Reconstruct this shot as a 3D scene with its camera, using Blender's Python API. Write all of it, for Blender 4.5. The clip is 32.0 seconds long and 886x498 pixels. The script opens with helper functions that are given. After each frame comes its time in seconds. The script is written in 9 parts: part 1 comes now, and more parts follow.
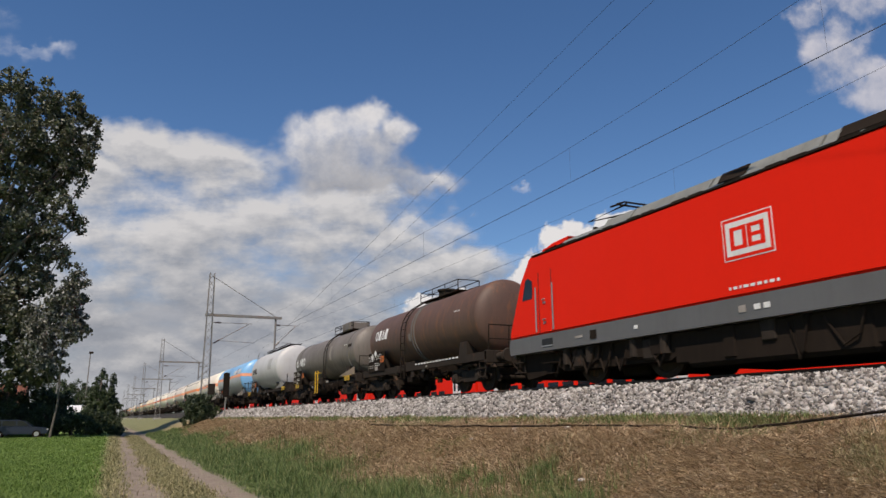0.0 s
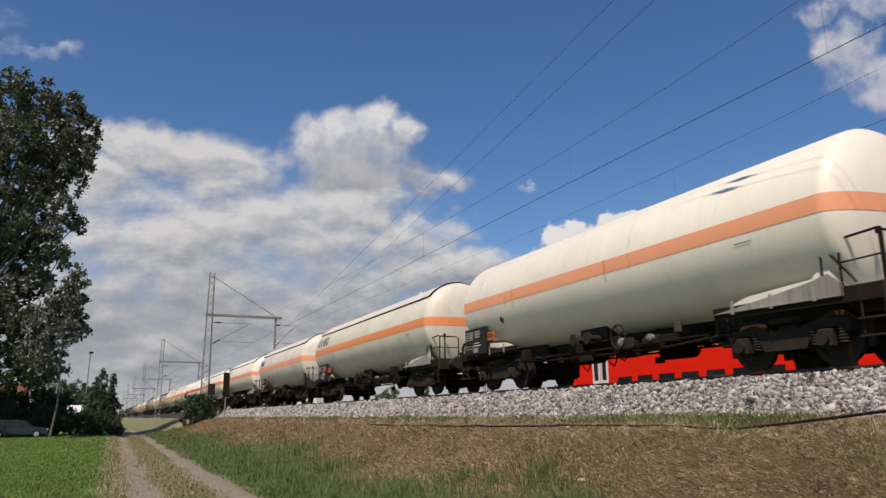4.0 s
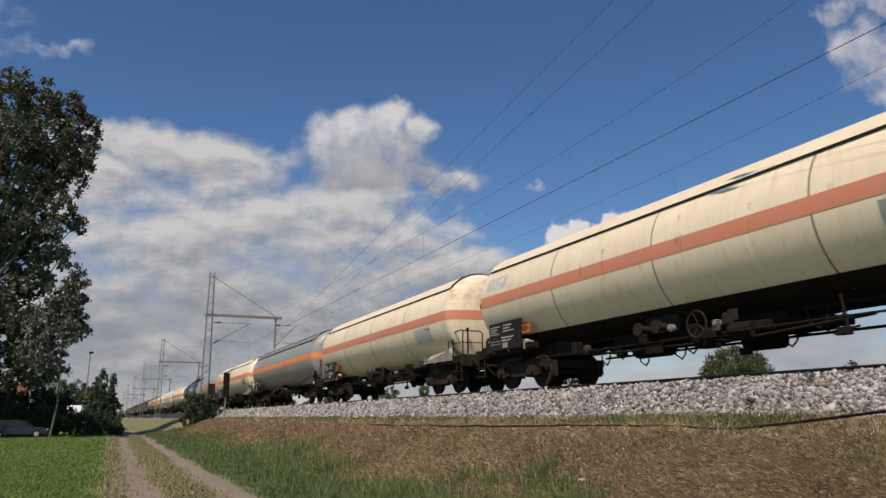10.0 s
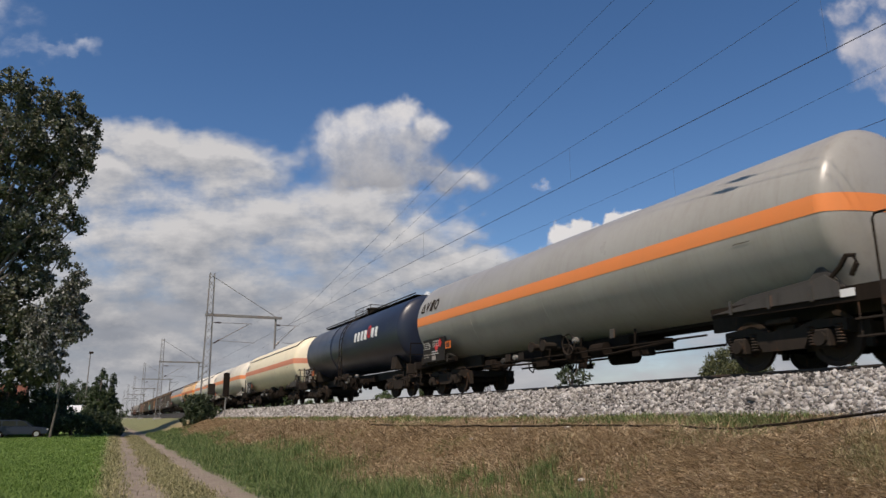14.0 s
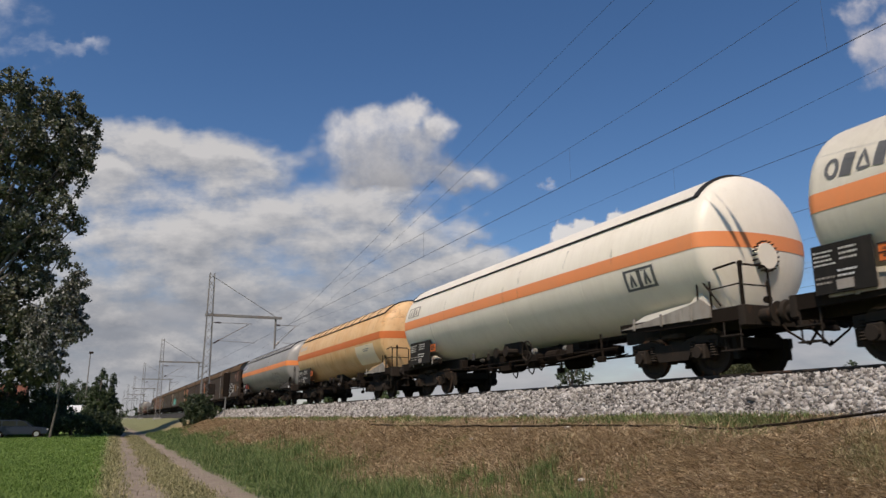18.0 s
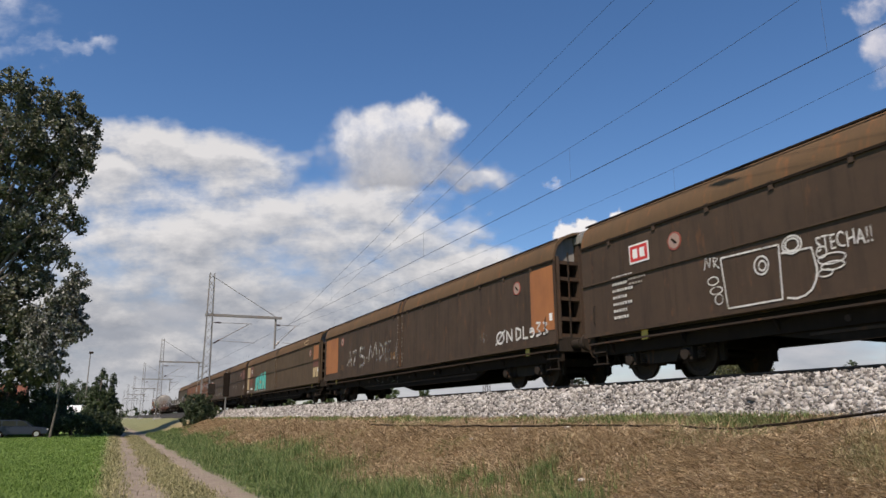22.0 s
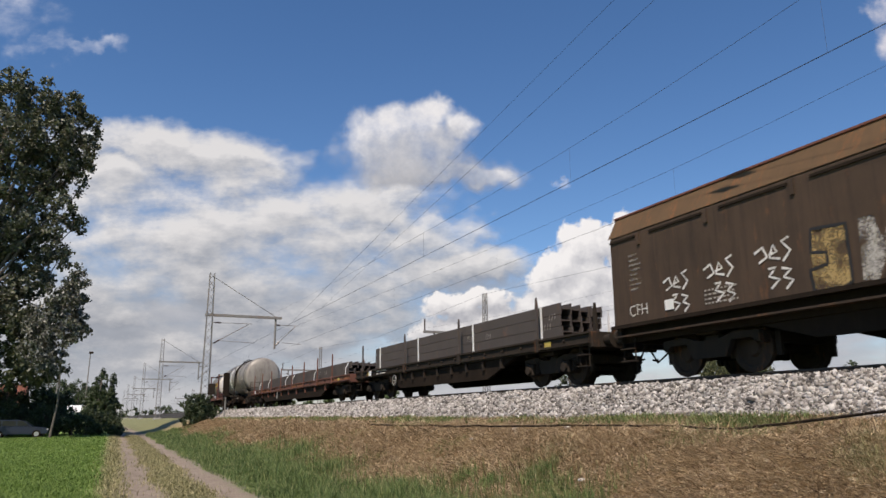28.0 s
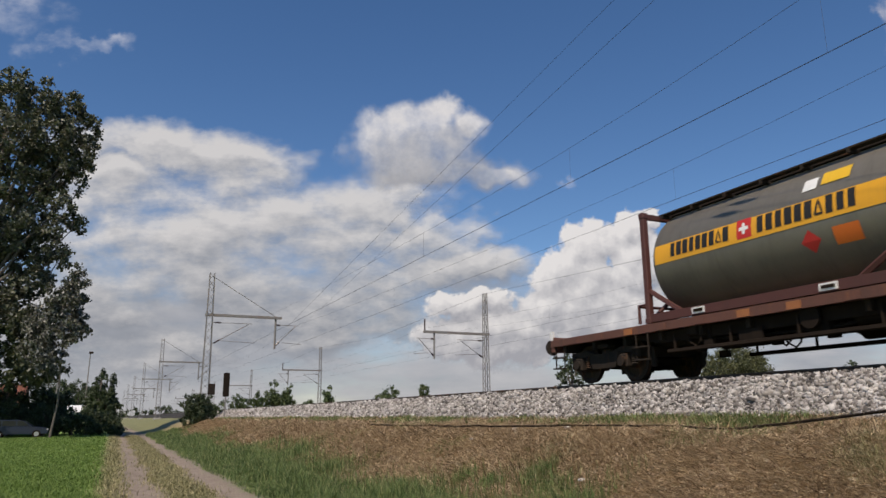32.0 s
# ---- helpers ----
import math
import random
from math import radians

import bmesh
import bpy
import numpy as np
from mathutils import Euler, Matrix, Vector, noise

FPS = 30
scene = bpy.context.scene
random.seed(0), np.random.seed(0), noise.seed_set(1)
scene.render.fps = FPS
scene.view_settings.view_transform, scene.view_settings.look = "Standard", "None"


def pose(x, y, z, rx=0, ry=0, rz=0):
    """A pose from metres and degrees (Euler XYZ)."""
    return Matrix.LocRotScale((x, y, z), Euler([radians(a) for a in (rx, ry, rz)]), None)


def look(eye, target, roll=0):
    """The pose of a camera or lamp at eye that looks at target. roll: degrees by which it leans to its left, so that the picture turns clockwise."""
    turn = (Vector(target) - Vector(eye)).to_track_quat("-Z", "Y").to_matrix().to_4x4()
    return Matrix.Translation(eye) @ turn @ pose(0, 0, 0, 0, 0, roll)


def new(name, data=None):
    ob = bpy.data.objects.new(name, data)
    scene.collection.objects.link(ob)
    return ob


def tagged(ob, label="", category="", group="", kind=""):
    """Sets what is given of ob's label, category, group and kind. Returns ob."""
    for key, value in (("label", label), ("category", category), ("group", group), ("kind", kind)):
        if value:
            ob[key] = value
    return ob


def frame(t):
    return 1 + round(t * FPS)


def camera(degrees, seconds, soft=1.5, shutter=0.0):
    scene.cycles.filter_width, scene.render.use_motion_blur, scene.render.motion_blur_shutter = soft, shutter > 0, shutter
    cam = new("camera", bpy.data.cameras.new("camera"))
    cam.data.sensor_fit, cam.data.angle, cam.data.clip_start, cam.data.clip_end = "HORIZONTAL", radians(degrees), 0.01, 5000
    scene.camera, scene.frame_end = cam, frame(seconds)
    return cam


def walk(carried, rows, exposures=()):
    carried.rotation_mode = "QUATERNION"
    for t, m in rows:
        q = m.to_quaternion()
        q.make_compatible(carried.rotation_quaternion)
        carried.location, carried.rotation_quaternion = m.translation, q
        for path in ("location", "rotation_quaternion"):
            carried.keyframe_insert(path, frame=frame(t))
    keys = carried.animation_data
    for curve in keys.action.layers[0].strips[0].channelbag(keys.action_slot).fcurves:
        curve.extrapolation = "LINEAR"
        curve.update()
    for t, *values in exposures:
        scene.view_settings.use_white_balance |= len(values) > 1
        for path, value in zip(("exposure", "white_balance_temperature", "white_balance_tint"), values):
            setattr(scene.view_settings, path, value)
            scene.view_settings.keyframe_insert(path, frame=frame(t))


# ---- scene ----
cam = camera(63.13, 32.0, soft=1.5, shutter=0.06)
EYE = Vector((0.0, 0.0, 1.6))
YAW, PITCH, ROLL = radians(24.714), radians(13.0065), -0.403
AHEAD = Vector((math.sin(YAW) * math.cos(PITCH), math.cos(YAW) * math.cos(PITCH), math.sin(PITCH)))
STAND = look(EYE, EYE + AHEAD * 10, ROLL)
EXPOSURES = [(t, e, 6520, 17) for t, e in ((0, -0.12), (1, -0.03), (3, -0.1), (6, -0.15), (8, -0.25), (9, -0.28), (11, -0.2), (13, -0.18), (16, -0.22), (18, -0.25), (19, -0.22), (20, -0.05), (22, 0.12),
                                            (24, 0.2), (25, 0.2), (28, 0.12), (29, -0.05), (30, -0.1), (31, -0.1), (32, -0.14))]
walk(cam, [(0, STAND), (32, STAND)], EXPOSURES)

# ---- plan ----
RAIL = 2.37            # height of the rail tops over the field
TRACKS = (12.17, 16.7, 28.7, 33.0)
SPEED = 18.85          # goods train, m/s, towards -y
RED_SPEED = 43.4       # regional train on the third track

# ---- world and sun ----
SUN = Vector((-0.42, -0.43, 0.80)).normalized()
world = bpy.data.worlds.new("sky")
scene.world = world
world.use_nodes = True
wn, wl = world.node_tree.nodes, world.node_tree.links
sky = wn.new("ShaderNodeTexSky")
sky.sky_type = "NISHITA"
sky.sun_disc = False
sky.sun_elevation = math.asin(SUN.z)
sky.sun_rotation = math.atan2(SUN.x, SUN.y)
sky.air_density, sky.dust_density, sky.ozone_density = 1.0, 0.0, 3.2
clear = wn.new("ShaderNodeHueSaturation")
clear.inputs["Saturation"].default_value = 1.18
wl.new(sky.outputs[0], clear.inputs["Color"])
wl.new(clear.outputs[0], wn["Background"].inputs[0])
wn["Background"].inputs[1].default_value = 0.108
sun_data = bpy.data.lights.new("sun", "SUN")
sun_data.energy, sun_data.angle, sun_data.color = 4.9, radians(0.55), (1.0, 0.89, 0.72)
sun = new("sun", sun_data)
sun.matrix_world = look((0, 0, 60), Vector((0, 0, 60)) - SUN)


# ---- mesh helpers ----
def mesh_of(bm, name, material, smooth=False):
    me = bpy.data.meshes.new(name)
    bm.to_mesh(me)
    bm.free()
    for m in material if isinstance(material, (list, tuple)) else [material]:
        me.materials.append(m)
    if smooth:
        me.polygons.foreach_set("use_smooth", [True] * len(me.polygons))
        me.set_sharp_from_angle(angle=radians(40))
    return me


def put(name, me, parent=None, at=(0, 0, 0), turn=0.0, label=""):
    ob = new(name, me)
    ob.location = at
    ob.rotation_euler = (0, 0, turn)
    ob.parent = parent
    if label:
        ob["label"] = label
    return ob


def part(name, bm, material, parent, label="", smooth=False, at=(0, 0, 0)):
    return put(name, mesh_of(bm, name, material, smooth), parent, at, 0.0, label)


def raw(name, verts, faces, material, parent=None, smooth=False, label=""):
    me = bpy.data.meshes.new(name)
    me.from_pydata(verts, [], faces)
    me.materials.append(material)
    if smooth:
        me.polygons.foreach_set("use_smooth", [True] * len(me.polygons))
    return put(name, me, parent, label=label)


def box(bm, x0, x1, y0, y1, z0, z1, bevel=0.0):
    v = [bm.verts.new((x, y, z)) for x in (x0, x1) for y in (y0, y1) for z in (z0, z1)]
    fs = [bm.faces.new([v[i] for i in q]) for q in
          ((0, 1, 3, 2), (4, 6, 7, 5), (0, 4, 5, 1), (2, 3, 7, 6), (0, 2, 6, 4), (1, 5, 7, 3))]
    if bevel:
        bmesh.ops.bevel(bm, geom=list({e for f in fs for e in f.edges}), offset=bevel, segments=1, affect="EDGES")
    return bm


def cyl(bm, p0, p1, r, n=10, r2=None, caps=True):
    p0, p1 = Vector(p0), Vector(p1)
    r2 = r if r2 is None else r2
    d = (p1 - p0).normalized()
    a = d.orthogonal().normalized()
    b = d.cross(a)
    rings = []
    for p, q in ((p0, r), (p1, r2)):
        rings.append([bm.verts.new(p + (a * math.cos(2 * math.pi * i / n) + b * math.sin(2 * math.pi * i / n)) * q) for i in range(n)])
    for i in range(n):
        j = (i + 1) % n
        bm.faces.new((rings[0][i], rings[0][j], rings[1][j], rings[1][i]))
    if caps:
        bm.faces.new(rings[0][::-1])
        bm.faces.new(rings[1])
    return bm


def pipe(bm, pts, r, n=6):
    pts = [Vector(p) for p in pts]
    rings = []
    for i, p in enumerate(pts):
        d = (pts[min(i + 1, len(pts) - 1)] - pts[max(i - 1, 0)]).normalized()
        a = d.cross(Vector((0.13, 0.29, 0.95))).normalized()
        b = d.cross(a)
        rings.append([bm.verts.new(p + (a * math.cos(2 * math.pi * k / n) + b * math.sin(2 * math.pi * k / n)) * r) for k in range(n)])
    for q, s in zip(rings, rings[1:]):
        for k in range(n):
            m = (k + 1) % n
            bm.faces.new((q[k], q[m], s[m], s[k]))
    bm.faces.new(rings[0][::-1])
    bm.faces.new(rings[-1])
    return bm


def lathe_y(bm, profile, cz, n=48):
    """A body turned round the line x = 0, z = cz: profile of (y, radius)."""
    rings = []
    for y, r in profile:
        if r < 1e-4:
            rings.append([bm.verts.new((0, y, cz))])
        else:
            rings.append([bm.verts.new((r * math.cos(2 * math.pi * i / n), y, cz + r * math.sin(2 * math.pi * i / n))) for i in range(n)])
    for q, s in zip(rings, rings[1:]):
        for i in range(n):
            j = (i + 1) % n
            if len(q) == 1:
                bm.faces.new((q[0], s[j], s[i]))
            elif len(s) == 1:
                bm.faces.new((q[i], q[j], s[0]))
            else:
                bm.faces.new((q[i], q[j], s[j], s[i]))
    return bm


def prism_y(bm, outline, y0, y1):
    """An outline of (x, z), counter-clockwise seen from -y, drawn out from y0 to y1."""
    a = [bm.verts.new((x, y0, z)) for x, z in outline]
    b = [bm.verts.new((x, y1, z)) for x, z in outline]
    n = len(outline)
    for i in range(n):
        j = (i + 1) % n
        bm.faces.new((a[i], b[i], b[j], a[j]))
    bm.faces.new(a)
    bm.faces.new(b[::-1])
    return bm


def prism_x(bm, outline, x0, x1):
    """An outline of (y, z) drawn out from x0 to x1."""
    a = [bm.verts.new((x0, y, z)) for y, z in outline]
    b = [bm.verts.new((x1, y, z)) for y, z in outline]
    n = len(outline)
    for i in range(n):
        j = (i + 1) % n
        bm.faces.new((a[i], a[j], b[j], b[i]))
    bm.faces.new(a[::-1])
    bm.faces.new(b)
    bmesh.ops.recalc_face_normals(bm, faces=bm.faces)
    return bm


def wrap(bm, r, cz, y0, y1, a0, a1, side, n=6, thick=0.0):
    """A sheet bent round the barrel: angles in degrees over the horizontal, on the side -1 or 1. thick: it stands out by that."""
    def row(q):
        return [[bm.verts.new((side * q * math.cos(radians(a0 + (a1 - a0) * k / n)), y, cz + q * math.sin(radians(a0 + (a1 - a0) * k / n))))
                 for k in range(n + 1)] for y in (y0, y1)]
    lo = row(r)
    grids = [lo]
    for k in range(n):
        f = (lo[0][k], lo[0][k + 1], lo[1][k + 1], lo[1][k])
        bm.faces.new(f)
    if thick:
        hi = row(r - thick)
        rim = [(lo[0], hi[0]), (lo[1], hi[1])]
        for p, q in rim:
            for k in range(n):
                bm.faces.new((p[k], q[k], q[k + 1], p[k + 1]))
        for k in (0, n):
            bm.faces.new((lo[0][k], lo[1][k], hi[1][k], hi[0][k]))
    bmesh.ops.recalc_face_normals(bm, faces=bm.faces)
    return bm


# ---- materials ----
def tree_of(name):
    m = bpy.data.materials.new(name)
    m.use_nodes = True
    t = m.node_tree
    return m, t.nodes, t.links, t.nodes["Principled BSDF"]


def ramp(n, stops):
    r = n.new("ShaderNodeValToRGB")
    e = r.color_ramp.elements
    while len(e) < len(stops):
        e.new(0.5)
    for s, (p, c) in zip(e, stops):
        s.position = p
        s.color = (*c, 1) if len(c) == 3 else c
    return r


def noise_at(n, l, vec, scale, detail=5.0, rough=0.6, stretch=None):
    tex = n.new("ShaderNodeTexNoise")
    tex.inputs["Scale"].default_value, tex.inputs["Detail"].default_value, tex.inputs["Roughness"].default_value = scale, detail, rough
    if stretch:
        mp = n.new("ShaderNodeMapping")
        mp.inputs["Scale"].default_value = stretch
        l.new(vec, mp.inputs[0])
        vec = mp.outputs[0]
    l.new(vec, tex.inputs["Vector"])
    return tex.outputs["Fac"]


def mixed(n, l, fac, a, b):
    m = n.new("ShaderNodeMix")
    m.data_type = "RGBA"
    for s, v in ((m.inputs["Factor"], fac), (m.inputs["A"], a), (m.inputs["B"], b)):
        if isinstance(v, bpy.types.NodeSocket):
            l.new(v, s)
        elif isinstance(v, tuple):
            s.default_value = (*v, 1)
        else:
            s.default_value = v
    return m.outputs["Result"]


def calc(n, l, op, *args, clamp=False):
    m = n.new("ShaderNodeMath")
    m.operation, m.use_clamp = op, clamp
    for s, v in zip(m.inputs, args):
        if isinstance(v, bpy.types.NodeSocket):
            l.new(v, s)
        else:
            s.default_value = v
    return m.outputs[0]


def own_space(n, l):
    """Object coordinates, shifted from object to object."""
    co, info, add, mul = n.new("ShaderNodeTexCoord"), n.new("ShaderNodeObjectInfo"), n.new("ShaderNodeVectorMath"), n.new("ShaderNodeMath")
    mul.operation = "MULTIPLY"
    mul.inputs[1].default_value = 57.0
    l.new(info.outputs["Random"], mul.inputs[0])
    l.new(co.outputs["Object"], add.inputs[0])
    l.new(mul.outputs[0], add.inputs[1])
    return add.outputs[0]


def paint(name, colour, dirt=(0.10, 0.08, 0.06), amount=0.5, rough=0.45, rust=0.0, metal=0.0, streak=0.5, bump=0.0, gloss=0.4):
    """Weathered paint: patches, run-down streaks of dirt and, where given, rust."""
    m, n, l, p = tree_of(name)
    v = own_space(n, l)
    big = noise_at(n, l, v, 0.7, 6, 0.65)
    runs = noise_at(n, l, v, 1.0, 5, 0.7, (2.5, 5.0, 0.35))
    fine = noise_at(n, l, v, 22, 4, 0.6)
    a = ramp(n, [(0.42, (0, 0, 0)), (0.75, (1, 1, 1))])
    l.new(big, a.inputs[0])
    b = ramp(n, [(0.48, (0, 0, 0)), (0.78, (1, 1, 1))])
    l.new(runs, b.inputs[0])
    specks = ramp(n, [(0.60, (0, 0, 0)), (0.72, (1, 1, 1))])
    l.new(noise_at(n, l, v, 6.5, 9, 0.75, (1.0, 1.4, 0.6)), specks.inputs[0])
    drips = ramp(n, [(0.60, (0, 0, 0)), (0.70, (1, 1, 1))])
    l.new(noise_at(n, l, v, 1.0, 4, 0.6, (4.0, 9.0, 0.5)), drips.inputs[0])
    marks = calc(n, l, "ADD", calc(n, l, "MULTIPLY", specks.outputs[0], amount * 0.35), calc(n, l, "MULTIPLY", drips.outputs[0], amount * streak * 0.45))
    f = calc(n, l, "ADD", calc(n, l, "ADD", calc(n, l, "MULTIPLY", a.outputs[0], amount * 0.55), calc(n, l, "MULTIPLY", b.outputs[0], amount * streak * 0.8)), marks, clamp=True)
    base = mixed(n, l, calc(n, l, "MULTIPLY", fine, 0.35), colour, tuple(c * 0.8 for c in colour))
    col = mixed(n, l, f, base, dirt)
    if rust:
        spots = noise_at(n, l, v, 1.7, 8, 0.72, (1.6, 2.2, 0.6))
        c = ramp(n, [(0.62 - 0.22 * rust, (0, 0, 0)), (0.80 - 0.15 * rust, (1, 1, 1))])
        l.new(spots, c.inputs[0])
        col = mixed(n, l, calc(n, l, "MULTIPLY", c.outputs[0], min(1.0, 0.45 + 0.5 * rust)), col, (0.26, 0.10, 0.035))
    l.new(col, p.inputs["Base Color"])
    l.new(calc(n, l, "ADD", calc(n, l, "MULTIPLY", big, 0.25), rough - 0.1, clamp=True), p.inputs["Roughness"])
    p.inputs["Metallic"].default_value = metal
    p.inputs["Specular IOR Level"].default_value = gloss
    if bump:
        bp = n.new("ShaderNodeBump")
        bp.inputs["Strength"].default_value, bp.inputs["Distance"].default_value = bump, 0.02
        l.new(fine, bp.inputs["Height"])
        l.new(bp.outputs[0], p.inputs["Normal"])
    return m


def earth(name, stops, scale, rough=0.95, bump=0.6, big=0.15):
    """Loose or grown matter: a ramp of colours over two scales of noise."""
    m, n, l, p = tree_of(name)
    v = n.new("ShaderNodeTexCoord").outputs["Object"]
    a, b = noise_at(n, l, v, scale, 8, 0.7), noise_at(n, l, v, scale * big, 4, 0.6)
    r = ramp(n, stops)
    l.new(calc(n, l, "ADD", calc(n, l, "MULTIPLY", a, 0.6), calc(n, l, "MULTIPLY", b, 0.4)), r.inputs[0])
    l.new(r.outputs[0], p.inputs["Base Color"])
    p.inputs["Roughness"].default_value = rough
    bp = n.new("ShaderNodeBump")
    bp.inputs["Strength"].default_value, bp.inputs["Distance"].default_value = bump, 0.05
    l.new(a, bp.inputs["Height"])
    l.new(bp.outputs[0], p.inputs["Normal"])
    return m


def island(name, stops, rough=0.8, glow_through=0.0):
    """Leaves, blades or stones: each joined piece has a shade of its own."""
    m, n, l, p = tree_of(name)
    g = n.new("ShaderNodeNewGeometry")
    r = ramp(n, stops)
    v = n.new("ShaderNodeTexCoord").outputs["Object"]
    l.new(calc(n, l, "ADD", calc(n, l, "MULTIPLY", g.outputs["Random Per Island"], 0.75), calc(n, l, "MULTIPLY", noise_at(n, l, v, 0.5, 3), 0.25)), r.inputs[0])
    l.new(r.outputs[0], p.inputs["Base Color"])
    p.inputs["Roughness"].default_value = rough
    if glow_through:
        tr, mx = n.new("ShaderNodeBsdfTranslucent"), n.new("ShaderNodeMixShader")
        l.new(r.outputs[0], tr.inputs[0])
        mx.inputs[0].default_value = glow_through
        l.new(p.outputs[0], mx.inputs[1])
        l.new(tr.outputs[0], mx.inputs[2])
        l.new(mx.outputs[0], n["Material Output"].inputs[0])
    return m


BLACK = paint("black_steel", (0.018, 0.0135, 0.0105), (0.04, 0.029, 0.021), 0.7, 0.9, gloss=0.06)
GRIME = paint("grimy_steel", (0.027, 0.022, 0.018), (0.055, 0.041, 0.031), 0.8, 0.85, rust=0.18, gloss=0.1)
DARKBROWN = paint("brown_running_gear", (0.038, 0.028, 0.022), (0.07, 0.048, 0.034), 0.8, 0.85, rust=0.3, gloss=0.12)
GALV = paint("galvanised_steel", (0.35, 0.36, 0.36), (0.18, 0.16, 0.14), 0.5, 0.5, metal=0.4)
MAST = paint("mast_steel", (0.20, 0.20, 0.19), (0.16, 0.10, 0.07), 0.7, 0.6, rust=0.3)
WIRE = paint("dark_wire", (0.03, 0.03, 0.03), (0.05, 0.05, 0.05), 0.3, 0.6)
LINE = paint("black_edge", (0.015, 0.015, 0.015), (0.04, 0.03, 0.03), 0.4, 0.6)
WHITE = paint("white_marking", (0.75, 0.75, 0.73), (0.3, 0.28, 0.25), 0.5, 0.6)
ORANGE = paint("orange_plate", (0.72, 0.16, 0.02), (0.2, 0.08, 0.04), 0.4, 0.5)
STRIPE_PALE = paint("pale_salmon_stripe", (0.88, 0.37, 0.20), (0.62, 0.37, 0.24), 0.35, 0.5, gloss=0.2)
STRIPE = paint("faded_orange_stripe", (0.84, 0.29, 0.11), (0.56, 0.30, 0.17), 0.4, 0.5, gloss=0.2)
STRIPE_NEW = paint("bright_orange_stripe", (0.78, 0.12, 0.012), (0.6, 0.17, 0.05), 0.25, 0.45, gloss=0.15)
STRIPE_SOFT = paint("soft_orange_stripe", (0.84, 0.265, 0.08), (0.6, 0.27, 0.12), 0.35, 0.45, gloss=0.2)
STRIPE_OLD = paint("salmon_stripe", (0.72, 0.26, 0.15), (0.42, 0.25, 0.16), 0.7, 0.55)
YELLOW = paint("yellow_paint", (0.70, 0.42, 0.02), (0.3, 0.2, 0.06), 0.5, 0.5)
REDPLATE = paint("red_plate", (0.55, 0.03, 0.025), (0.2, 0.05, 0.04), 0.4, 0.5)
CREAM = paint("cream_paint", (0.84, 0.74, 0.53), (0.45, 0.36, 0.21), 0.36, 0.42)
IVORY = paint("ivory_paint", (0.85, 0.785, 0.665), (0.42, 0.34, 0.24), 0.36, 0.42)
CLEAN = paint("clean_white_paint", (0.90, 0.86, 0.77), (0.55, 0.49, 0.4), 0.15, 0.35)
OLDWHITE = paint("dirty_white_paint", (0.74, 0.665, 0.565), (0.30, 0.25, 0.185), 0.6, 0.45, streak=0.7)
GREYWHITE = paint("grey_white_paint", (0.58, 0.555, 0.52), (0.28, 0.26, 0.23), 0.6, 0.42)
RUSTCREAM = paint("rust_streaked_cream_paint", (0.88, 0.755, 0.55), (0.48, 0.31, 0.15), 0.4, 0.5, rust=0.16, streak=0.8)
RUSTORANGE = paint("rust_stained_tan_paint", (0.74, 0.49, 0.25), (0.56, 0.25, 0.07), 0.95, 0.45, rust=0.36, streak=0.5)
STRIPE_RUST = paint("rust_stained_stripe", (0.62, 0.17, 0.05), (0.42, 0.14, 0.05), 0.5, 0.5, gloss=0.2)
GREY = paint("grey_paint", (0.315, 0.302, 0.28), (0.13, 0.11, 0.09), 0.6, 0.38)
VTGREY = paint("stone_grey_paint", (0.345, 0.33, 0.30), (0.17, 0.14, 0.11), 0.6, 0.3)
DARKGREY = paint("sooty_grey_paint", (0.18, 0.157, 0.134), (0.06, 0.046, 0.036), 0.9, 0.5, streak=0.9, rust=0.12)
SILVER = paint("silver_grey_paint", (0.52, 0.52, 0.51), (0.30, 0.28, 0.26), 0.5, 0.4)
SOOTBROWN = paint("sooty_brown_paint", (0.112, 0.063, 0.045), (0.048, 0.031, 0.024), 0.8, 0.55, rust=0.45, streak=0.8)
SKYBLUE = paint("sky_blue_paint", (0.19, 0.44, 0.72), (0.35, 0.45, 0.55), 0.3, 0.35)
GREYBLUE = paint("grey_lower_paint", (0.46, 0.50, 0.52), (0.25, 0.25, 0.25), 0.5, 0.4)
NAVY = paint("navy_paint", (0.018, 0.024, 0.045), (0.04, 0.04, 0.045), 0.5, 0.3)
NAVYTEXT = paint("dark_blue_marking", (0.03, 0.05, 0.13), (0.2, 0.2, 0.2), 0.3, 0.5)
BROWNWARM = paint("olive_brown_wagon_paint", (0.092, 0.061, 0.036), (0.036, 0.027, 0.019), 0.8, 0.7, rust=0.18, streak=0.8, gloss=0.22)
BROWN = paint("brown_wagon_paint", (0.070, 0.046, 0.031), (0.030, 0.022, 0.017), 0.9, 0.7, rust=0.18, streak=1.0, gloss=0.22)
BROWNROOF = paint("rusty_brown_roof", (0.115, 0.071, 0.038), (0.06, 0.041, 0.027), 0.75, 0.85, rust=0.4, gloss=0.2)
BROWNRED = paint("red_brown_paint", (0.14, 0.05, 0.032), (0.07, 0.04, 0.03), 0.7, 0.65, rust=0.3)
RUSTY = paint("rust_patched_brown_paint", (0.13, 0.06, 0.035), (0.07, 0.045, 0.03), 0.8, 0.75, rust=0.8)
OCHRE = paint("orange_primer_panel", (0.35, 0.135, 0.045), (0.16, 0.062, 0.035), 0.95, 0.65, rust=0.35)
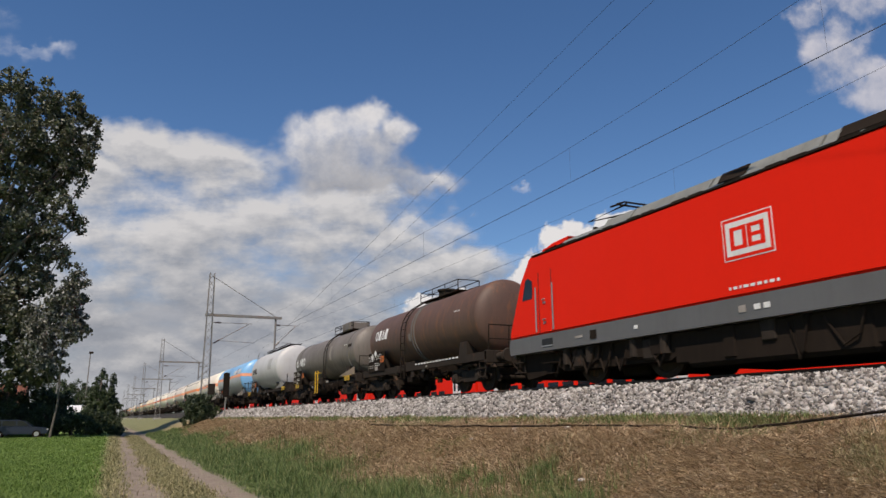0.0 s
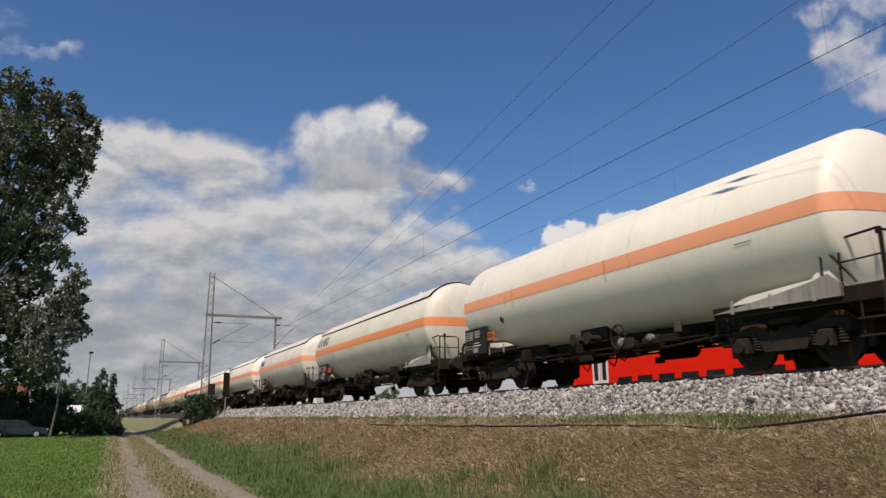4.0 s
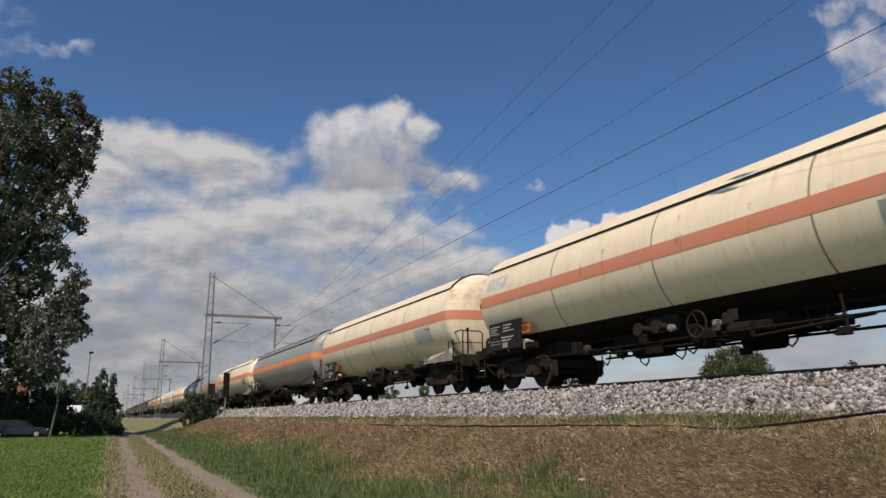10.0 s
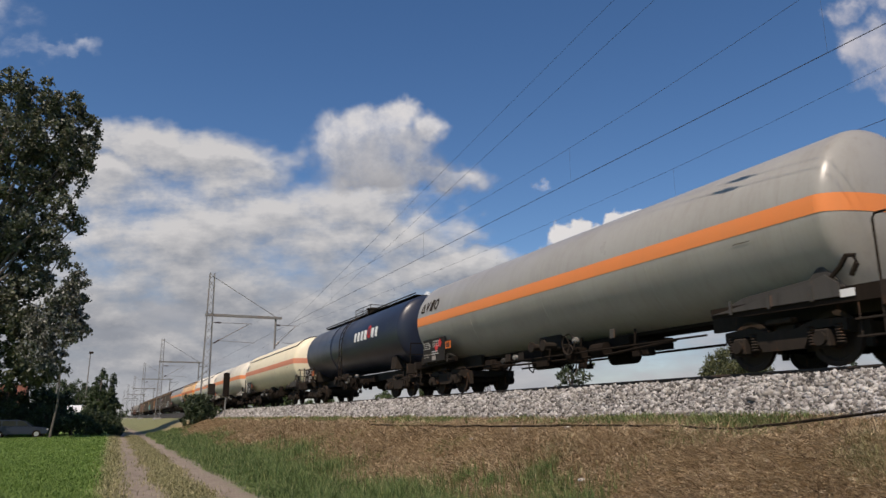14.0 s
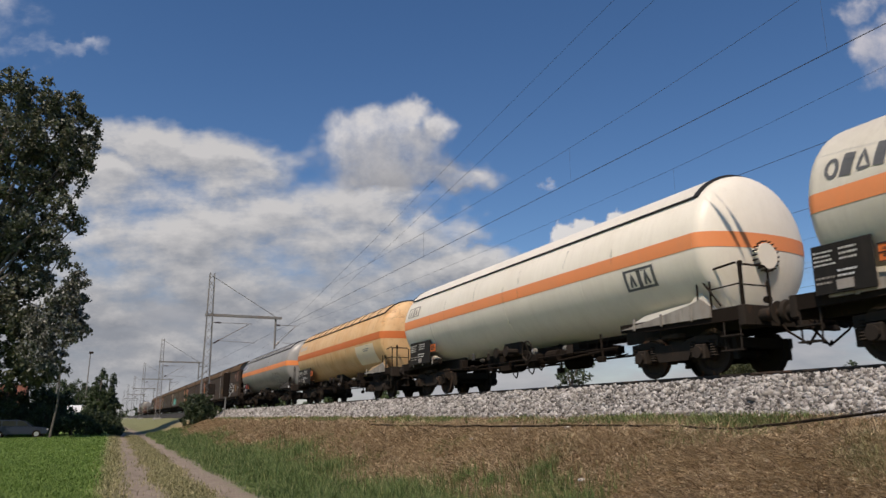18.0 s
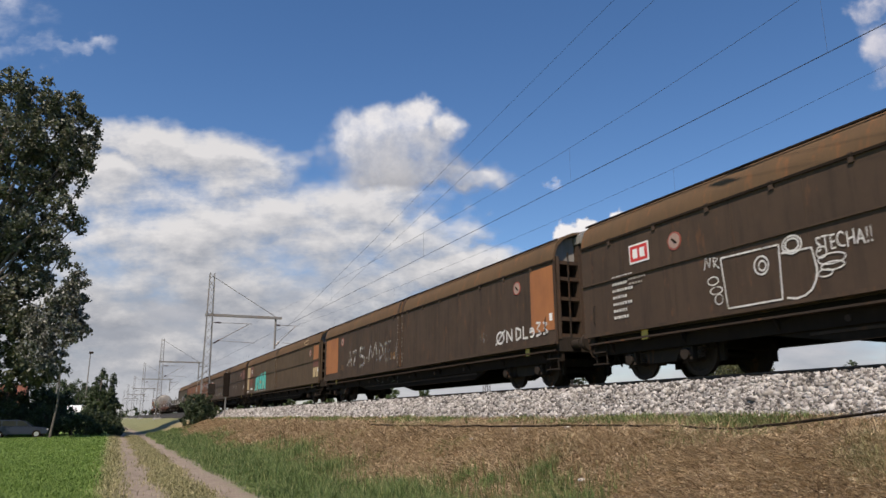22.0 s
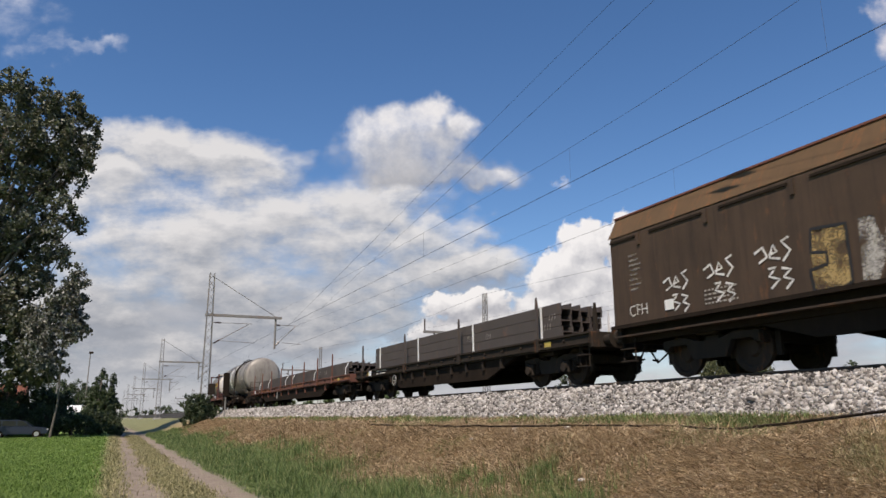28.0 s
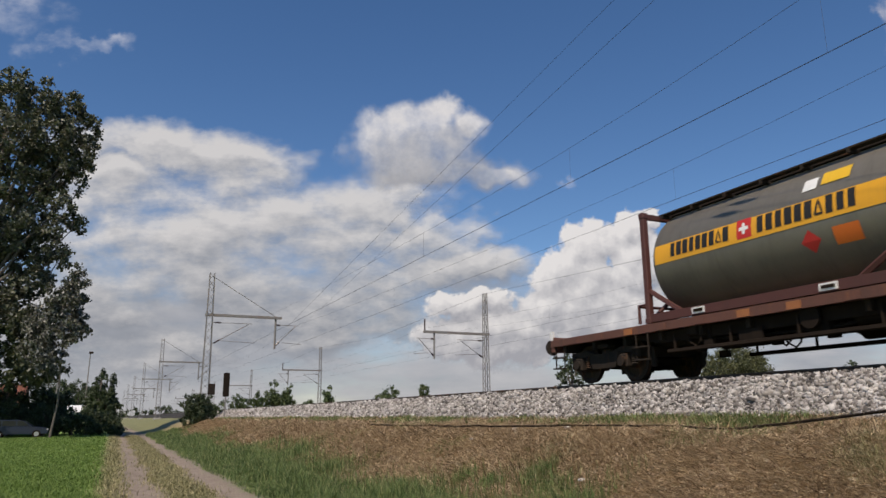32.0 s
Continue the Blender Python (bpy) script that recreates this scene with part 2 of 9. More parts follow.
BEIGE = paint("beige_primer_panel", (0.50, 0.37, 0.20), (0.25, 0.16, 0.09), 0.8, 0.6)
SPRAY = paint("white_spray_paint", (0.62, 0.60, 0.56), (0.2, 0.17, 0.14), 0.7, 0.6)
TRAFFICRED = paint("traffic_red_paint", (0.78, 0.019, 0.004), (0.55, 0.016, 0.007), 0.25, 0.5, gloss=0.1)
LOCOGREY = paint("dust_grey_paint", (0.12, 0.12, 0.12), (0.06, 0.055, 0.05), 0.5, 0.5)
ROOFGREY = paint("grey_roof_paint", (0.22, 0.225, 0.205), (0.075, 0.07, 0.06), 0.8, 0.6)
STEELBAR = paint("mill_scale_steel", (0.075, 0.063, 0.057), (0.042, 0.035, 0.032), 0.6, 0.7, rust=0.15, gloss=0.25)
RAILSTEEL = paint("rail_steel", (0.06, 0.045, 0.034), (0.045, 0.032, 0.025), 0.7, 0.6, rust=0.4)
CONCRETE = paint("concrete", (0.36, 0.35, 0.32), (0.2, 0.19, 0.17), 0.5, 0.9, bump=0.3)
GLASSDARK = paint("dark_window_glass", (0.012, 0.014, 0.016), (0.02, 0.02, 0.02), 0.2, 0.12)
RUSTFRAME = paint("rust_brown_frame_paint", (0.135, 0.052, 0.034), (0.055, 0.031, 0.023), 0.85, 0.75, rust=0.28)
TANKSTEEL = paint("weathered_steel_tank", (0.19, 0.175, 0.145), (0.07, 0.06, 0.047), 0.7, 0.42, metal=0.35)
BANDYELLOW = paint("amber_band", (0.74, 0.36, 0.02), (0.4, 0.22, 0.05), 0.35, 0.45)
FRAMERED = paint("oxide_red_frame", (0.085, 0.03, 0.024), (0.045, 0.028, 0.024), 0.6, 0.6)
DECKRED = paint("faded_red_deck", (0.12, 0.05, 0.036), (0.055, 0.037, 0.03), 0.8, 0.8, rust=0.3)
TANKGREY = paint("weathered_light_grey_paint", (0.265, 0.245, 0.215), (0.085, 0.068, 0.05), 0.95, 0.4, streak=0.8, rust=0.1)
TANKRING = paint("dark_ring_grey", (0.15, 0.145, 0.135), (0.07, 0.062, 0.052), 0.7, 0.6)
SMUDGE = paint("smudged_spray_paint", (0.34, 0.31, 0.275), (0.13, 0.10, 0.08), 0.9, 0.8)
REDFADED = paint("faded_red_rim", (0.30, 0.07, 0.05), (0.15, 0.08, 0.06), 0.5, 0.6)
OCHRESPRAY = paint("ochre_spray_paint", (0.26, 0.13, 0.035), (0.12, 0.07, 0.035), 0.8, 0.7)
OCHREDULL = paint("rusted_panel", (0.20, 0.075, 0.032), (0.09, 0.05, 0.034), 0.9, 0.75, rust=0.6)
SMEAR = paint("worn_grey_spray_paint", (0.22, 0.205, 0.18), (0.085, 0.065, 0.05), 1.0, 0.8, streak=1.0)
YELLOWOLD = paint("worn_yellow_paint", (0.48, 0.36, 0.07), (0.2, 0.15, 0.07), 0.7, 0.6)
DULLPATCH = paint("dull_repainted_patch", (0.40, 0.395, 0.38), (0.24, 0.22, 0.20), 0.6, 0.55)
SAND = paint("stained_sheet", (0.27, 0.215, 0.155), (0.10, 0.075, 0.055), 0.9, 0.7, rust=0.2)
STONEWHITE = paint("weathered_stone_white_paint", (0.72, 0.665, 0.55), (0.36, 0.30, 0.22), 0.55, 0.45, streak=0.6)
SIGNFACE = paint("dirty_pink_sign_paint", (0.36, 0.25, 0.205), (0.16, 0.10, 0.08), 0.9, 0.7)
SMEARPALE = paint("chalky_spray_paint", (0.27, 0.25, 0.22), (0.07, 0.052, 0.04), 1.0, 0.8, streak=1.0)



def spray(name, colour, cover=0.5, coarse=3.0, fine=24.0, share=0.4, soft=0.0):
    """Thin sprayed paint: patchy, so that the wall shows through."""
    m, n, l, p = tree_of(name)
    v = own_space(n, l)
    p.inputs["Base Color"].default_value = (*colour, 1)
    p.inputs["Roughness"].default_value = 0.75
    r = ramp(n, [(0.62 - 0.4 * cover, (0, 0, 0)), (0.80 - 0.35 * cover + soft, (1, 1, 1))])
    l.new(calc(n, l, "ADD", calc(n, l, "MULTIPLY", noise_at(n, l, v, coarse, 6, 0.6), 1 - share), calc(n, l, "MULTIPLY", noise_at(n, l, v, fine, 5, 0.7), share)), r.inputs[0])
    tr, mx = n.new("ShaderNodeBsdfTransparent"), n.new("ShaderNodeMixShader")
    l.new(r.outputs[0], mx.inputs[0])
    l.new(tr.outputs[0], mx.inputs[1])
    l.new(p.outputs[0], mx.inputs[2])
    l.new(mx.outputs[0], n["Material Output"].inputs[0])
    return m


HAZEWHITE = spray("hazy_white_spray", (0.40, 0.375, 0.34), 0.52)
THINWHITE = spray("thin_white_spray", (0.30, 0.28, 0.25), 0.45)
WORNYELLOW = spray("worn_yellow_spray", (0.36, 0.25, 0.10), 0.52)
CLEARWHITE = spray("clear_white_spray", (0.62, 0.60, 0.57), 0.8)
RUSTSTAIN = spray("rust_stain", (0.62, 0.34, 0.13), 0.38, 1.4, 6.0, 0.25, 0.3)
GRIMERUN = spray("grime_run", (0.30, 0.25, 0.18), 0.4, 2.0, 7.0, 0.3, 0.3)
FADEDBLUE = spray("faded_pale_blue_label", (0.55, 0.60, 0.66), 0.6)
TURQUOISE = spray("full_turquoise_spray", (0.085, 0.46, 0.40), 0.97)


# ---- ground ----
def bend(y):
    """How far the cart track has swung towards the railway."""
    return min(0.7, max(0.0, (y - 18.0) * 0.0125))


def ground_height(x, y):
    """Field, cart track, verge, bank up to the railway and the flat beyond it."""
    if x < 3.6:
        z = 0.0
        for rut in (0.93, 2.6):
            z -= 0.06 * math.exp(-((x - bend(y) - rut) / 0.35) ** 2)
    elif x < 4.6:
        z = 0.12 * (x - 3.6)
    elif x < 8.3:
        s = (x - 4.6) / 3.7
        z = 0.12 + 1.2 * s * s * (3 - 2 * s)
    elif x < 9.4:
        z = 1.32 + 0.16 * (x - 8.3) / 1.1
    elif x < 38:
        z = 1.48
    elif x < 44:
        z = 1.48 - 0.2 * (x - 38)
    else:
        z = 0.28
    rough = 0.0 if 0.2 < x < 3.6 else 0.06
    if x > 9.4:
        rough = 0.02
    return z + rough * (noise.noise(Vector((x * 0.9, y * 0.9, 0.3))) + 0.5 * noise.noise(Vector((x * 2.6, y * 2.6, 4.0))))


def ground_material():
    m, n, l, p = tree_of("grass_and_soil")
    co = n.new("ShaderNodeTexCoord").outputs["Object"]
    sep = n.new("ShaderNodeSeparateXYZ")
    l.new(co, sep.inputs[0])
    fine, mid, big = noise_at(n, l, co, 9, 8, 0.7), noise_at(n, l, co, 1.3, 6, 0.65), noise_at(n, l, co, 0.25, 4, 0.6)
    long_fine = noise_at(n, l, co, 15, 8, 0.75, (1.0, 0.5, 1.0))
    swing = calc(n, l, "MINIMUM", calc(n, l, "MAXIMUM", calc(n, l, "MULTIPLY", calc(n, l, "SUBTRACT", sep.outputs[1], 18.0), 0.0125), 0.0), 0.7)
    wob = calc(n, l, "ADD", calc(n, l, "SUBTRACT", sep.outputs[0], swing), calc(n, l, "ADD", calc(n, l, "MULTIPLY", calc(n, l, "SUBTRACT", mid, 0.5), 1.3), calc(n, l, "MULTIPLY", calc(n, l, "SUBTRACT", fine, 0.5), 1.1)))
    wide = calc(n, l, "ADD", sep.outputs[0], calc(n, l, "MULTIPLY", calc(n, l, "SUBTRACT", big, 0.5), 3.0))

    def tone(src, stops):
        r = ramp(n, stops)
        l.new(src, r.inputs[0])
        return r.outputs[0]

    def step(src, at, soft):
        return calc(n, l, "MULTIPLY", calc(n, l, "SUBTRACT", src, at - soft / 2), 1.0 / soft, clamp=True)
    crop = tone(fine, [(0.3, (0.10, 0.17, 0.025)), (0.55, (0.19, 0.29, 0.06)), (0.75, (0.28, 0.38, 0.10))])
    soil = tone(calc(n, l, "ADD", calc(n, l, "MULTIPLY", fine, 0.6), calc(n, l, "MULTIPLY", mid, 0.4)), [(0.35, (0.15, 0.115, 0.08)), (0.5, (0.235, 0.188, 0.142)), (0.68, (0.35, 0.29, 0.23))])
    verge = tone(long_fine, [(0.3, (0.06, 0.08, 0.022)), (0.55, (0.13, 0.155, 0.05)), (0.75, (0.24, 0.23, 0.10))])
    thatch = noise_at(n, l, co, 38, 6, 0.7, (1.0, 0.4, 1.0))
    straw = tone(calc(n, l, "ADD", calc(n, l, "MULTIPLY", thatch, 0.55), calc(n, l, "MULTIPLY", mid, 0.45)), [(0.33, (0.07, 0.047, 0.027)), (0.44, (0.21, 0.142, 0.075)), (0.54, (0.34, 0.245, 0.132)), (0.68, (0.49, 0.375, 0.22))])
    middle = tone(fine, [(0.3, (0.09, 0.085, 0.035)), (0.6, (0.17, 0.15, 0.07)), (0.8, (0.26, 0.22, 0.13))])
    c = mixed(n, l, step(wob, 0.05, 0.4), crop, middle)
    c = mixed(n, l, step(wob, 0.48, 0.35), c, soil)
    hump = calc(n, l, "SUBTRACT", 1.35, calc(n, l, "MULTIPLY", calc(n, l, "ABSOLUTE", calc(n, l, "SUBTRACT", wob, 1.76)), 2.4), clamp=True)
    c = mixed(n, l, hump, c, middle)
    c = mixed(n, l, step(wob, 3.1, 0.5), c, verge)
    c = mixed(n, l, step(wide, 5.3, 1.6), c, straw)
    c = mixed(n, l, calc(n, l, "MULTIPLY", step(sep.outputs[1], 80.0, 30.0), step(wob, 3.1, 0.5)), c, tone(fine, [(0.35, (0.12, 0.13, 0.05)), (0.7, (0.22, 0.215, 0.10))]))
    c = mixed(n, l, step(sep.outputs[0], 37.0, 2.0), c, tone(mid, [(0.35, (0.20, 0.16, 0.095)), (0.65, (0.34, 0.27, 0.16))]))
    l.new(c, p.inputs["Base Color"])
    p.inputs["Roughness"].default_value = 0.95
    bp = n.new("ShaderNodeBump")
    bp.inputs["Strength"].default_value, bp.inputs["Distance"].default_value = 0.7, 0.06
    l.new(fine, bp.inputs["Height"])
    l.new(bp.outputs[0], p.inputs["Normal"])
    return m


def build_ground():
    xs = [-4000, -1500, -500, -200, -100, -60, -40, -30, -22, -16, -12] + [-10 + 0.5 * i for i in range(20)] + [0.2 * i for i in range(48)] \
        + [9.6, 10.5, 12, 20, 30, 38, 41, 44, 60, 100, 200, 500, 1500, 4000]
    ys = [-1700, -600, -200, -80, -40, -20, -10] + [-6 + 0.4 * i for i in range(140)] + [50 + 1.0 * i for i in range(60)] \
        + [112, 120, 140, 170, 220, 300, 450, 700, 1200, 2200, 4400]
    verts = [(x, y, ground_height(x, y)) for y in ys for x in xs]
    w = len(xs)
    faces = [(j * w + i, j * w + i + 1, (j + 1) * w + i + 1, (j + 1) * w + i) for j in range(len(ys) - 1) for i in range(w - 1)]
    g = raw("ground", verts, faces, ground_material(), smooth=True)
    return tagged(g, "flat green field, worn cart track and dry grass bank", "ground", kind="structure")


build_ground()
RNG = np.random.default_rng(7)


def scatter(name, verts, faces, material, label, category, kind="stuff"):
    me = bpy.data.meshes.new(name)
    v = np.asarray(verts, dtype=np.float32)
    f = np.asarray(faces, dtype=np.int32)
    me.vertices.add(len(v))
    me.vertices.foreach_set("co", v.ravel())
    k = f.shape[1]
    me.loops.add(f.size)
    me.loops.foreach_set("vertex_index", f.ravel())
    me.polygons.add(len(f))
    me.polygons.foreach_set("loop_start", np.arange(0, f.size, k, dtype=np.int32))
    me.polygons.foreach_set("loop_total", np.full(len(f), k, dtype=np.int32))
    me.materials.append(material)
    me.update(calc_edges=True)
    me.validate()
    ob = new(name, me)
    if label:
        tagged(ob, label, category, kind=kind)
    return ob


def heights(x, y):
    return np.array([ground_height(a, b) for a, b in zip(x, y)])


def blades(x, y, z, h, w, lean):
    """Bent grass blades: two side edges that bow over to one tip."""
    n = len(x)
    b = RNG.uniform(0, 2 * np.pi, n)
    dx, dy = -np.sin(b) * w / 2, np.cos(b) * w / 2
    lx, ly = np.cos(b) * lean * h, np.sin(b) * lean * h
    rise = h * np.sqrt(np.clip(1 - lean ** 2 * 0.5, 0.08, 1))
    v = np.empty((n, 5, 3))
    v[:, 0] = np.stack([x - dx, y - dy, z - 0.02], 1)
    v[:, 1] = np.stack([x + dx, y + dy, z - 0.02], 1)
    v[:, 2] = np.stack([x + dx * 0.8 + lx * 0.35, y + dy * 0.8 + ly * 0.35, z + rise * 0.65], 1)
    v[:, 3] = np.stack([x - dx * 0.8 + lx * 0.35, y - dy * 0.8 + ly * 0.35, z + rise * 0.65], 1)
    v[:, 4] = np.stack([x + lx, y + ly, z + rise], 1)
    i = np.arange(n)[:, None] * 5
    f = np.concatenate([i + [0, 1, 2], i + [0, 2, 3], i + [3, 2, 4]], 1).reshape(-1, 3)
    return v.reshape(-1, 3), f


def straws(x, y, z, h, w):
    """Lying dry stalks: one long thin sliver each, tipped up a little at one end."""
    n = len(x)
    b = RNG.uniform(0, 2 * np.pi, n)
    dx, dy = -np.sin(b) * w / 2, np.cos(b) * w / 2
    up = np.clip(RNG.normal(0.15, 0.2, n), -0.05, 0.9) * h
    v = np.empty((n, 3, 3))
    v[:, 0] = np.stack([x - dx, y - dy, z], 1)
    v[:, 1] = np.stack([x + dx, y + dy, z + w * 0.5], 1)
    v[:, 2] = np.stack([x + np.cos(b) * h, y + np.sin(b) * h, z + up + 0.01], 1)
    return v.reshape(-1, 3), np.arange(n * 3).reshape(-1, 3)


def spread(n, y0, y1, x0, x1):
    """Random places, thinning with distance."""
    y = y0 * (y1 / y0) ** RNG.random(n)
    return RNG.uniform(x0, x1, n), y


GREENBLADE = island("green_grass", [(0.15, (0.065, 0.098, 0.028)), (0.4, (0.125, 0.185, 0.053)), (0.7, (0.20, 0.27, 0.088)), (0.88, (0.38, 0.38, 0.17)), (0.95, (0.52, 0.45, 0.26))], 0.7, 0.4)
CROP = island("bright_crop_leaves", [(0.2, (0.10, 0.16, 0.028)), (0.5, (0.145, 0.225, 0.046)), (0.85, (0.195, 0.28, 0.064))], 0.7, 0.4)
STRAW = island("dry_straw", [(0.14, (0.075, 0.05, 0.028)), (0.29, (0.24, 0.162, 0.088)), (0.5, (0.42, 0.305, 0.172)), (0.83, (0.65, 0.525, 0.345))], 0.85, 0.28)

WORN = island("worn_grass", [(0.2, (0.13, 0.13, 0.05)), (0.55, (0.25, 0.23, 0.10)), (0.85, (0.40, 0.34, 0.19))], 0.8)


def VERGE(y):
    """Where the green verge ends on the bank."""
    return 5.3 + 0.5 * np.sin(y * 0.31) + 0.25 * np.sin(y * 1.1)


def build_grass():
    # verge between the cart track and the bank
    x, y = spread(190000, 8.0, 75.0, 3.0, 6.9)
    keep = (x > 3.15 + np.clip((y - 18) * 0.0125, 0, 0.7) + 0.1 * np.sin(y * 0.7) + RNG.normal(0, 0.15, len(x))) & (x < VERGE(y) + RNG.normal(0, 0.5, len(x)))
    x, y = x[keep], y[keep]
    clump = 0.75 + 0.3 * np.sin(x * 3.1 + 0.9 * y) * np.sin(y * 1.3 - x * 1.7) + 0.2 * np.sin(x * 7 + y * 3)
    h = RNG.uniform(0.10, 0.42, len(x)) * np.clip((x - 2.9) / 1.0, 0.3, 1) * np.clip(clump, 0.3, 1.3)
    v, f = blades(x, y, heights(x, y), h, 0.005 + 0.0005 * y, RNG.uniform(0.1, 0.9, len(x)))
    scatter("verge_grass", v, f, GREENBLADE, "rough green grass along the cart track verge", "grass")
    # mown, dried-out bank
    x, y = spread(440000, 3.0, 70.0, 4.2, 9.5)
    keep = x > VERGE(y) - 0.2 + RNG.normal(0, 0.35, len(x))
    x, y = x[keep], y[keep]
    v, f = straws(x, y, heights(x, y) + RNG.uniform(0, 0.05, len(x)), RNG.gamma(2.2, 0.045, len(x)) + 0.03, 0.005 + 0.00065 * y)
    scatter("dry_bank_grass", v, f, STRAW, "mown, dried-out straw on the railway bank", "dry grass")
    # chaff, crumbs of soil and torn leaves between the stalks
    x, y = spread(70000, 3.0, 45.0, 4.8, 9.4)
    keep = x > VERGE(y) - 0.1
    x, y = x[keep], y[keep]
    v, f = straws(x, y, heights(x, y) + RNG.uniform(0.01, 0.07, len(x)), RNG.uniform(0.02, 0.06, len(x)), 0.007 + 0.0007 * y)
    scatter("bank_chaff", v, f, island("chaff", [(0.2, (0.05, 0.036, 0.022)), (0.45, (0.16, 0.11, 0.06)), (0.65, (0.42, 0.33, 0.19)), (0.85, (0.72, 0.62, 0.44))], 0.9, 0.1),
            "chaff and crumbs of soil in the mown straw", "dry grass")
    # upright stubble and seed stalks, in drifts
    x, y = spread(70000, 3.0, 60.0, 5.0, 9.3)
    drift = np.sin(x * 1.9 + 0.7 * y) + np.sin(y * 0.8 - x) + np.sin(x * 4.1 - y * 2.3) * 0.7
    keep = (drift + RNG.normal(0, 0.5, len(x)) > 0.7) & (x > VERGE(y))
    x, y = x[keep], y[keep]
    v, f = blades(x, y, heights(x, y), RNG.gamma(3.0, 0.035, len(x)) + 0.04, 0.004 + 0.0006 * y, RNG.uniform(0.7, 1.36, len(x)))
    scatter("straw_tufts", v, f, STRAW, "tufts of dry stalks standing on the bank", "dry grass")
    # green shoots coming through the straw
    x, y = spread(40000, 5.0, 60.0, 5.0, 9.0)
    drift = np.sin(x * 2.3 + 1.1 * y) + np.sin(y * 0.53 + 2 * x) + np.sin(x * 1.1 - y * 1.7)
    keep = (drift + RNG.normal(0, 0.4, len(x)) > 1.5) & (x > VERGE(y) - 0.3)
    x, y = x[keep], y[keep]
    v, f = blades(x, y, heights(x, y), RNG.uniform(0.05, 0.16, len(x)), 0.005 + 0.0006 * y, RNG.uniform(0.3, 1.2, len(x)))
    scatter("bank_shoots", v, f, GREENBLADE, "sparse green shoots in the dry bank", "grass")
    # weeds along the foot of the ballast and on the bank
    x, y = spread(30000, 3.0, 65.0, 0.0, 1.0)
    x = 9.1 + RNG.normal(0, 0.22, len(y)) - 0.5 * RNG.random(len(y)) ** 4
    keep = np.sin(y * 1.7) + np.sin(y * 0.6 + 1) + RNG.normal(0, 0.9, len(y)) > -0.2
    x, y = x[keep], y[keep]
    v, f = blades(x, y, heights(x, y), RNG.uniform(0.07, 0.2, len(x)), 0.008 + 0.0008 * y, RNG.uniform(0.2, 1.1, len(x)))
    scatter("ballast_foot_weeds", v, f, GREENBLADE, "sparse green weeds at the foot of the ballast", "weeds")
    # taller clumps: dry ones by the bank's foot, green ones in the straw
    for name, mat, spots, tall, label in (("dry_tussocks", WORN, ((7.2, 5.1), (7.5, 5.4), (7.0, 4.85), (7.85, 5.6), (7.3, 5.35)), 0.15, "low tussocks of dry grass on the bank"),
                                          ("green_tussocks", GREENBLADE, ((6.1, 10.0), (6.4, 10.15), (5.9, 11.0), (5.95, 12.1), (6.0, 9.4)), 0.26, "tussocks of green grass in the dry bank")):
        n = 420 * len(spots)
        x, y = np.repeat([p for p, q in spots], 420) + RNG.normal(0, 0.13, n), np.repeat([q for p, q in spots], 420) + RNG.normal(0, 0.16, n)
        v, f = blades(x, y, heights(x, y), RNG.uniform(0.3, 1.0, n) * tall, np.full(n, 0.008), RNG.uniform(0.15, 1.2, n))
        scatter(name, v, f, mat, label, "grass")
    # crop field
    x, y = spread(120000, 13.0, 85.0, -9.0, 0.2)
    x = x * np.clip(y / 40, 0.45, 1.6)
    keep = x < -0.05 + 0.15 * np.sin(y * 0.9) + np.clip((y - 18) * 0.0125, 0, 0.7) + RNG.normal(0, 0.15, len(x))
    x, y = x[keep], y[keep]
    v, f = blades(x, y, heights(x, y), RNG.uniform(0.04, 0.12, len(x)), 0.009 + 0.0006 * y, RNG.uniform(0.5, 1.25, len(x)))
    scatter("crop_field", v, f, CROP, "low bright green crop on the field", "crop")
    # worn border between crop and track
    x, y = spread(9000, 12.0, 75.0, 0, 1)
    x = 0.27 + RNG.normal(0, 0.22, len(x))
    x = x + np.clip((y - 18) * 0.0125, 0, 0.7)
    v, f = blades(x, y, heights(x, y), RNG.uniform(0.03, 0.14, len(x)), 0.006 + 0.0005 * y, RNG.uniform(0.3, 1.2, len(x)))
    scatter("border_grass", v, f, WORN, "dry trodden grass along the field's edge", "dry grass")
    # middle strip of the track and its edges
    x, y = spread(40000, 10.0, 75.0, 0, 1)
    x = 1.76 + RNG.normal(0, 0.25, len(x)) + 0.1 * np.sin(y * 0.8)
    x = x + np.clip((y - 18) * 0.0125, 0, 0.7)
    v, f = blades(x, y, heights(x, y), RNG.uniform(0.03, 0.10, len(x)), 0.006 + 0.0005 * y, RNG.uniform(0.3, 1.0, len(x)))
    scatter("middle_strip_grass", v, f, WORN,
            "short worn grass between the wheel ruts", "grass")


build_grass()


# ---- ballast, sleepers and rails ----
STONE = island("ballast_stone", [(0.12, (0.04, 0.035, 0.031)), (0.28, (0.145, 0.13, 0.116)), (0.48, (0.28, 0.26, 0.238)), (0.72, (0.40, 0.378, 0.35)), (0.95, (0.57, 0.545, 0.51))], 0.9)
# Near-black bed: the shade between the loose stones is put into its colour.
BALLAST_SHADE = earth("ballast", [(0.40, (0.012, 0.010, 0.008)), (0.58, (0.035, 0.031, 0.026)), (0.74, (0.18, 0.165, 0.145))], 9.0, 0.95, 1.0)


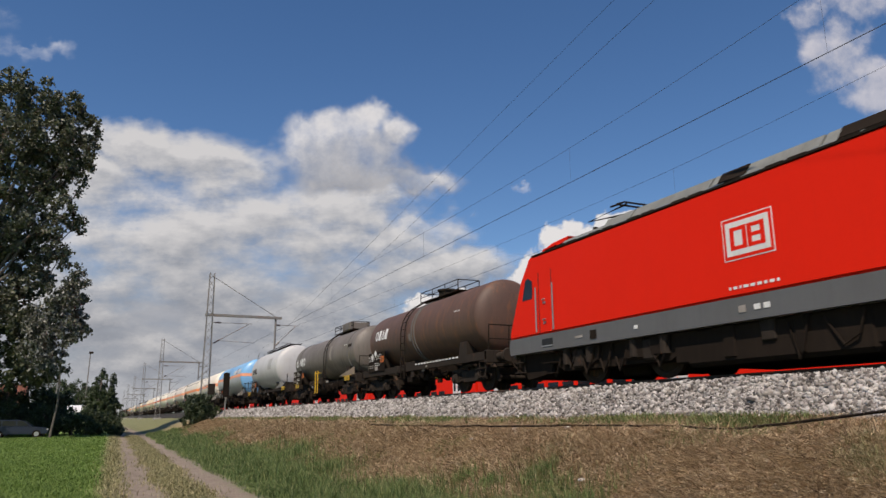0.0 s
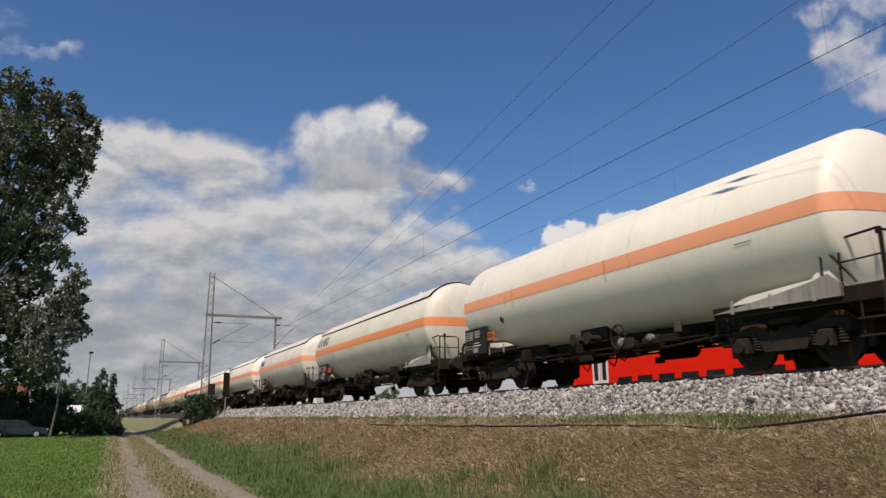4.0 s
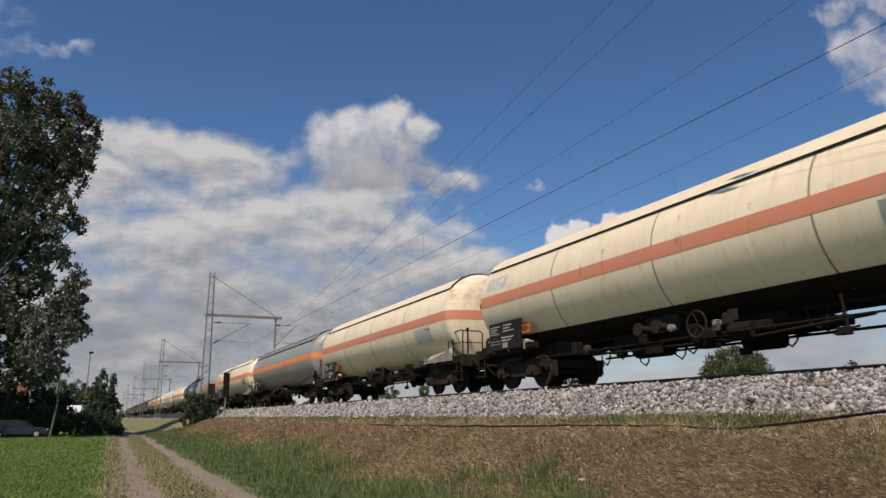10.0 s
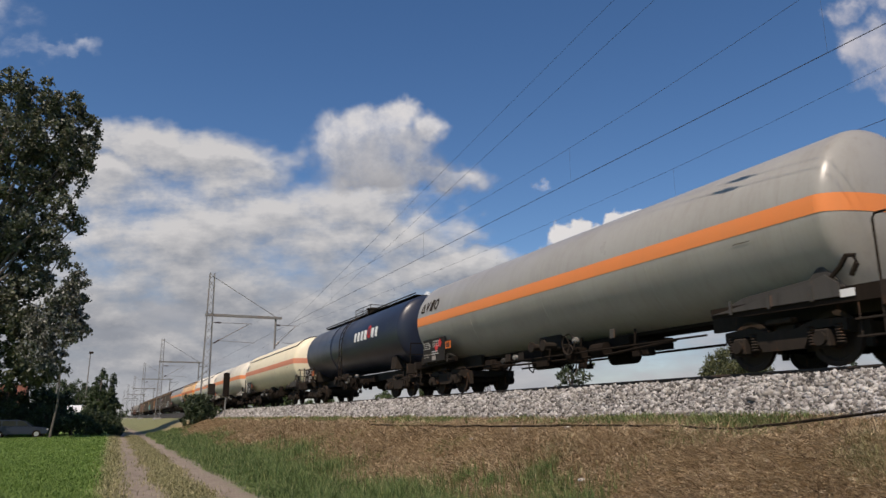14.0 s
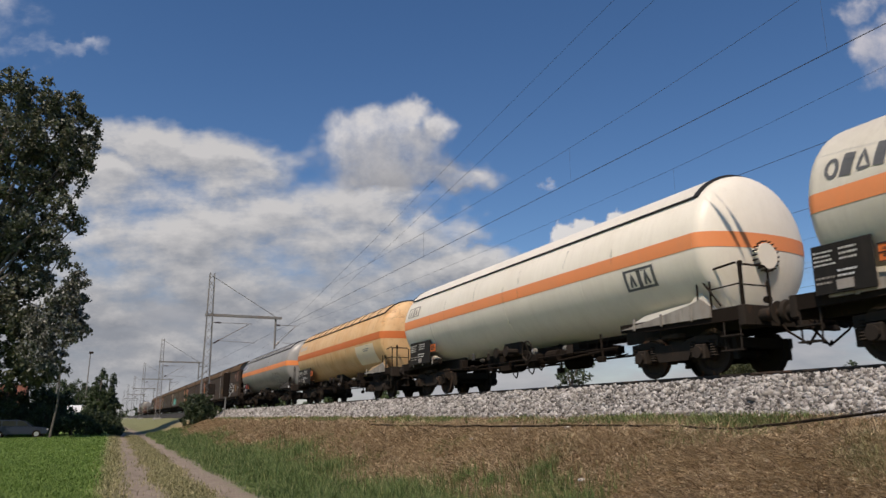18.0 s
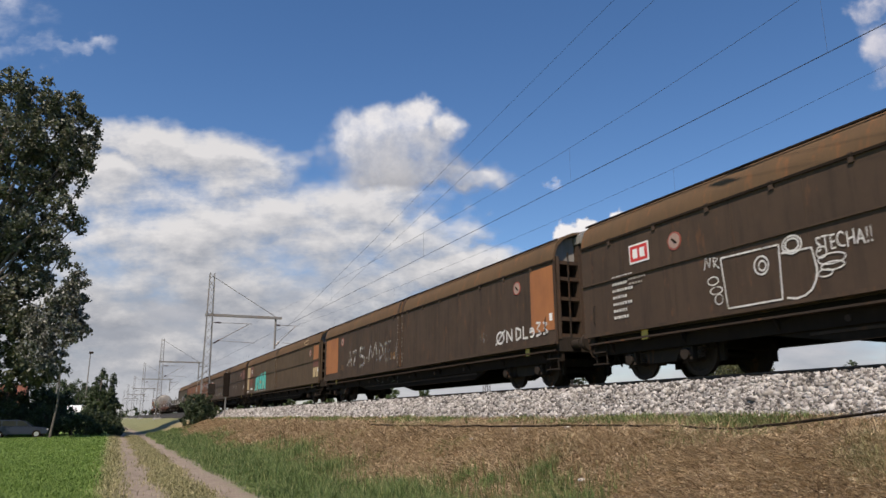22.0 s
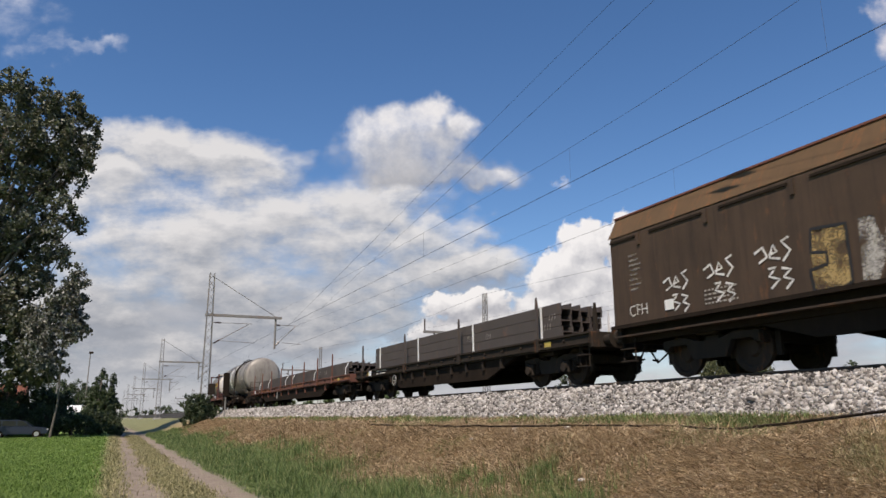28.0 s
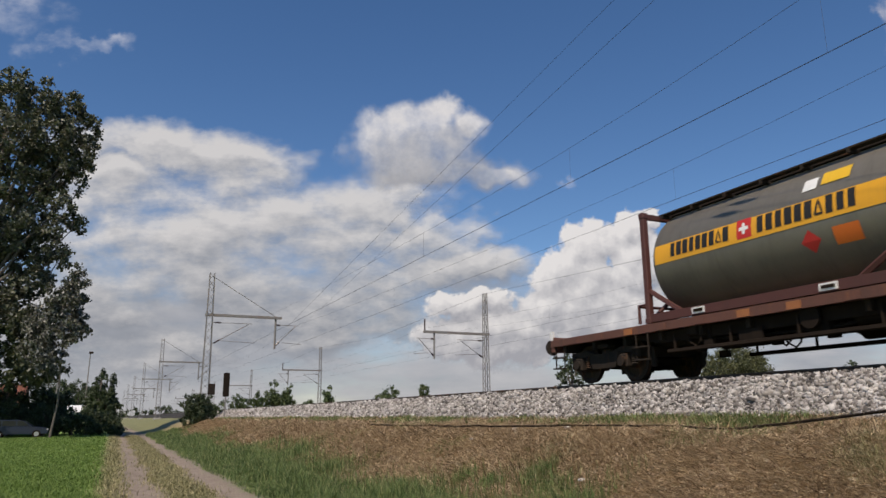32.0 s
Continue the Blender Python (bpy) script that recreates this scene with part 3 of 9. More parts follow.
def build_ballast(centre, y0, y1, name):
    bm = bmesh.new()
    top = RAIL - 0.17
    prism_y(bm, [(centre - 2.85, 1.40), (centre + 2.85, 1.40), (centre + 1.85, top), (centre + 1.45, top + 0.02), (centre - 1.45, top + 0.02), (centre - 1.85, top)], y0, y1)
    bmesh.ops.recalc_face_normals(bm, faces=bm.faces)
    return tagged(part(name, bm, BALLAST_SHADE, None), "bed of crushed stone under the rails, darkened for shade between stones", "ballast", kind="structure")


def build_stones():
    """Loose stones on the shoulder that faces the field."""
    n = 62000
    y = 3.0 * (75.0 / 3.0) ** RNG.random(n)
    s = RNG.random(n)
    edge, foot, top = TRACKS[0] - 1.85, TRACKS[0] - 2.9, RAIL - 0.17
    x = edge + (foot - edge) * s + RNG.normal(0, 0.03, n)
    z = np.where(x < edge, top + (1.40 - top) * np.clip((edge - x) / 1.0, 0, 1.06), top - 0.03) + RNG.uniform(-0.035, 0.045, n)
    m = 13000
    y = np.concatenate([y, 3.0 * (60.0 / 3.0) ** RNG.random(m)])
    x = np.concatenate([x, RNG.uniform(edge - 0.02, TRACKS[0] - 0.85, m)])
    z = np.concatenate([z, np.full(m, top - 0.02) + RNG.uniform(-0.02, 0.02, m)])
    n += m
    r = RNG.gamma(7.0, 0.0043, n) * (1 + 0.014 * y)
    base = np.array([(-0.7, -0.6, -0.5), (0.7, -0.6, -0.5), (0.7, 0.6, -0.5), (-0.7, 0.6, -0.5), (-0.7, -0.6, 0.5), (0.7, -0.6, 0.5), (0.7, 0.6, 0.5), (-0.7, 0.6, 0.5)], float)
    tri = np.array([(0, 2, 1), (0, 3, 2), (4, 5, 6), (4, 6, 7), (0, 1, 5), (0, 5, 4), (1, 2, 6), (1, 6, 5), (2, 3, 7), (2, 7, 6), (3, 0, 4), (3, 4, 7)])
    a = RNG.uniform(0, 2 * np.pi, n)
    b = RNG.uniform(-1.3, 1.3, n)
    ca, sa, cb, sb = np.cos(a), np.sin(a), np.cos(b), np.sin(b)
    p = base[None] * (r[:, None, None] * RNG.uniform(0.35, 1.35, (n, 8, 3)) * RNG.uniform(0.65, 1.45, (n, 1, 3)))
    q = np.stack([p[..., 0] * cb[:, None] + p[..., 2] * sb[:, None], p[..., 1], -p[..., 0] * sb[:, None] + p[..., 2] * cb[:, None]], -1)
    w = np.stack([q[..., 0] * ca[:, None] - q[..., 1] * sa[:, None], q[..., 0] * sa[:, None] + q[..., 1] * ca[:, None], q[..., 2]], -1)
    w += np.stack([x, y, z], 1)[:, None]
    f = (tri[None] + (np.arange(n) * 8)[:, None, None]).reshape(-1, 3)
    scatter("ballast_stones", w.reshape(-1, 3), f, STONE, "loose pale grey crushed stones on the ballast shoulder", "stones")


def build_track(centre, name, sleepers):
    track = tagged(new(name), "railway track of steel rails on concrete sleepers", "track", group="tracks", kind="structure")
    for s in (-1, 1):
        bm = bmesh.new()
        x = centre + s * 0.7535
        prism_y(bm, [(x - 0.075, RAIL - 0.172), (x + 0.075, RAIL - 0.172), (x + 0.075, RAIL - 0.16), (x + 0.012, RAIL - 0.14), (x + 0.012, RAIL - 0.05),
                     (x + 0.036, RAIL - 0.035), (x + 0.036, RAIL - 0.006), (x + 0.026, RAIL), (x - 0.026, RAIL), (x - 0.036, RAIL - 0.006), (x - 0.036, RAIL - 0.035),
                     (x - 0.012, RAIL - 0.05), (x - 0.012, RAIL - 0.14), (x - 0.075, RAIL - 0.16)], -1600, 900)
        bmesh.ops.recalc_face_normals(bm, faces=bm.faces)
        part("rail", bm, RAILSTEEL, track)
    bm = bmesh.new()
    box(bm, -1.3, 1.3, -0.13, 0.13, -0.18, 0.0, 0.02)
    me = mesh_of(bm, "sleeper", CONCRETE)
    for i in range(sleepers):
        put("sleeper", me, track, (centre, 2.0 + 0.6 * i, RAIL - 0.168))
    return track


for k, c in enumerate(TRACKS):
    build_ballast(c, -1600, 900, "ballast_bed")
    build_track(c, "track", 110 if k == 0 else 30)
build_stones()


# ---- overhead line ----
INSULATOR = paint("brown_insulator", (0.05, 0.025, 0.018), amount=0.3, rough=0.25)


def lattice_mast(name, x, y, base, height, w0, w1, label):
    """A tapered square lattice mast: four corner angles and zigzag bracing."""
    mast = tagged(new(name), label, "catenary mast", group="catenary masts")
    mast.location = (x, y, base)
    for sx in (-1, 1):
        for sy in (-1, 1):
            bm = bmesh.new()
            cyl(bm, (sx * w0 / 2, sy * w0 / 2, 0), (sx * w1 / 2, sy * w1 / 2, height), 0.045, 4)
            part("corner_angle", bm, MAST, mast)
    steps = int(height / 0.62)
    for face in range(4):
        bm = bmesh.new()
        for i in range(steps):
            za, zb = height * i / steps, height * (i + 1) / steps
            wa, wb = w0 + (w1 - w0) * i / steps, w0 + (w1 - w0) * (i + 1) / steps
            s = -1 if i % 2 else 1
            a, b = (s * wa / 2, -wa / 2, za), (-s * wb / 2, -wb / 2, zb)
            for _ in range(face):
                a, b = (-a[1], a[0], a[2]), (-b[1], b[0], b[2])
            cyl(bm, a, b, 0.022, 4, caps=False)
        part("lattice_bracing", bm, MAST, mast)
    bm = bmesh.new()
    box(bm, -w0 * 0.8, w0 * 0.8, -w0 * 0.8, w0 * 0.8, -0.5, 0.12, 0.03)
    part("concrete_footing", bm, CONCRETE, mast)
    return mast


def outrigger(mast, side, reach, z, post, near_track, far_track, stay):
    """A beam across two tracks, with a hanging post and a hinged bracket for each track. Lengths from the mast's foot."""
    bm = bmesh.new()
    for dy in (-0.16, 0.16):
        box(bm, min(-side * 0.4, side * reach), max(-side * 0.4, side * reach), dy - 0.05, dy + 0.05, z - 0.11, z + 0.11)
    part("outrigger_beam", bm, MAST, mast)
    px = side * (reach - (0.55 if stay else 1.15))
    bm = bmesh.new()
    cyl(bm, (px, 0, z + 0.1), (px, 0, z - post), 0.1, 8)
    part("hanging_post", bm, MAST, mast)
    if not stay:
        bm = bmesh.new()
        cyl(bm, (side * (reach - 0.1), 0, z), (side * (reach - 0.1), 0, z + 1.3), 0.08, 8)
        part("riser_insulator", bm, INSULATOR, mast)
    for foot, goal in ((side * 0.3, near_track), (px, far_track)):
        bm = bmesh.new()
        s = 1 if goal > foot else -1
        pipe(bm, [(foot, 0, z - post + 0.25), (goal - s * 0.3, 0, z - 0.75)], 0.035)
        pipe(bm, [(foot, 0, z - 0.7), (goal, 0, z - 0.68)], 0.028)
        part("bracket_arm", bm, MAST, mast)
        bm = bmesh.new()
        pipe(bm, [(foot + s * 0.7, 0, z - post + 0.62), (goal + s * 0.3, 0, z - post + 0.5)], 0.025)
        part("steady_arm", bm, MAST, mast)
        for a, b in ((Vector((foot, 0, z - post + 0.25)), Vector((goal - s * 0.3, 0, z - 0.75))), (Vector((foot, 0, z - 0.7)), Vector((goal, 0, z - 0.68)))):
            bm = bmesh.new()
            cyl(bm, a.lerp(b, 0.05), a.lerp(b, 0.21), 0.05, 8)
            for q in range(5):
                cyl(bm, a.lerp(b, 0.06 + 0.03 * q), a.lerp(b, 0.078 + 0.03 * q), 0.085, 8)
            part("insulator", bm, INSULATOR, mast)
    if stay:
        bm = bmesh.new()
        pipe(bm, [(0, 0, stay), (px, 0, z + 0.1)], 0.03)
        part("stay_rod", bm, MAST, mast)


def build_masts():
    for i, y in enumerate((70.6, 134.5, 197.0, 262.0, 330.0, 400.0)):
        m = lattice_mast("catenary_mast", 8.25, y, 1.45, 13.55, 0.75, 0.42, "tall grey lattice catenary mast with a beam over two tracks")
        outrigger(m, 1, 6.75, 9.55, 3.0, TRACKS[0] - 8.25, TRACKS[1] - 8.25, 13.3)
    for i, y in enumerate((67.6, 133.5, 205.0, 280.0, 355.0)):
        m = lattice_mast("catenary_mast", 36.0, y, 1.45, 12.9, 0.6, 0.34, "grey lattice catenary mast beside the far tracks")
        outrigger(m, -1, 7.1, 8.5, 2.75, TRACKS[3] - 36.0 - 0.3, TRACKS[2] - 36.0 - 0.6, 0)


build_masts()


def wire(name, pts, r, label):
    bm = bmesh.new()
    pipe(bm, pts, r, 5)
    return tagged(part(name, bm, WIRE, None), label, "overhead wire", group="overhead wires")


def hang(y, near):
    """Height of the carrying wire over the rails."""
    if near:
        if y < 20.5:
            return 7.1 + 0.0026 * (20.5 - y) ** 2
        if y < 70.6:
            return 7.1 + 0.00033 * (y - 20.5) ** 2
        t = ((y - 70.6) % 64.0) / 64.0
        return 7.0 + 0.9 * (2 * t - 1) ** 2
    t = ((y - 67.6) % 67.0) / 67.0
    return 6.9 + 1.0 * (2 * t - 1) ** 2


def build_wires():
    for k, c in enumerate(TRACKS):
        near = c < 20
        touch = (RAIL + 6.05, RAIL + 6.2, RAIL + 5.7, RAIL + 5.7)[k]
        more = 0.15 if k == 1 else 0.0
        wire("contact_wire", [(c, -10, touch), (c, 70.6, touch), (c + 0.25, 134.5, touch), (c - 0.25, 198.0, touch), (c, 400, touch)], 0.0075 if k else 0.009, "dark contact wire over the track")
        ys = [-10 + 4.0 * i for i in range(103)]
        wire("messenger_wire", [(c, y, RAIL + hang(y, near) + more) for y in ys], 0.005, "dark carrying wire above the contact wire")
        drops = (8.5, 17.2, 28.5, 43.0, 58.0, 80.0, 95.0, 110.0, 125.0) if k == 0 else (17.7, 30.0, 44.0, 58.0, 82.0, 98.0, 114.0)
        for y in drops:
            wire("dropper", [(c, y, RAIL + hang(y, near) + more), (c, y, touch)], 0.0025, "thin dropper between carrying wire and contact wire")
    # two wires that cross the near track on the slant, with a strain insulator in each
    for far, near in (((15.6, 70.6, 10.2), (8.69, 7.92, 10.12)), ((16.9, 70.6, 10.2), (9.11, 7.91, 9.74))):
        f, g = Vector(far), Vector(near)
        line = wire("feeder_wire", [f, f.lerp(g, 0.5), g, g + (g - f) * 0.6], 0.0045, "dark feeder wire slanting over the near track with an insulator")
        bm = bmesh.new()
        lathe_y(bm, [(-0.46, 0.0), (-0.44, 0.014), (-0.36, 0.02)] + [(-0.32 + 0.04 * k, (0.068 if k % 2 else 0.05) * (1 - 0.55 * abs(k - 8) / 8)) for k in range(17)] + [(0.36, 0.02), (0.44, 0.014), (0.46, 0.0)], 0.0, 16)
        bmesh.ops.recalc_face_normals(bm, faces=bm.faces)
        put("insulator", mesh_of(bm, "insulator", INSULATOR), line, g, -math.atan2(f.x - g.x, f.y - g.y), "brown ribbed strain insulator")
    wire("feeder_wire", [(36, 280, 14.3), (36, 207, 14.3), (36, 172, 13.0), (36, 135.9, 14.3), (36, 102, 13.0), (36, 68, 14.3), (36, 42, 13.0), (36, 20, 13.2), (36, 0, 14.3)], 0.012,
         "dark feeder wire from mast top to mast top")


build_wires()


# ---- clouds: far drifting backdrop sheets ----
FAR = 3800.0
UNIT = FAR / 1276.07


def cloud_material(name, puffs, size, torn, soft, dark, light, stretch=(1, 1, 1), thin=1.0, relief=1.6, light_way=(-12, 22, 0), base=0.4, rise=(0, 1, 0.0), warp=30.0):
    """Vapour that fades out at a torn edge; puffs of (x, y, half width, half height); rise: from a dark height to a light one, and how much."""
    m = bpy.data.materials.new(name)
    m.use_nodes = True
    n, l = m.node_tree.nodes, m.node_tree.links
    n.clear()
    co = n.new("ShaderNodeTexCoord").outputs["Object"]

    def vec(op, a, b):
        k = n.new("ShaderNodeVectorMath")
        k.operation = op
        for s, v in zip(k.inputs, (a, b)):
            if isinstance(v, bpy.types.NodeSocket):
                l.new(v, s)
            else:
                s.default_value = v
        return k.outputs[0]

    def body(shift):
        v = vec("ADD", co, shift)
        tex = n.new("ShaderNodeTexNoise")
        tex.inputs["Scale"].default_value, tex.inputs["Detail"].default_value = 1.6 / size, 4
        l.new(v, tex.inputs["Vector"])
        v2 = vec("ADD", v, vec("MULTIPLY", vec("SUBTRACT", tex.outputs["Color"], (0.5, 0.5, 0.5)), (warp * 4, warp * 4, 0)))
        best = None
        for x, y, a, b in puffs:
            mp = n.new("ShaderNodeMapping")
            mp.vector_type = "TEXTURE"
            mp.inputs["Location"].default_value, mp.inputs["Scale"].default_value = (x, y, 0), (a, b, 1)
            l.new(v2, mp.inputs[0])
            ln = n.new("ShaderNodeVectorMath")
            ln.operation = "LENGTH"
            l.new(mp.outputs[0], ln.inputs[0])
            d = calc(n, l, "SUBTRACT", 1.0, ln.outputs["Value"])
            best = d if best is None else calc(n, l, "SMOOTH_MAX", best, d, 0.3)
        ns = noise_at(n, l, v, 1.0 / size, 11, 0.6, stretch)
        return calc(n, l, "ADD", calc(n, l, "MINIMUM", best, 0.6), calc(n, l, "MULTIPLY", calc(n, l, "SUBTRACT", ns, 0.5), torn))
    d0, d1 = body((0, 0, 0)), body(light_way)
    mr = n.new("ShaderNodeMapRange")
    mr.interpolation_type = "SMOOTHSTEP"
    mr.inputs["From Min"].default_value, mr.inputs["From Max"].default_value = 0.0, soft
    l.new(d0, mr.inputs["Value"])
    alpha = calc(n, l, "MULTIPLY", mr.outputs[0], thin, clamp=True)
    sep = n.new("ShaderNodeSeparateXYZ")
    l.new(co, sep.inputs[0])
    up = n.new("ShaderNodeMapRange")
    up.inputs["From Min"].default_value, up.inputs["From Max"].default_value = rise[0], rise[1]
    up.inputs["To Min"].default_value, up.inputs["To Max"].default_value = -rise[2], rise[2]
    l.new(sep.outputs[1], up.inputs["Value"])
    lit = calc(n, l, "ADD", calc(n, l, "ADD", calc(n, l, "MULTIPLY", calc(n, l, "SUBTRACT", d0, d1), relief), base), up.outputs[0], clamp=True)
    em, tr, mx, out = n.new("ShaderNodeEmission"), n.new("ShaderNodeBsdfTransparent"), n.new("ShaderNodeMixShader"), n.new("ShaderNodeOutputMaterial")
    l.new(mixed(n, l, lit, dark, light), em.inputs[0])
    l.new(alpha, mx.inputs[0])
    l.new(tr.outputs[0], mx.inputs[1])
    l.new(em.outputs[0], mx.inputs[2])
    l.new(mx.outputs[0], out.inputs[0])
    return m


CLOUDS = []


def cloud(name, edges, depth, drift, label, material):
    """edges: left, bottom, right, top. drift: how far it goes in the whole clip, rightwards and upwards."""
    x0, y0, x1, y1 = edges
    ob = raw(name, [(x0, y0, 0), (x1, y0, 0), (x1, y1, 0), (x0, y1, 0)], [(0, 1, 2, 3)], material)
    ob.scale = (UNIT * depth,) * 3
    tagged(ob, label, "cloud", kind="structure")
    CLOUDS.append((ob, depth, drift))
    return ob


cloud("backdrop_haze", (-1250, -420, 1250, 260), 1.08, (10, 0), "pale grey haze and far cloud low over the horizon",
      cloud_material("haze", [(-500, -250, 900, 330), (-200, -330, 1500, 300), (700, -320, 1200, 260)], 200, 1.4, 0.6, (0.29, 0.325, 0.365), (0.53, 0.54, 0.54), (0.5, 1.6, 1), 0.95, 1.5, base=0.4, rise=(-40, -280, 0.22)))
cloud("backdrop_cloud_bank", (-1100, -300, 400, 330), 1.05, (42, 2), "broad grey-white cloud bank low over the horizon",
      cloud_material("cloud_bank", [(-560, 180, 240, 55), (-400, 150, 210, 50), (-600, 110, 220, 60), (-480, 120, 240, 50), (-380, 60, 330, 75), (-560, 20, 300, 70), (-330, -60, 420, 110), (-120, 0, 130, 50), (-60, -40, 150, 45), (-150, 80, 150, 55), (-40, 25, 140, 52), (40, -25, 120, 45),
                                    (-650, -90, 260, 90), (-700, 190, 120, 45), (-250, -130, 480, 70), (-620, -170, 330, 70), (-380, -20, 460, 130), (-480, 70, 330, 70)],
                     150, 2.05, 0.75, (0.28, 0.31, 0.34), (0.69, 0.695, 0.66), (0.75, 1.45, 1), 0.95, 1.4, base=0.47, rise=(-140, 60, 0.25)))
cloud("backdrop_cumulus", (-420, 20, 220, 330), 1.0, (128, 10), "large sunlit cumulus cloud with a grey base",
      cloud_material("cumulus", [(-190, 165, 112, 70), (-155, 212, 62, 46), (-126, 236, 34, 30), (-245, 178, 58, 46), (-240, 205, 52, 42), (-200, 215, 58, 46), (-190, 150, 130, 60), (-150, 170, 104, 64), (-180, 125, 130, 34), (-84, 214, 40, 34), (-40, 120, 95, 34), (-100, 135, 95, 38)],
                     75, 1.25, 0.8, (0.34, 0.36, 0.38), (0.79, 0.79, 0.75), thin=0.96, relief=0.75, light_way=(-26, 46, 0), base=0.36, rise=(105, 235, 0.34), warp=12))
cloud("backdrop_side_cloud", (480, 210, 1050, 560), 1.0, (158, 12), "soft white cloud high in the blue sky",
      cloud_material("side_cloud", [(700, 355, 90, 75), (740, 440, 95, 60), (770, 285, 75, 60), (640, 420, 60, 40)], 110, 2.4, 0.8, (0.38, 0.42, 0.50), (0.66, 0.66, 0.68), thin=0.88, relief=0.9, base=0.5))
cloud("backdrop_wisp", (-1150, 230, -520, 520), 1.0, (105, 14), "thin torn veil of cloud in the blue sky",
      cloud_material("wisp", [(-790, 345, 90, 36), (-720, 345, 70, 20), (-870, 395, 110, 55)], 90, 2.2, 1.2, (0.50, 0.56, 0.66), (0.74, 0.77, 0.80), (0.7, 1.4, 1), 0.62, 0.8))
cloud("backdrop_puff", (80, 60, 220, 160), 1.0, (80, 8), "tiny torn puff of cloud",
      cloud_material("puff", [(141, 108, 18, 15)], 26, 2.2, 1.0, (0.45, 0.52, 0.64), (0.70, 0.73, 0.78), thin=0.6, relief=0.8, warp=8))
cloud("backdrop_far_cumulus", (-200, -300, 520, 160), 1.02, (36, 4), "bright towering cumulus on the horizon",
      cloud_material("far_cumulus", [(225, 5, 62, 48), (300, 34, 42, 36), (332, 48, 20, 20), (200, -60, 95, 60), (320, -30, 95, 60), (250, -120, 170, 60), (-20, -105, 50, 26), (40, -92, 60, 24),
                                     (60, -160, 170, 60), (150, -110, 60, 40)],
                     55, 1.4, 0.22, (0.38, 0.395, 0.415), (0.82, 0.82, 0.775), thin=0.97, relief=1.2, light_way=(-10, 18, 0), base=0.55, rise=(-170, 60, 0.28), warp=9))


# ---- trees and shrubs ----
LEAF_DARK = island("poplar_leaves", [(0.12, (0.034, 0.041, 0.022)), (0.5, (0.08, 0.09, 0.047)), (0.74, (0.13, 0.137, 0.08)), (0.84, (0.22, 0.225, 0.19)), (0.96, (0.36, 0.36, 0.335))], 0.5, 0.25)
LEAF_PALE = island("pale_poplar_leaves", [(0.15, (0.03, 0.034, 0.02)), (0.45, (0.075, 0.08, 0.05)), (0.65, (0.14, 0.14, 0.115)), (0.8, (0.27, 0.27, 0.25)), (0.95, (0.38, 0.38, 0.36))], 0.5, 0.2)
LEAF_BUSH = island("bush_leaves", [(0.15, (0.025, 0.045, 0.014)), (0.5, (0.055, 0.09, 0.025)), (0.85, (0.12, 0.15, 0.05))], 0.6, 0.15)
# Darker copy of the bush leaves, with the hedge's shade put into the colour.
LEAF_SHADE = island("dark_shaded_leaves", [(0.15, (0.018, 0.03, 0.012)), (0.5, (0.035, 0.055, 0.02)), (0.85, (0.07, 0.09, 0.035))], 0.6, 0.1)
LEAF_OLIVE = island("olive_leaves", [(0.15, (0.035, 0.045, 0.016)), (0.5, (0.075, 0.085, 0.03)), (0.85, (0.14, 0.14, 0.055))], 0.6, 0.15)
BARK = earth("bark", [(0.3, (0.06, 0.05, 0.04)), (0.6, (0.15, 0.13, 0.11))], 6.0)


def leaf_mesh(name, lobes, count, size, material, fill=0.55, flat=1.0):
    """Clumps of diamond leaves within ellipsoid lobes (x, y, z, rx, ry, rz); denser clumps make gaps between."""
    lob = np.array(lobes, float)
    wgt = lob[:, 3] * lob[:, 5]
    n_cl = max(12, count // 36)
    pick = RNG.choice(len(lob), n_cl, p=wgt / wgt.sum())
    d = RNG.normal(size=(n_cl, 3))
    d /= np.linalg.norm(d, axis=1)[:, None]
    rad = RNG.random(n_cl) ** (1 / 3) * (1 - fill) + fill
    c = lob[pick, :3] + d * rad[:, None] * lob[pick, 3:]
    cl = RNG.integers(0, n_cl, count)
    spread_r = np.clip(lob[pick[cl], 3] * 0.18, size * 0.95, size * 1.9)
    p = c[cl] + RNG.normal(size=(count, 3)) * spread_r[:, None] * np.array([0.6, 0.6, 0.6 * flat])
    u = RNG.normal(size=(count, 3))
    u /= np.linalg.norm(u, axis=1)[:, None]
    w = np.cross(u, RNG.normal(size=(count, 3)))
    w /= np.linalg.norm(w, axis=1)[:, None]
    s = size * RNG.uniform(0.6, 1.3, count)[:, None]
    k = np.cross(u, w) * s * 0.12
    v = np.stack([p - u * s * 0.5, p + w * s * 0.36 + k, p + u * s * 0.5, p - w * s * 0.36 + k], 1)
    i = np.arange(count)[:, None] * 4
    f = np.concatenate([i + [0, 1, 2], i + [0, 2, 3]], 1).reshape(-1, 3)
    return scatter(name, v.reshape(-1, 3), f, material, "", "")


def limb(bm, a, b, r0, r1, bend=0.12):
    a, b = Vector(a), Vector(b)
    pts = [a]
    for k in range(1, 5):
        p = a.lerp(b, k / 4)
        if k < 4:
            p += Vector((RNG.normal(), RNG.normal(), 0)) * bend * (b - a).length * 0.3
        pts.append(p)
    for i in range(4):
        cyl(bm, pts[i], pts[i + 1], r0 + (r1 - r0) * i / 4, 7, r0 + (r1 - r0) * (i + 1) / 4, caps=False)


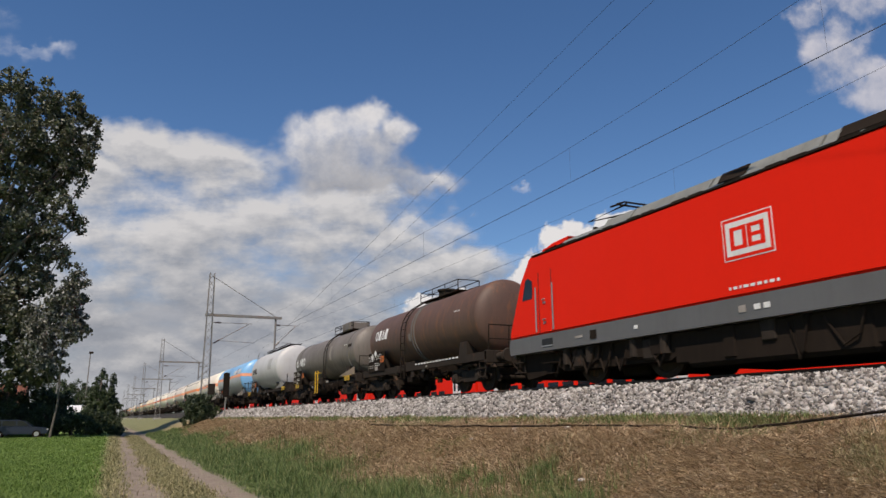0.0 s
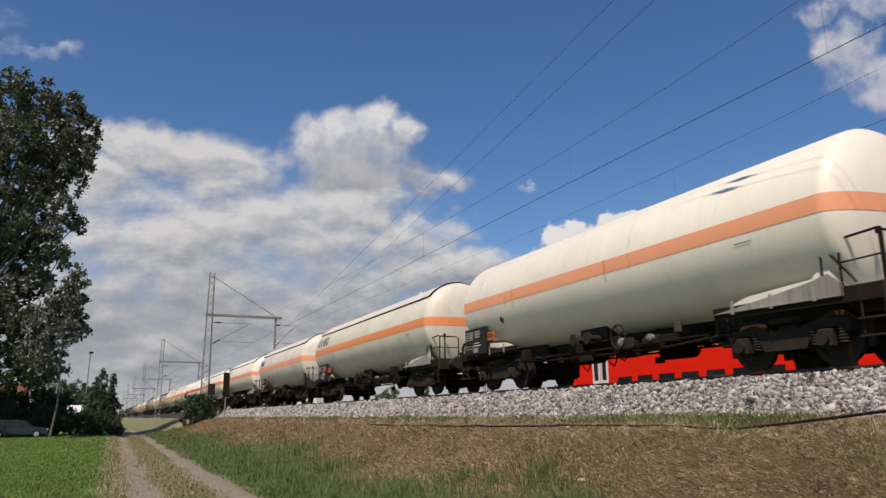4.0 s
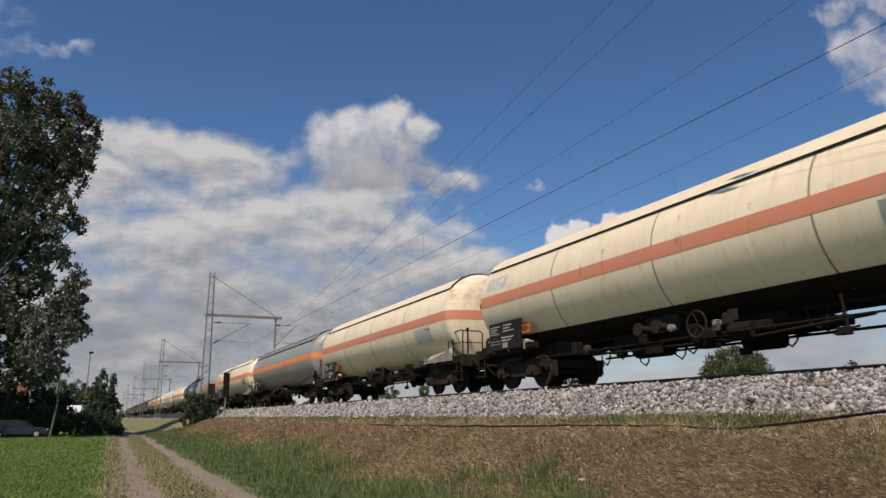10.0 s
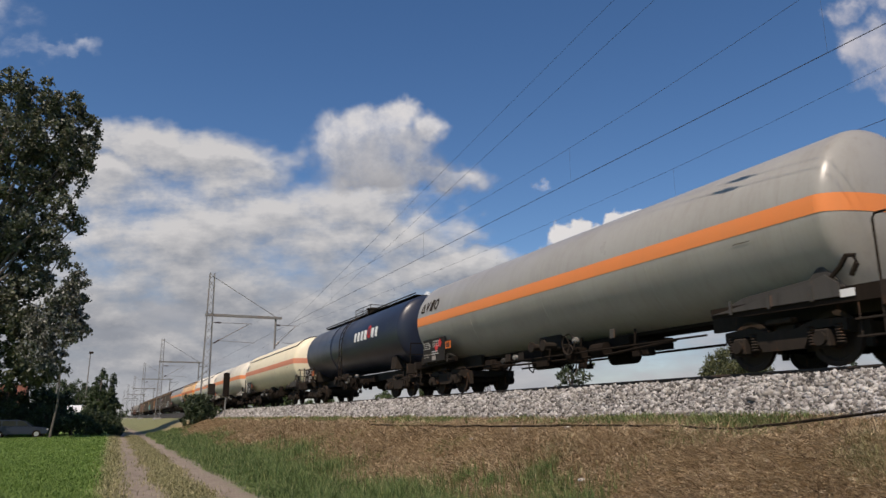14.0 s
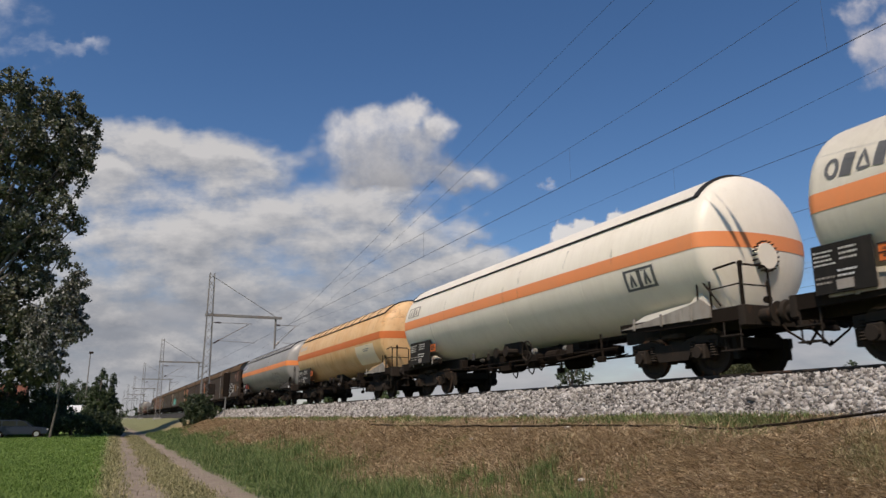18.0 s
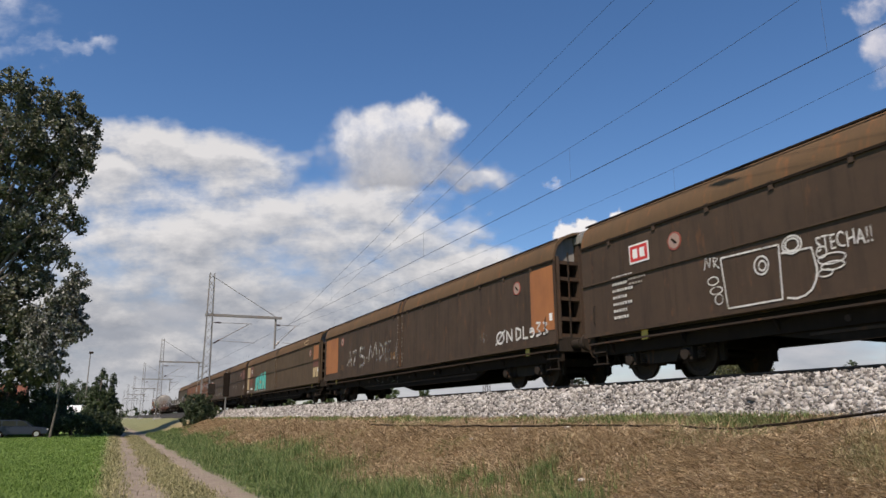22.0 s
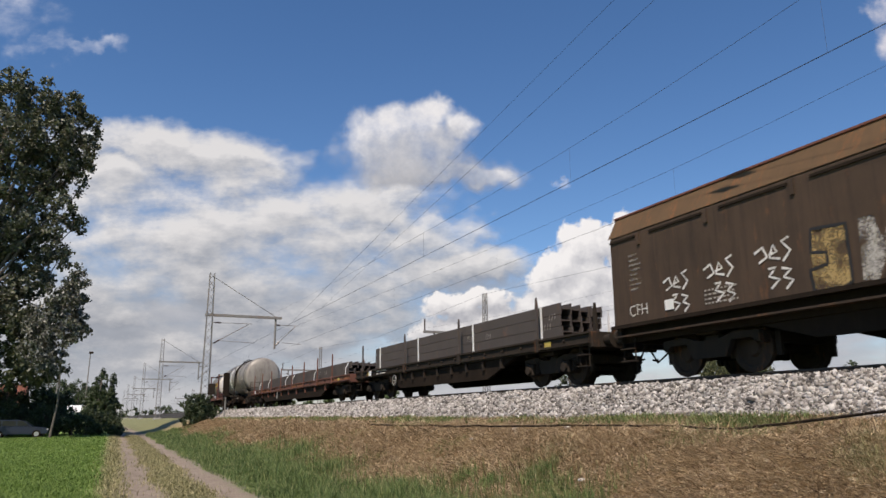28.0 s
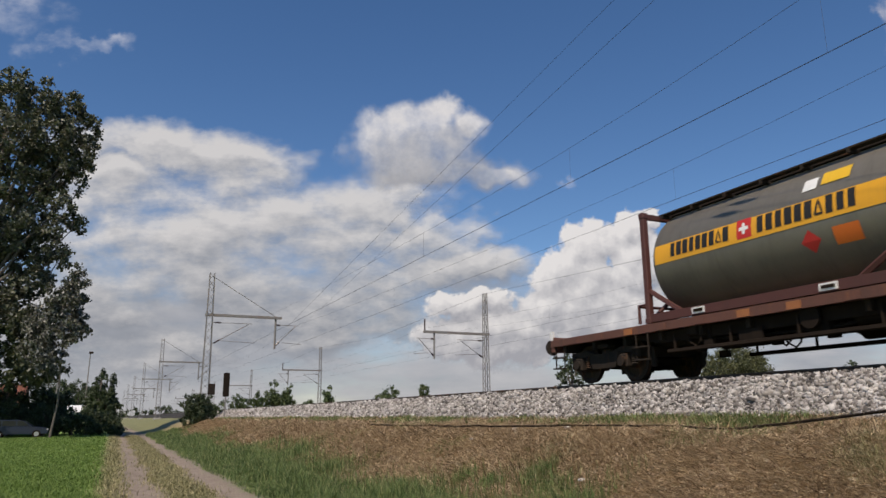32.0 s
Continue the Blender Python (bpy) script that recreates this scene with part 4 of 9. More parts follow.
def tree(name, base, trunk_top, lobes, count, size, material, label, category, r=0.4, fill=0.5, group=""):
    t = tagged(new(name), label, category, group=group)
    t.location = base
    bm = bmesh.new()
    limb(bm, (0, 0, -0.2), trunk_top, r, r * 0.25, 0.04)
    part("trunk", bm, BARK, t)
    top = Vector(trunk_top)
    big = top.z > 15
    bm = bmesh.new()
    for x, y, z, a, b, c in lobes[:30]:
        s = min(0.95, max(0.12, (z - 0.8 * math.hypot(x, y)) / top.z * 0.8))
        limb(bm, top * s, (x, y, z), r * 0.3, 0.03)
        if big:
            part("limb", bm, BARK, t)
            bm = bmesh.new()
    if big:
        bm.free()
    else:
        part("branchwork", bm, BARK, t)
    crown = leaf_mesh("crown", lobes, count, size, material, fill)
    crown.parent = t
    return t


POPLAR = ((-8.5, 31.0, 2.2), (-10.3, 30.9, 2.2), (-5.9, 30.1, 2.0), (-4.0, 28.6, 1.3), (-7.0, 27.1, 2.8), (-9.8, 26.6, 2.7), (-4.3, 25.8, 1.4), (-5.7, 23.9, 2.3),
          (-8.5, 22.5, 2.7), (-5.6, 20.7, 1.6), (-4.2, 19.7, 1.0), (-7.2, 18.4, 2.5), (-9.1, 18.2, 2.4), (-5.4, 16.5, 1.3), (-7.4, 14.3, 2.2), (-3.9, 12.7, 1.5),
          (-3.3, 13.5, 0.9), (-4.4, 10.4, 1.9), (-2.7, 10.0, 0.7), (-6.7, 9.8, 2.2), (-8.6, 11.2, 2.1), (-5.9, 6.4, 1.8), (-4.4, 6.4, 1.1), (-8.0, 6.6, 2.3))


def build_trees():
    lob = []
    for x, z, r in POPLAR:
        for k in range(2):
            lob.append((x * 1.035 + 11.6, (k - 0.5) * 3.0 + RNG.normal(0, 0.7), 1.6 + (z - 2.3) * 1.035, r * 0.88, r * 1.2, r * 0.88))
    for k in range(12):
        lob.append((RNG.uniform(-7, 0.5), RNG.normal(0, 2.5), RNG.uniform(5, 29), 2.4, 2.8, 2.2))
    for k in range(12):
        lob.append((RNG.uniform(-7, 1.5), RNG.normal(0, 2.5), RNG.uniform(3, 17), 2.5, 2.8, 2.3))
    tree("poplar_tree", (-11.3, 74.5, 0.0), (0.5, 0, 30.0), lob, 76000, 0.35, LEAF_DARK, "tall old poplar with dense dark leaves turned pale by wind", "tree", 0.7, 0.35)

    def bush(name, x, y, w, h, count, size, mat, label, base=0.0, n=9, group="", tall=False):
        lob = []
        for k in range(n):
            a = RNG.uniform(0, 2 * math.pi)
            q = RNG.uniform(0.1, 0.6)
            zz = RNG.uniform(0.25, 0.78) * h
            s = (0.42 if not tall else 0.42 * (1.15 - zz / h))
            lob.append((math.cos(a) * q * w / 2, math.sin(a) * q * w / 2, zz, w * s * 0.8, w * s * 0.8, h * 0.26))
        lob.append((0, 0, h * 0.8, w * (0.26 if not tall else 0.12), w * 0.2, h * 0.2))
        tree(name, (x, y, base), (0, 0, h * 0.8), lob, count, size, mat, label, "shrub" if h < 6 else "tree", 0.12 + 0.02 * h, 0.45, group)
    bush("dark_shrub", 7.2, 66.0, 2.6, 2.9, 10000, 0.16, LEAF_SHADE, "dark dense shrub at the foot of the mast", 0.75, 18)
    bush("shrub", 9.2, 72.5, 1.8, 1.7, 1500, 0.15, LEAF_BUSH, "small green shrub by the ballast", 1.2)
    dome_lobes = [(0, 0, 4.6, 3.9, 3.9, 4.0), (-1.4, 0, 4.0, 3.0, 3.0, 3.2), (1.6, 0.5, 4.0, 3.0, 3.0, 3.1), (0, -1, 3.0, 4.0, 3.5, 3.0), (0.6, 0, 6.0, 2.6, 2.6, 2.5)]
    tree("round_tree", (63.3, 60.0, 0.2), (0, 0, 6.0), dome_lobes, 42000, 0.22, LEAF_OLIVE, "round dense green tree beyond the tracks", "tree", 0.25, 0.7)
    bush("thin_shrub", 40.5, 58.7, 3.6, 8.0, 3500, 0.2, LEAF_SHADE, "tall thin shrub beyond the tracks", 0.2)
    bush("thin_shrub", 79.0, 58.0, 3.0, 8.0, 900, 0.3, LEAF_SHADE, "sparse bare-topped shrub beyond the tracks", 0.2)
    bush("thin_shrub", 75.0, 58.0, 3.5, 6.4, 900, 0.3, LEAF_SHADE, "sparse bare-topped shrub beyond the tracks", 0.2)
    bush("round_tree", 55.8, 150.0, 6.0, 7.6, 4500, 0.4, LEAF_BUSH, "round green bush behind the railway", 0.2)
    bush("round_tree", 64.0, 150.0, 2.8, 7.8, 2200, 0.4, LEAF_BUSH, "small upright green bush behind the railway", 0.2)
    for x, y, w, h in ((37.0, 200, 7, 8.0), (41.5, 200, 5, 11.5), (45.5, 200, 5, 10.5), (52.5, 185, 5, 9.5), (34, 215, 8, 7.5), (47.5, 220, 7, 7), (54, 215, 6, 6.5), (30, 230, 7, 6)):
        bush("distant_tree", x, y, w, h, 2600, 0.5, LEAF_BUSH, "green tree in the hedge beyond the tracks", 0.2, 8, "distant trees", tall=h > 9)
    # the group round the house beside the cart track
    young = [((x + 4.2) * 0.932, RNG.normal(0, 0.8), 1.6 + (z - 1.6) * 0.932, r, r, r * 1.15) for x, z, r in ((-3.4, 14.6, 0.7), (-3.6, 13.4, 1.0), (-2.9, 13.5, 0.6), (-4.3, 12.3, 1.3), (-3.0, 12.0, 0.75), (-4.9, 10.8, 1.4), (-3.3, 10.4, 1.0), (-2.9, 11.0, 0.5),
                                                                            (-5.5, 9.2, 1.4), (-3.9, 9.0, 1.2), (-6.2, 7.8, 1.2), (-4.6, 7.4, 1.0), (-5.4, 6.6, 1.0), (-6.6, 10.2, 1.2))]
    tree("young_poplar_tree", (-3.92, 69.0, 0.0), (0.3, 0, 12.2), young, 11000, 0.26, LEAF_PALE, "slender young poplar with pale leaves turned by wind", "tree", 0.1, 0.2)
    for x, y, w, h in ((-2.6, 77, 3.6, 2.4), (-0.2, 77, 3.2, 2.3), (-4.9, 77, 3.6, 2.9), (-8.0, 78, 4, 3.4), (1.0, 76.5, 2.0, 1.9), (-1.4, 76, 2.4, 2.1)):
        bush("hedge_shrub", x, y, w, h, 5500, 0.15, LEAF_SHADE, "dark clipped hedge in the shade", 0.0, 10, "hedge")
    for x, y, w, h in ((-0.7, 110, 3.2, 8.6), (0.9, 111, 2.6, 7.4), (-1.6, 112, 2.6, 6.0), (0.2, 109, 3.0, 5.6)):
        bush("conifer", x, y, w, h, 4200, 0.25, LEAF_SHADE, "dark upright conifer in a garden", 0.0, 12, "conifers", tall=True)
    for x, y, w, h in ((-4.0, 130, 6.0, 7.6), (-8.0, 131, 6.0, 8.6), (-6, 128, 5, 7.2)):
        bush("garden_tree", x, y, w, h, 4200, 0.3, LEAF_SHADE, "broad dark green garden tree", 0.0, 10)
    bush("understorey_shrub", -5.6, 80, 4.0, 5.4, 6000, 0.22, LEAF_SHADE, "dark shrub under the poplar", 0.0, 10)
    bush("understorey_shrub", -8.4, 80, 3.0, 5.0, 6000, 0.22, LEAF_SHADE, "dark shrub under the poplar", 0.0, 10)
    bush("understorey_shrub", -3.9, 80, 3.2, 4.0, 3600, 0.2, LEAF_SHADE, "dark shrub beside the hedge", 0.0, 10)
    # far tree line
    lob = []
    for k in range(150):
        x = -60 + k * 2.6 + RNG.normal(0, 1)
        h = RNG.uniform(4, 9)
        lob.append((x, 420 + RNG.normal(0, 10), h * 0.45, 3.2, 3, h * 0.5))
    far = leaf_mesh("far_woods", lob, 22000, 1.0, LEAF_SHADE, 0.4)
    tagged(far, "low dark line of distant woods", "woods", kind="stuff")
    lob = [(170 + k * 7.0 + RNG.normal(0, 2), 330 - k * 2.5, 2.0, 5, 4, RNG.uniform(2.0, 4.0)) for k in range(60)]
    tagged(leaf_mesh("far_hedge", lob, 9000, 1.0, LEAF_SHADE, 0.4), "low dark line of distant hedges", "hedge", kind="stuff")


build_trees()


# ---- rolling stock ----
GREYDIRT = paint("dirty_pale_grey_paint", (0.26, 0.25, 0.23), (0.07, 0.06, 0.05), 0.9, 0.6, streak=0.8)

BOARD = paint("grimy_board_paint", (0.018, 0.0165, 0.0145), (0.042, 0.035, 0.029), 0.8, 0.7, streak=0.8, gloss=0.15)
SKIRTPALE = paint("stained_pale_sheet", (0.34, 0.31, 0.265), (0.10, 0.083, 0.066), 1.0, 0.6, streak=1.0, rust=0.2)
SKIRTGREY = paint("sooty_pale_grey_paint", (0.06, 0.054, 0.047), (0.03, 0.025, 0.021), 0.95, 0.7, streak=0.9, rust=0.2)

MOVING = []
SHARED = {}


def vehicle(name, y, label, category, group, x=TRACKS[0], speed=SPEED):
    """An Empty at rail height; y: its place along the line at the start."""
    ob = tagged(new(name), label, category, group=group)
    ob.location = (x, y, RAIL)
    MOVING.append((ob, x, y, RAIL, speed))
    return ob


def shared(key, make):
    if key not in SHARED:
        SHARED[key] = make()
    return SHARED[key]


def wheel_mesh():
    bm = bmesh.new()
    prof = [(-0.07, 0.0), (-0.07, 0.16), (-0.025, 0.19), (-0.02, 0.36), (-0.075, 0.39), (-0.075, 0.455), (0.04, 0.462), (0.055, 0.487), (0.07, 0.487), (0.075, 0.46), (0.07, 0.39), (0.02, 0.36), (0.02, 0.19), (0.08, 0.15), (0.08, 0.0)]
    n = 28
    rings = [[bm.verts.new((x, r * math.cos(2 * math.pi * i / n), r * math.sin(2 * math.pi * i / n))) for i in range(n)] if r else [bm.verts.new((x, 0, 0))] for x, r in prof]
    for q, s in zip(rings, rings[1:]):
        for i in range(n):
            j = (i + 1) % n
            if len(q) == 1:
                bm.faces.new((q[0], s[i], s[j]))
            elif len(s) == 1:
                bm.faces.new((q[i], s[0], q[j]))
            else:
                bm.faces.new((q[i], s[i], s[j], q[j]))
    bmesh.ops.recalc_face_normals(bm, faces=bm.faces)
    return mesh_of(bm, "wheel", DARKBROWN, True)


def bogie_mesh(mat=GRIME):
    bm = bmesh.new()
    for s in (-1, 1):
        x0, x1 = (s * 1.06, s * 0.94) if s < 0 else (s * 0.94, s * 1.06)
        prism_x(bm, [(-1.32, 0.58), (-1.2, 0.58), (-1.1, 0.66), (-0.62, 0.66), (-0.45, 0.34), (0.45, 0.34), (0.62, 0.66), (1.1, 0.66), (1.2, 0.58), (1.32, 0.58),
                     (1.32, 0.78), (0.7, 0.82), (0.3, 0.7), (-0.3, 0.7), (-0.7, 0.82), (-1.32, 0.78)], x0, x1)
    box(bm, -0.95, 0.95, -0.2, 0.2, 0.45, 0.82, 0.03)
    for y in (-1.28, 1.28):
        box(bm, -1.0, 1.0, y - 0.06, y + 0.06, 0.55, 0.76)
    for s in (-1, 1):
        box(bm, s * 1.0 - 0.12, s * 1.0 + 0.12, -0.28, 0.28, 0.82, 0.92, 0.02)
        for y in (-0.9, 0.9):
            box(bm, s * 0.72 - 0.04, s * 0.72 + 0.04, y - 0.62, y - 0.5, 0.3, 0.75)
            box(bm, s * 0.72 - 0.04, s * 0.72 + 0.04, y + 0.5, y + 0.62, 0.3, 0.75)
    for y in (-0.9, 0.9):
        cyl(bm, (-0.75, y, 0.46), (0.75, y, 0.46), 0.08, 10)
    return mesh_of(bm, "bogie", mat)


def axle_box_mesh():
    bm = bmesh.new()
    box(bm, -0.13, 0.13, -0.14, 0.14, -0.15, 0.17, 0.03)
    cyl(bm, (-0.13, 0, 0.0), (-0.2, 0, 0.0), 0.12, 12)
    cyl(bm, (0.13, 0, 0.0), (0.2, 0, 0.0), 0.12, 12)
    return mesh_of(bm, "axle_box", GRIME)


def spring_mesh():
    """A coil spring, turned as one ribbed body."""
    bm = bmesh.new()
    rings = []
    for k in range(14):
        z, q = -0.14 + 0.026 * k, 0.088 if k % 2 else 0.06
        rings.append([bm.verts.new((q * math.cos(2 * math.pi * i / 10), q * math.sin(2 * math.pi * i / 10), z)) for i in range(10)])
    for p, q in zip(rings, rings[1:]):
        for i in range(10):
            j = (i + 1) % 10
            bm.faces.new((p[i], p[j], q[j], q[i]))
    return mesh_of(bm, "coil_spring", GRIME)


def bogie(wagon, y, key="bogie", mat=GRIME, r=1.0):
    b = put("bogie", shared(key, lambda: bogie_mesh(mat)), wagon, (0, y, 0))
    for s in (-1, 1):
        for dy in (-0.9, 0.9):
            put("wheel", shared("wheel", wheel_mesh), b, (s * 0.75, dy, 0.487), 0 if s > 0 else math.pi)
            put("axle_box", shared("axle_box", axle_box_mesh), b, (s * 1.05, dy, 0.46))
            [put("coil_spring", shared("spring", spring_mesh), b, (s * 1.04, dy + q, 0.5)) for q in (-0.27, 0.27)]
    return b


def buffer_mesh():
    bm = bmesh.new()
    cyl(bm, (0, 0, 0), (0, -0.32, 0), 0.125, 14)
    cyl(bm, (0, -0.32, 0), (0, -0.56, 0), 0.09, 14)
    cyl(bm, (0, -0.56, 0), (0, -0.62, 0), 0.225, 18, 0.2)
    return mesh_of(bm, "buffer", GRIME, True)


def coupling_mesh():
    bm = bmesh.new()
    pipe(bm, [(0, 0, 1.04), (0, -0.35, 1.02), (0, -0.5, 0.85), (0.03, -0.6, 0.75)], 0.045)
    pipe(bm, [(-0.4, 0, 0.98), (-0.42, -0.2, 0.75), (-0.3, -0.5, 0.5), (-0.2, -0.62, 0.55)], 0.025)
    pipe(bm, [(0.4, 0, 0.98), (0.42, -0.2, 0.72), (0.3, -0.5, 0.48), (0.2, -0.62, 0.55)], 0.025)
    return mesh_of(bm, "coupling", BLACK)


def ends(wagon, near, far, mat=GRIME, step=True):
    """Headstocks, buffers and couplings at both ends; near, far: the headstocks' places."""
    for y, turn in ((near, 0.0), (far, math.pi)):
        key = "headstock" + mat.name
        if key not in SHARED:
            bm = bmesh.new()
            box(bm, -1.32, 1.32, -0.02, 0.14, 0.86, 1.26, 0.015)
            for s in (-1, 1):
                box(bm, s * 0.875 - 0.2, s * 0.875 + 0.2, -0.05, -0.02, 0.88, 1.24)
            SHARED[key] = mesh_of(bm, "headstock", mat)
        put("headstock", SHARED[key], wagon, (0, y, 0), turn)
        for s in (-1, 1):
            put("buffer", shared("buffer", buffer_mesh), wagon, (s * 0.875, y - (0.05 if turn == 0 else -0.05), 1.06), turn)
        put("coupling", shared("coupling", coupling_mesh), wagon, (0, y, 0), turn)
        if step:
            put("corner_step", shared("corner_step", step_mesh), wagon, (-1.28, y + (0.35 if turn == 0 else -0.35), 0))


def step_mesh():
    bm = bmesh.new()
    for y in (-0.2, 0.2):
        pipe(bm, [(0, y, 1.0), (0, y, 0.42)], 0.018, 5)
    box(bm, -0.1, 0.05, -0.22, 0.22, 0.40, 0.43)
    box(bm, -0.1, 0.05, -0.22, 0.22, 0.68, 0.71)
    return mesh_of(bm, "corner_step", GRIME)


def end_hoop_mesh():
    """Bent railing round the end platform's corner, with a slanting hand hoop beside the barrel."""
    bm = bmesh.new()
    pipe(bm, [(-1.28, 0.95, 1.2), (-1.28, 0.95, 1.84), (-1.28, 0.9, 1.93), (-1.28, 0.82, 1.9), (-1.28, 0.35, 1.3)], 0.022, 6)
    pipe(bm, [(-1.26, 0.62, 1.24), (-1.26, 0.62, 1.98), (-1.26, 0.56, 2.06), (-1.26, -0.08, 2.1), (-1.26, -0.16, 2.04), (-1.26, -0.16, 1.24)], 0.022, 6)
    pipe(bm, [(-1.26, 0.62, 1.66), (-1.26, -0.16, 1.68)], 0.016, 5)
    pipe(bm, [(-1.26, -0.16, 2.06), (-0.6, -0.18, 2.06), (-0.52, -0.18, 2.0), (-0.52, -0.18, 1.24)], 0.022, 6)
    pipe(bm, [(-1.26, -0.16, 1.66), (-0.52, -0.18, 1.66)], 0.016, 5)
    return mesh_of(bm, "end_hoop", BLACK)


def narrow_hoop_mesh():
    """A narrow upright hand hoop beside the dome, with a bent hose at its foot."""
    bm = bmesh.new()
    pipe(bm, [(-1.12, 0.0, 1.24), (-1.12, 0.0, 2.3), (-1.12, -0.05, 2.38), (-1.12, -0.24, 2.38), (-1.12, -0.3, 2.3), (-1.12, -0.3, 1.24)], 0.022, 6)
    pipe(bm, [(-1.24, 1.1, 1.36), (-1.27, 0.75, 1.44), (-1.28, 0.55, 1.6), (-1.28, 0.42, 1.76), (-1.26, 0.3, 1.74), (-1.25, 0.28, 1.6), (-1.25, 0.4, 1.42)], 0.045, 7)
    return mesh_of(bm, "end_hoop", BLACK)


def stand_pipe_mesh():
    bm = bmesh.new()
    pipe(bm, [(0, 0, 1.24), (0, 0, 1.7), (0.15, 0.15, 1.85)], 0.045, 7)
    cyl(bm, (0, 0, 1.45), (-0.12, 0, 1.45), 0.07, 10)
    return mesh_of(bm, "stand_pipe", BLACK)


def end_railing_mesh():
    bm = bmesh.new()
    for x in (-1.1, -0.35, 0.4, 1.15):
        pipe(bm, [(x, 0, 1.2), (x, -0.05, 2.1)], 0.02, 5)
    pipe(bm, [(-1.1, -0.05, 2.1), (1.15, -0.05, 2.1)], 0.022, 5)
    pipe(bm, [(-1.1, -0.03, 1.65), (1.15, -0.03, 1.65)], 0.018, 5)
    return mesh_of(bm, "end_railing", BLACK)


def gear_mesh(length, seed=3):
    """Brake rigging, air tanks, hoses, levers and hangers under the middle of a wagon."""
    rng = random.Random(seed)
    bm = bmesh.new()
    e = length / 2
    pipe(bm, [(-0.95, -e, 0.80), (-0.95, -e * 0.4, 0.66), (-0.95, e * 0.5, 0.70), (-0.95, e, 0.80)], 0.03)
    pipe(bm, [(0.5, -e, 0.75), (0.5, e, 0.75)], 0.03)
    cyl(bm, (-0.5, 0.8, 0.75), (-0.5, 1.9, 0.75), 0.22, 14)
    cyl(bm, (0.3, -1.6, 0.72), (0.3, -0.7, 0.72), 0.2, 14)
    cyl(bm, (-0.9, -2.0, 0.82), (-0.9, -1.45, 0.82), 0.17, 12)
    box(bm, -1.1, -0.75, -1.0, -0.55, 0.55, 0.95, 0.03)
    box(bm, -1.2, -1.14, 0.3, 0.85, 0.55, 0.8)
    box(bm, -0.7, 0.7, -2.6, 2.6, 0.82, 1.1)
    for k in range(26):
        y = rng.uniform(-e * 0.9, e * 0.9)
        x = rng.uniform(-1.2, 0.6)
        z = rng.uniform(0.45, 0.78)
        kind = rng.randrange(4)
        if kind == 0:
            pipe(bm, [(x, y, 1.2), (x, y + rng.uniform(-0.1, 0.1), z)], 0.03, 5)
            box(bm, x - 0.06, x + 0.06, y - 0.12, y + 0.12, z - 0.08, z + 0.06, 0.015)
        elif kind == 1:
            l = rng.uniform(0.5, 1.8)
            pipe(bm, [(x, y - l / 2, z + 0.25), (x + 0.02, y, z + 0.18), (x, y + l / 2, z + 0.28)], rng.uniform(0.018, 0.035), 5)
        elif kind == 2:
            box(bm, x - 0.12, x + 0.12, y - rng.uniform(0.08, 0.22), y + rng.uniform(0.08, 0.22), z + 0.12, z + rng.uniform(0.28, 0.5), 0.02)
        else:
            pipe(bm, [(x, y, 1.1), (x - 0.05, y + 0.05, z + 0.1), (x, y + 0.22, z), (x, y + 0.42, z + 0.12), (x, y + 0.46, 1.1)], 0.022, 5)
    cyl(bm, (-1.18, -0.75, 0.85), (-1.23, -0.75, 0.85), 0.2, 20)
    return mesh_of(bm, "brake_gear", BLACK)


def small_fittings(wagon, seed, reach):
    """Pale valve covers, plates and hose ends that catch the light along the underframe."""
    rng = random.Random(seed * 7 + 1)
    for k in range(6):
        y, z = rng.uniform(-reach, reach), rng.uniform(0.82, 1.12)
        bm = bmesh.new()
        if k % 2:
            cyl(bm, (-1.2, y, z), (-1.3, y, z), rng.uniform(0.05, 0.1), 12)
            cyl(bm, (-1.3, y, z), (-1.34, y, z), 0.04, 8)
        else:
            a = rng.uniform(0.07, 0.16)
            box(bm, -1.3, -1.26, y - a, y + a, z - 0.12, z + 0.1, 0.012)
        part("valve_cover" if k % 2 else "card_holder", bm, (GRIME, GREYDIRT, SKIRTGREY, SKIRTGREY)[k % 4], wagon)


def valve_mesh():
    bm = bmesh.new()
    cyl(bm, (-0.6, -0.3, 1.0), (-1.28, -0.3, 1.0), 0.09, 10)
    cyl(bm, (-0.6, 0.3, 1.0), (-1.28, 0.3, 1.0), 0.09, 10)
    for y in (-0.3, 0.3):
        cyl(bm, (-1.28, y, 1.0), (-1.34, y, 1.0), 0.15, 12)
    box(bm, -0.9, -0.5, -0.55, 0.55, 0.9, 1.3, 0.03)
    return mesh_of(bm, "discharge_valve", GRIME)


def hand_wheel_mesh():
    bm = bmesh.new()
    n = 20
    pts = [(0, 0.27 * math.cos(2 * math.pi * k / n), 0.27 * math.sin(2 * math.pi * k / n)) for k in range(n + 1)]
    pipe(bm, pts, 0.022, 5)
    for k in range(5):
        a = 2 * math.pi * k / 5
        pipe(bm, [(0.04, 0, 0), (0, 0.26 * math.cos(a), 0.26 * math.sin(a))], 0.015, 4)
    return mesh_of(bm, "hand_wheel", GRIME)


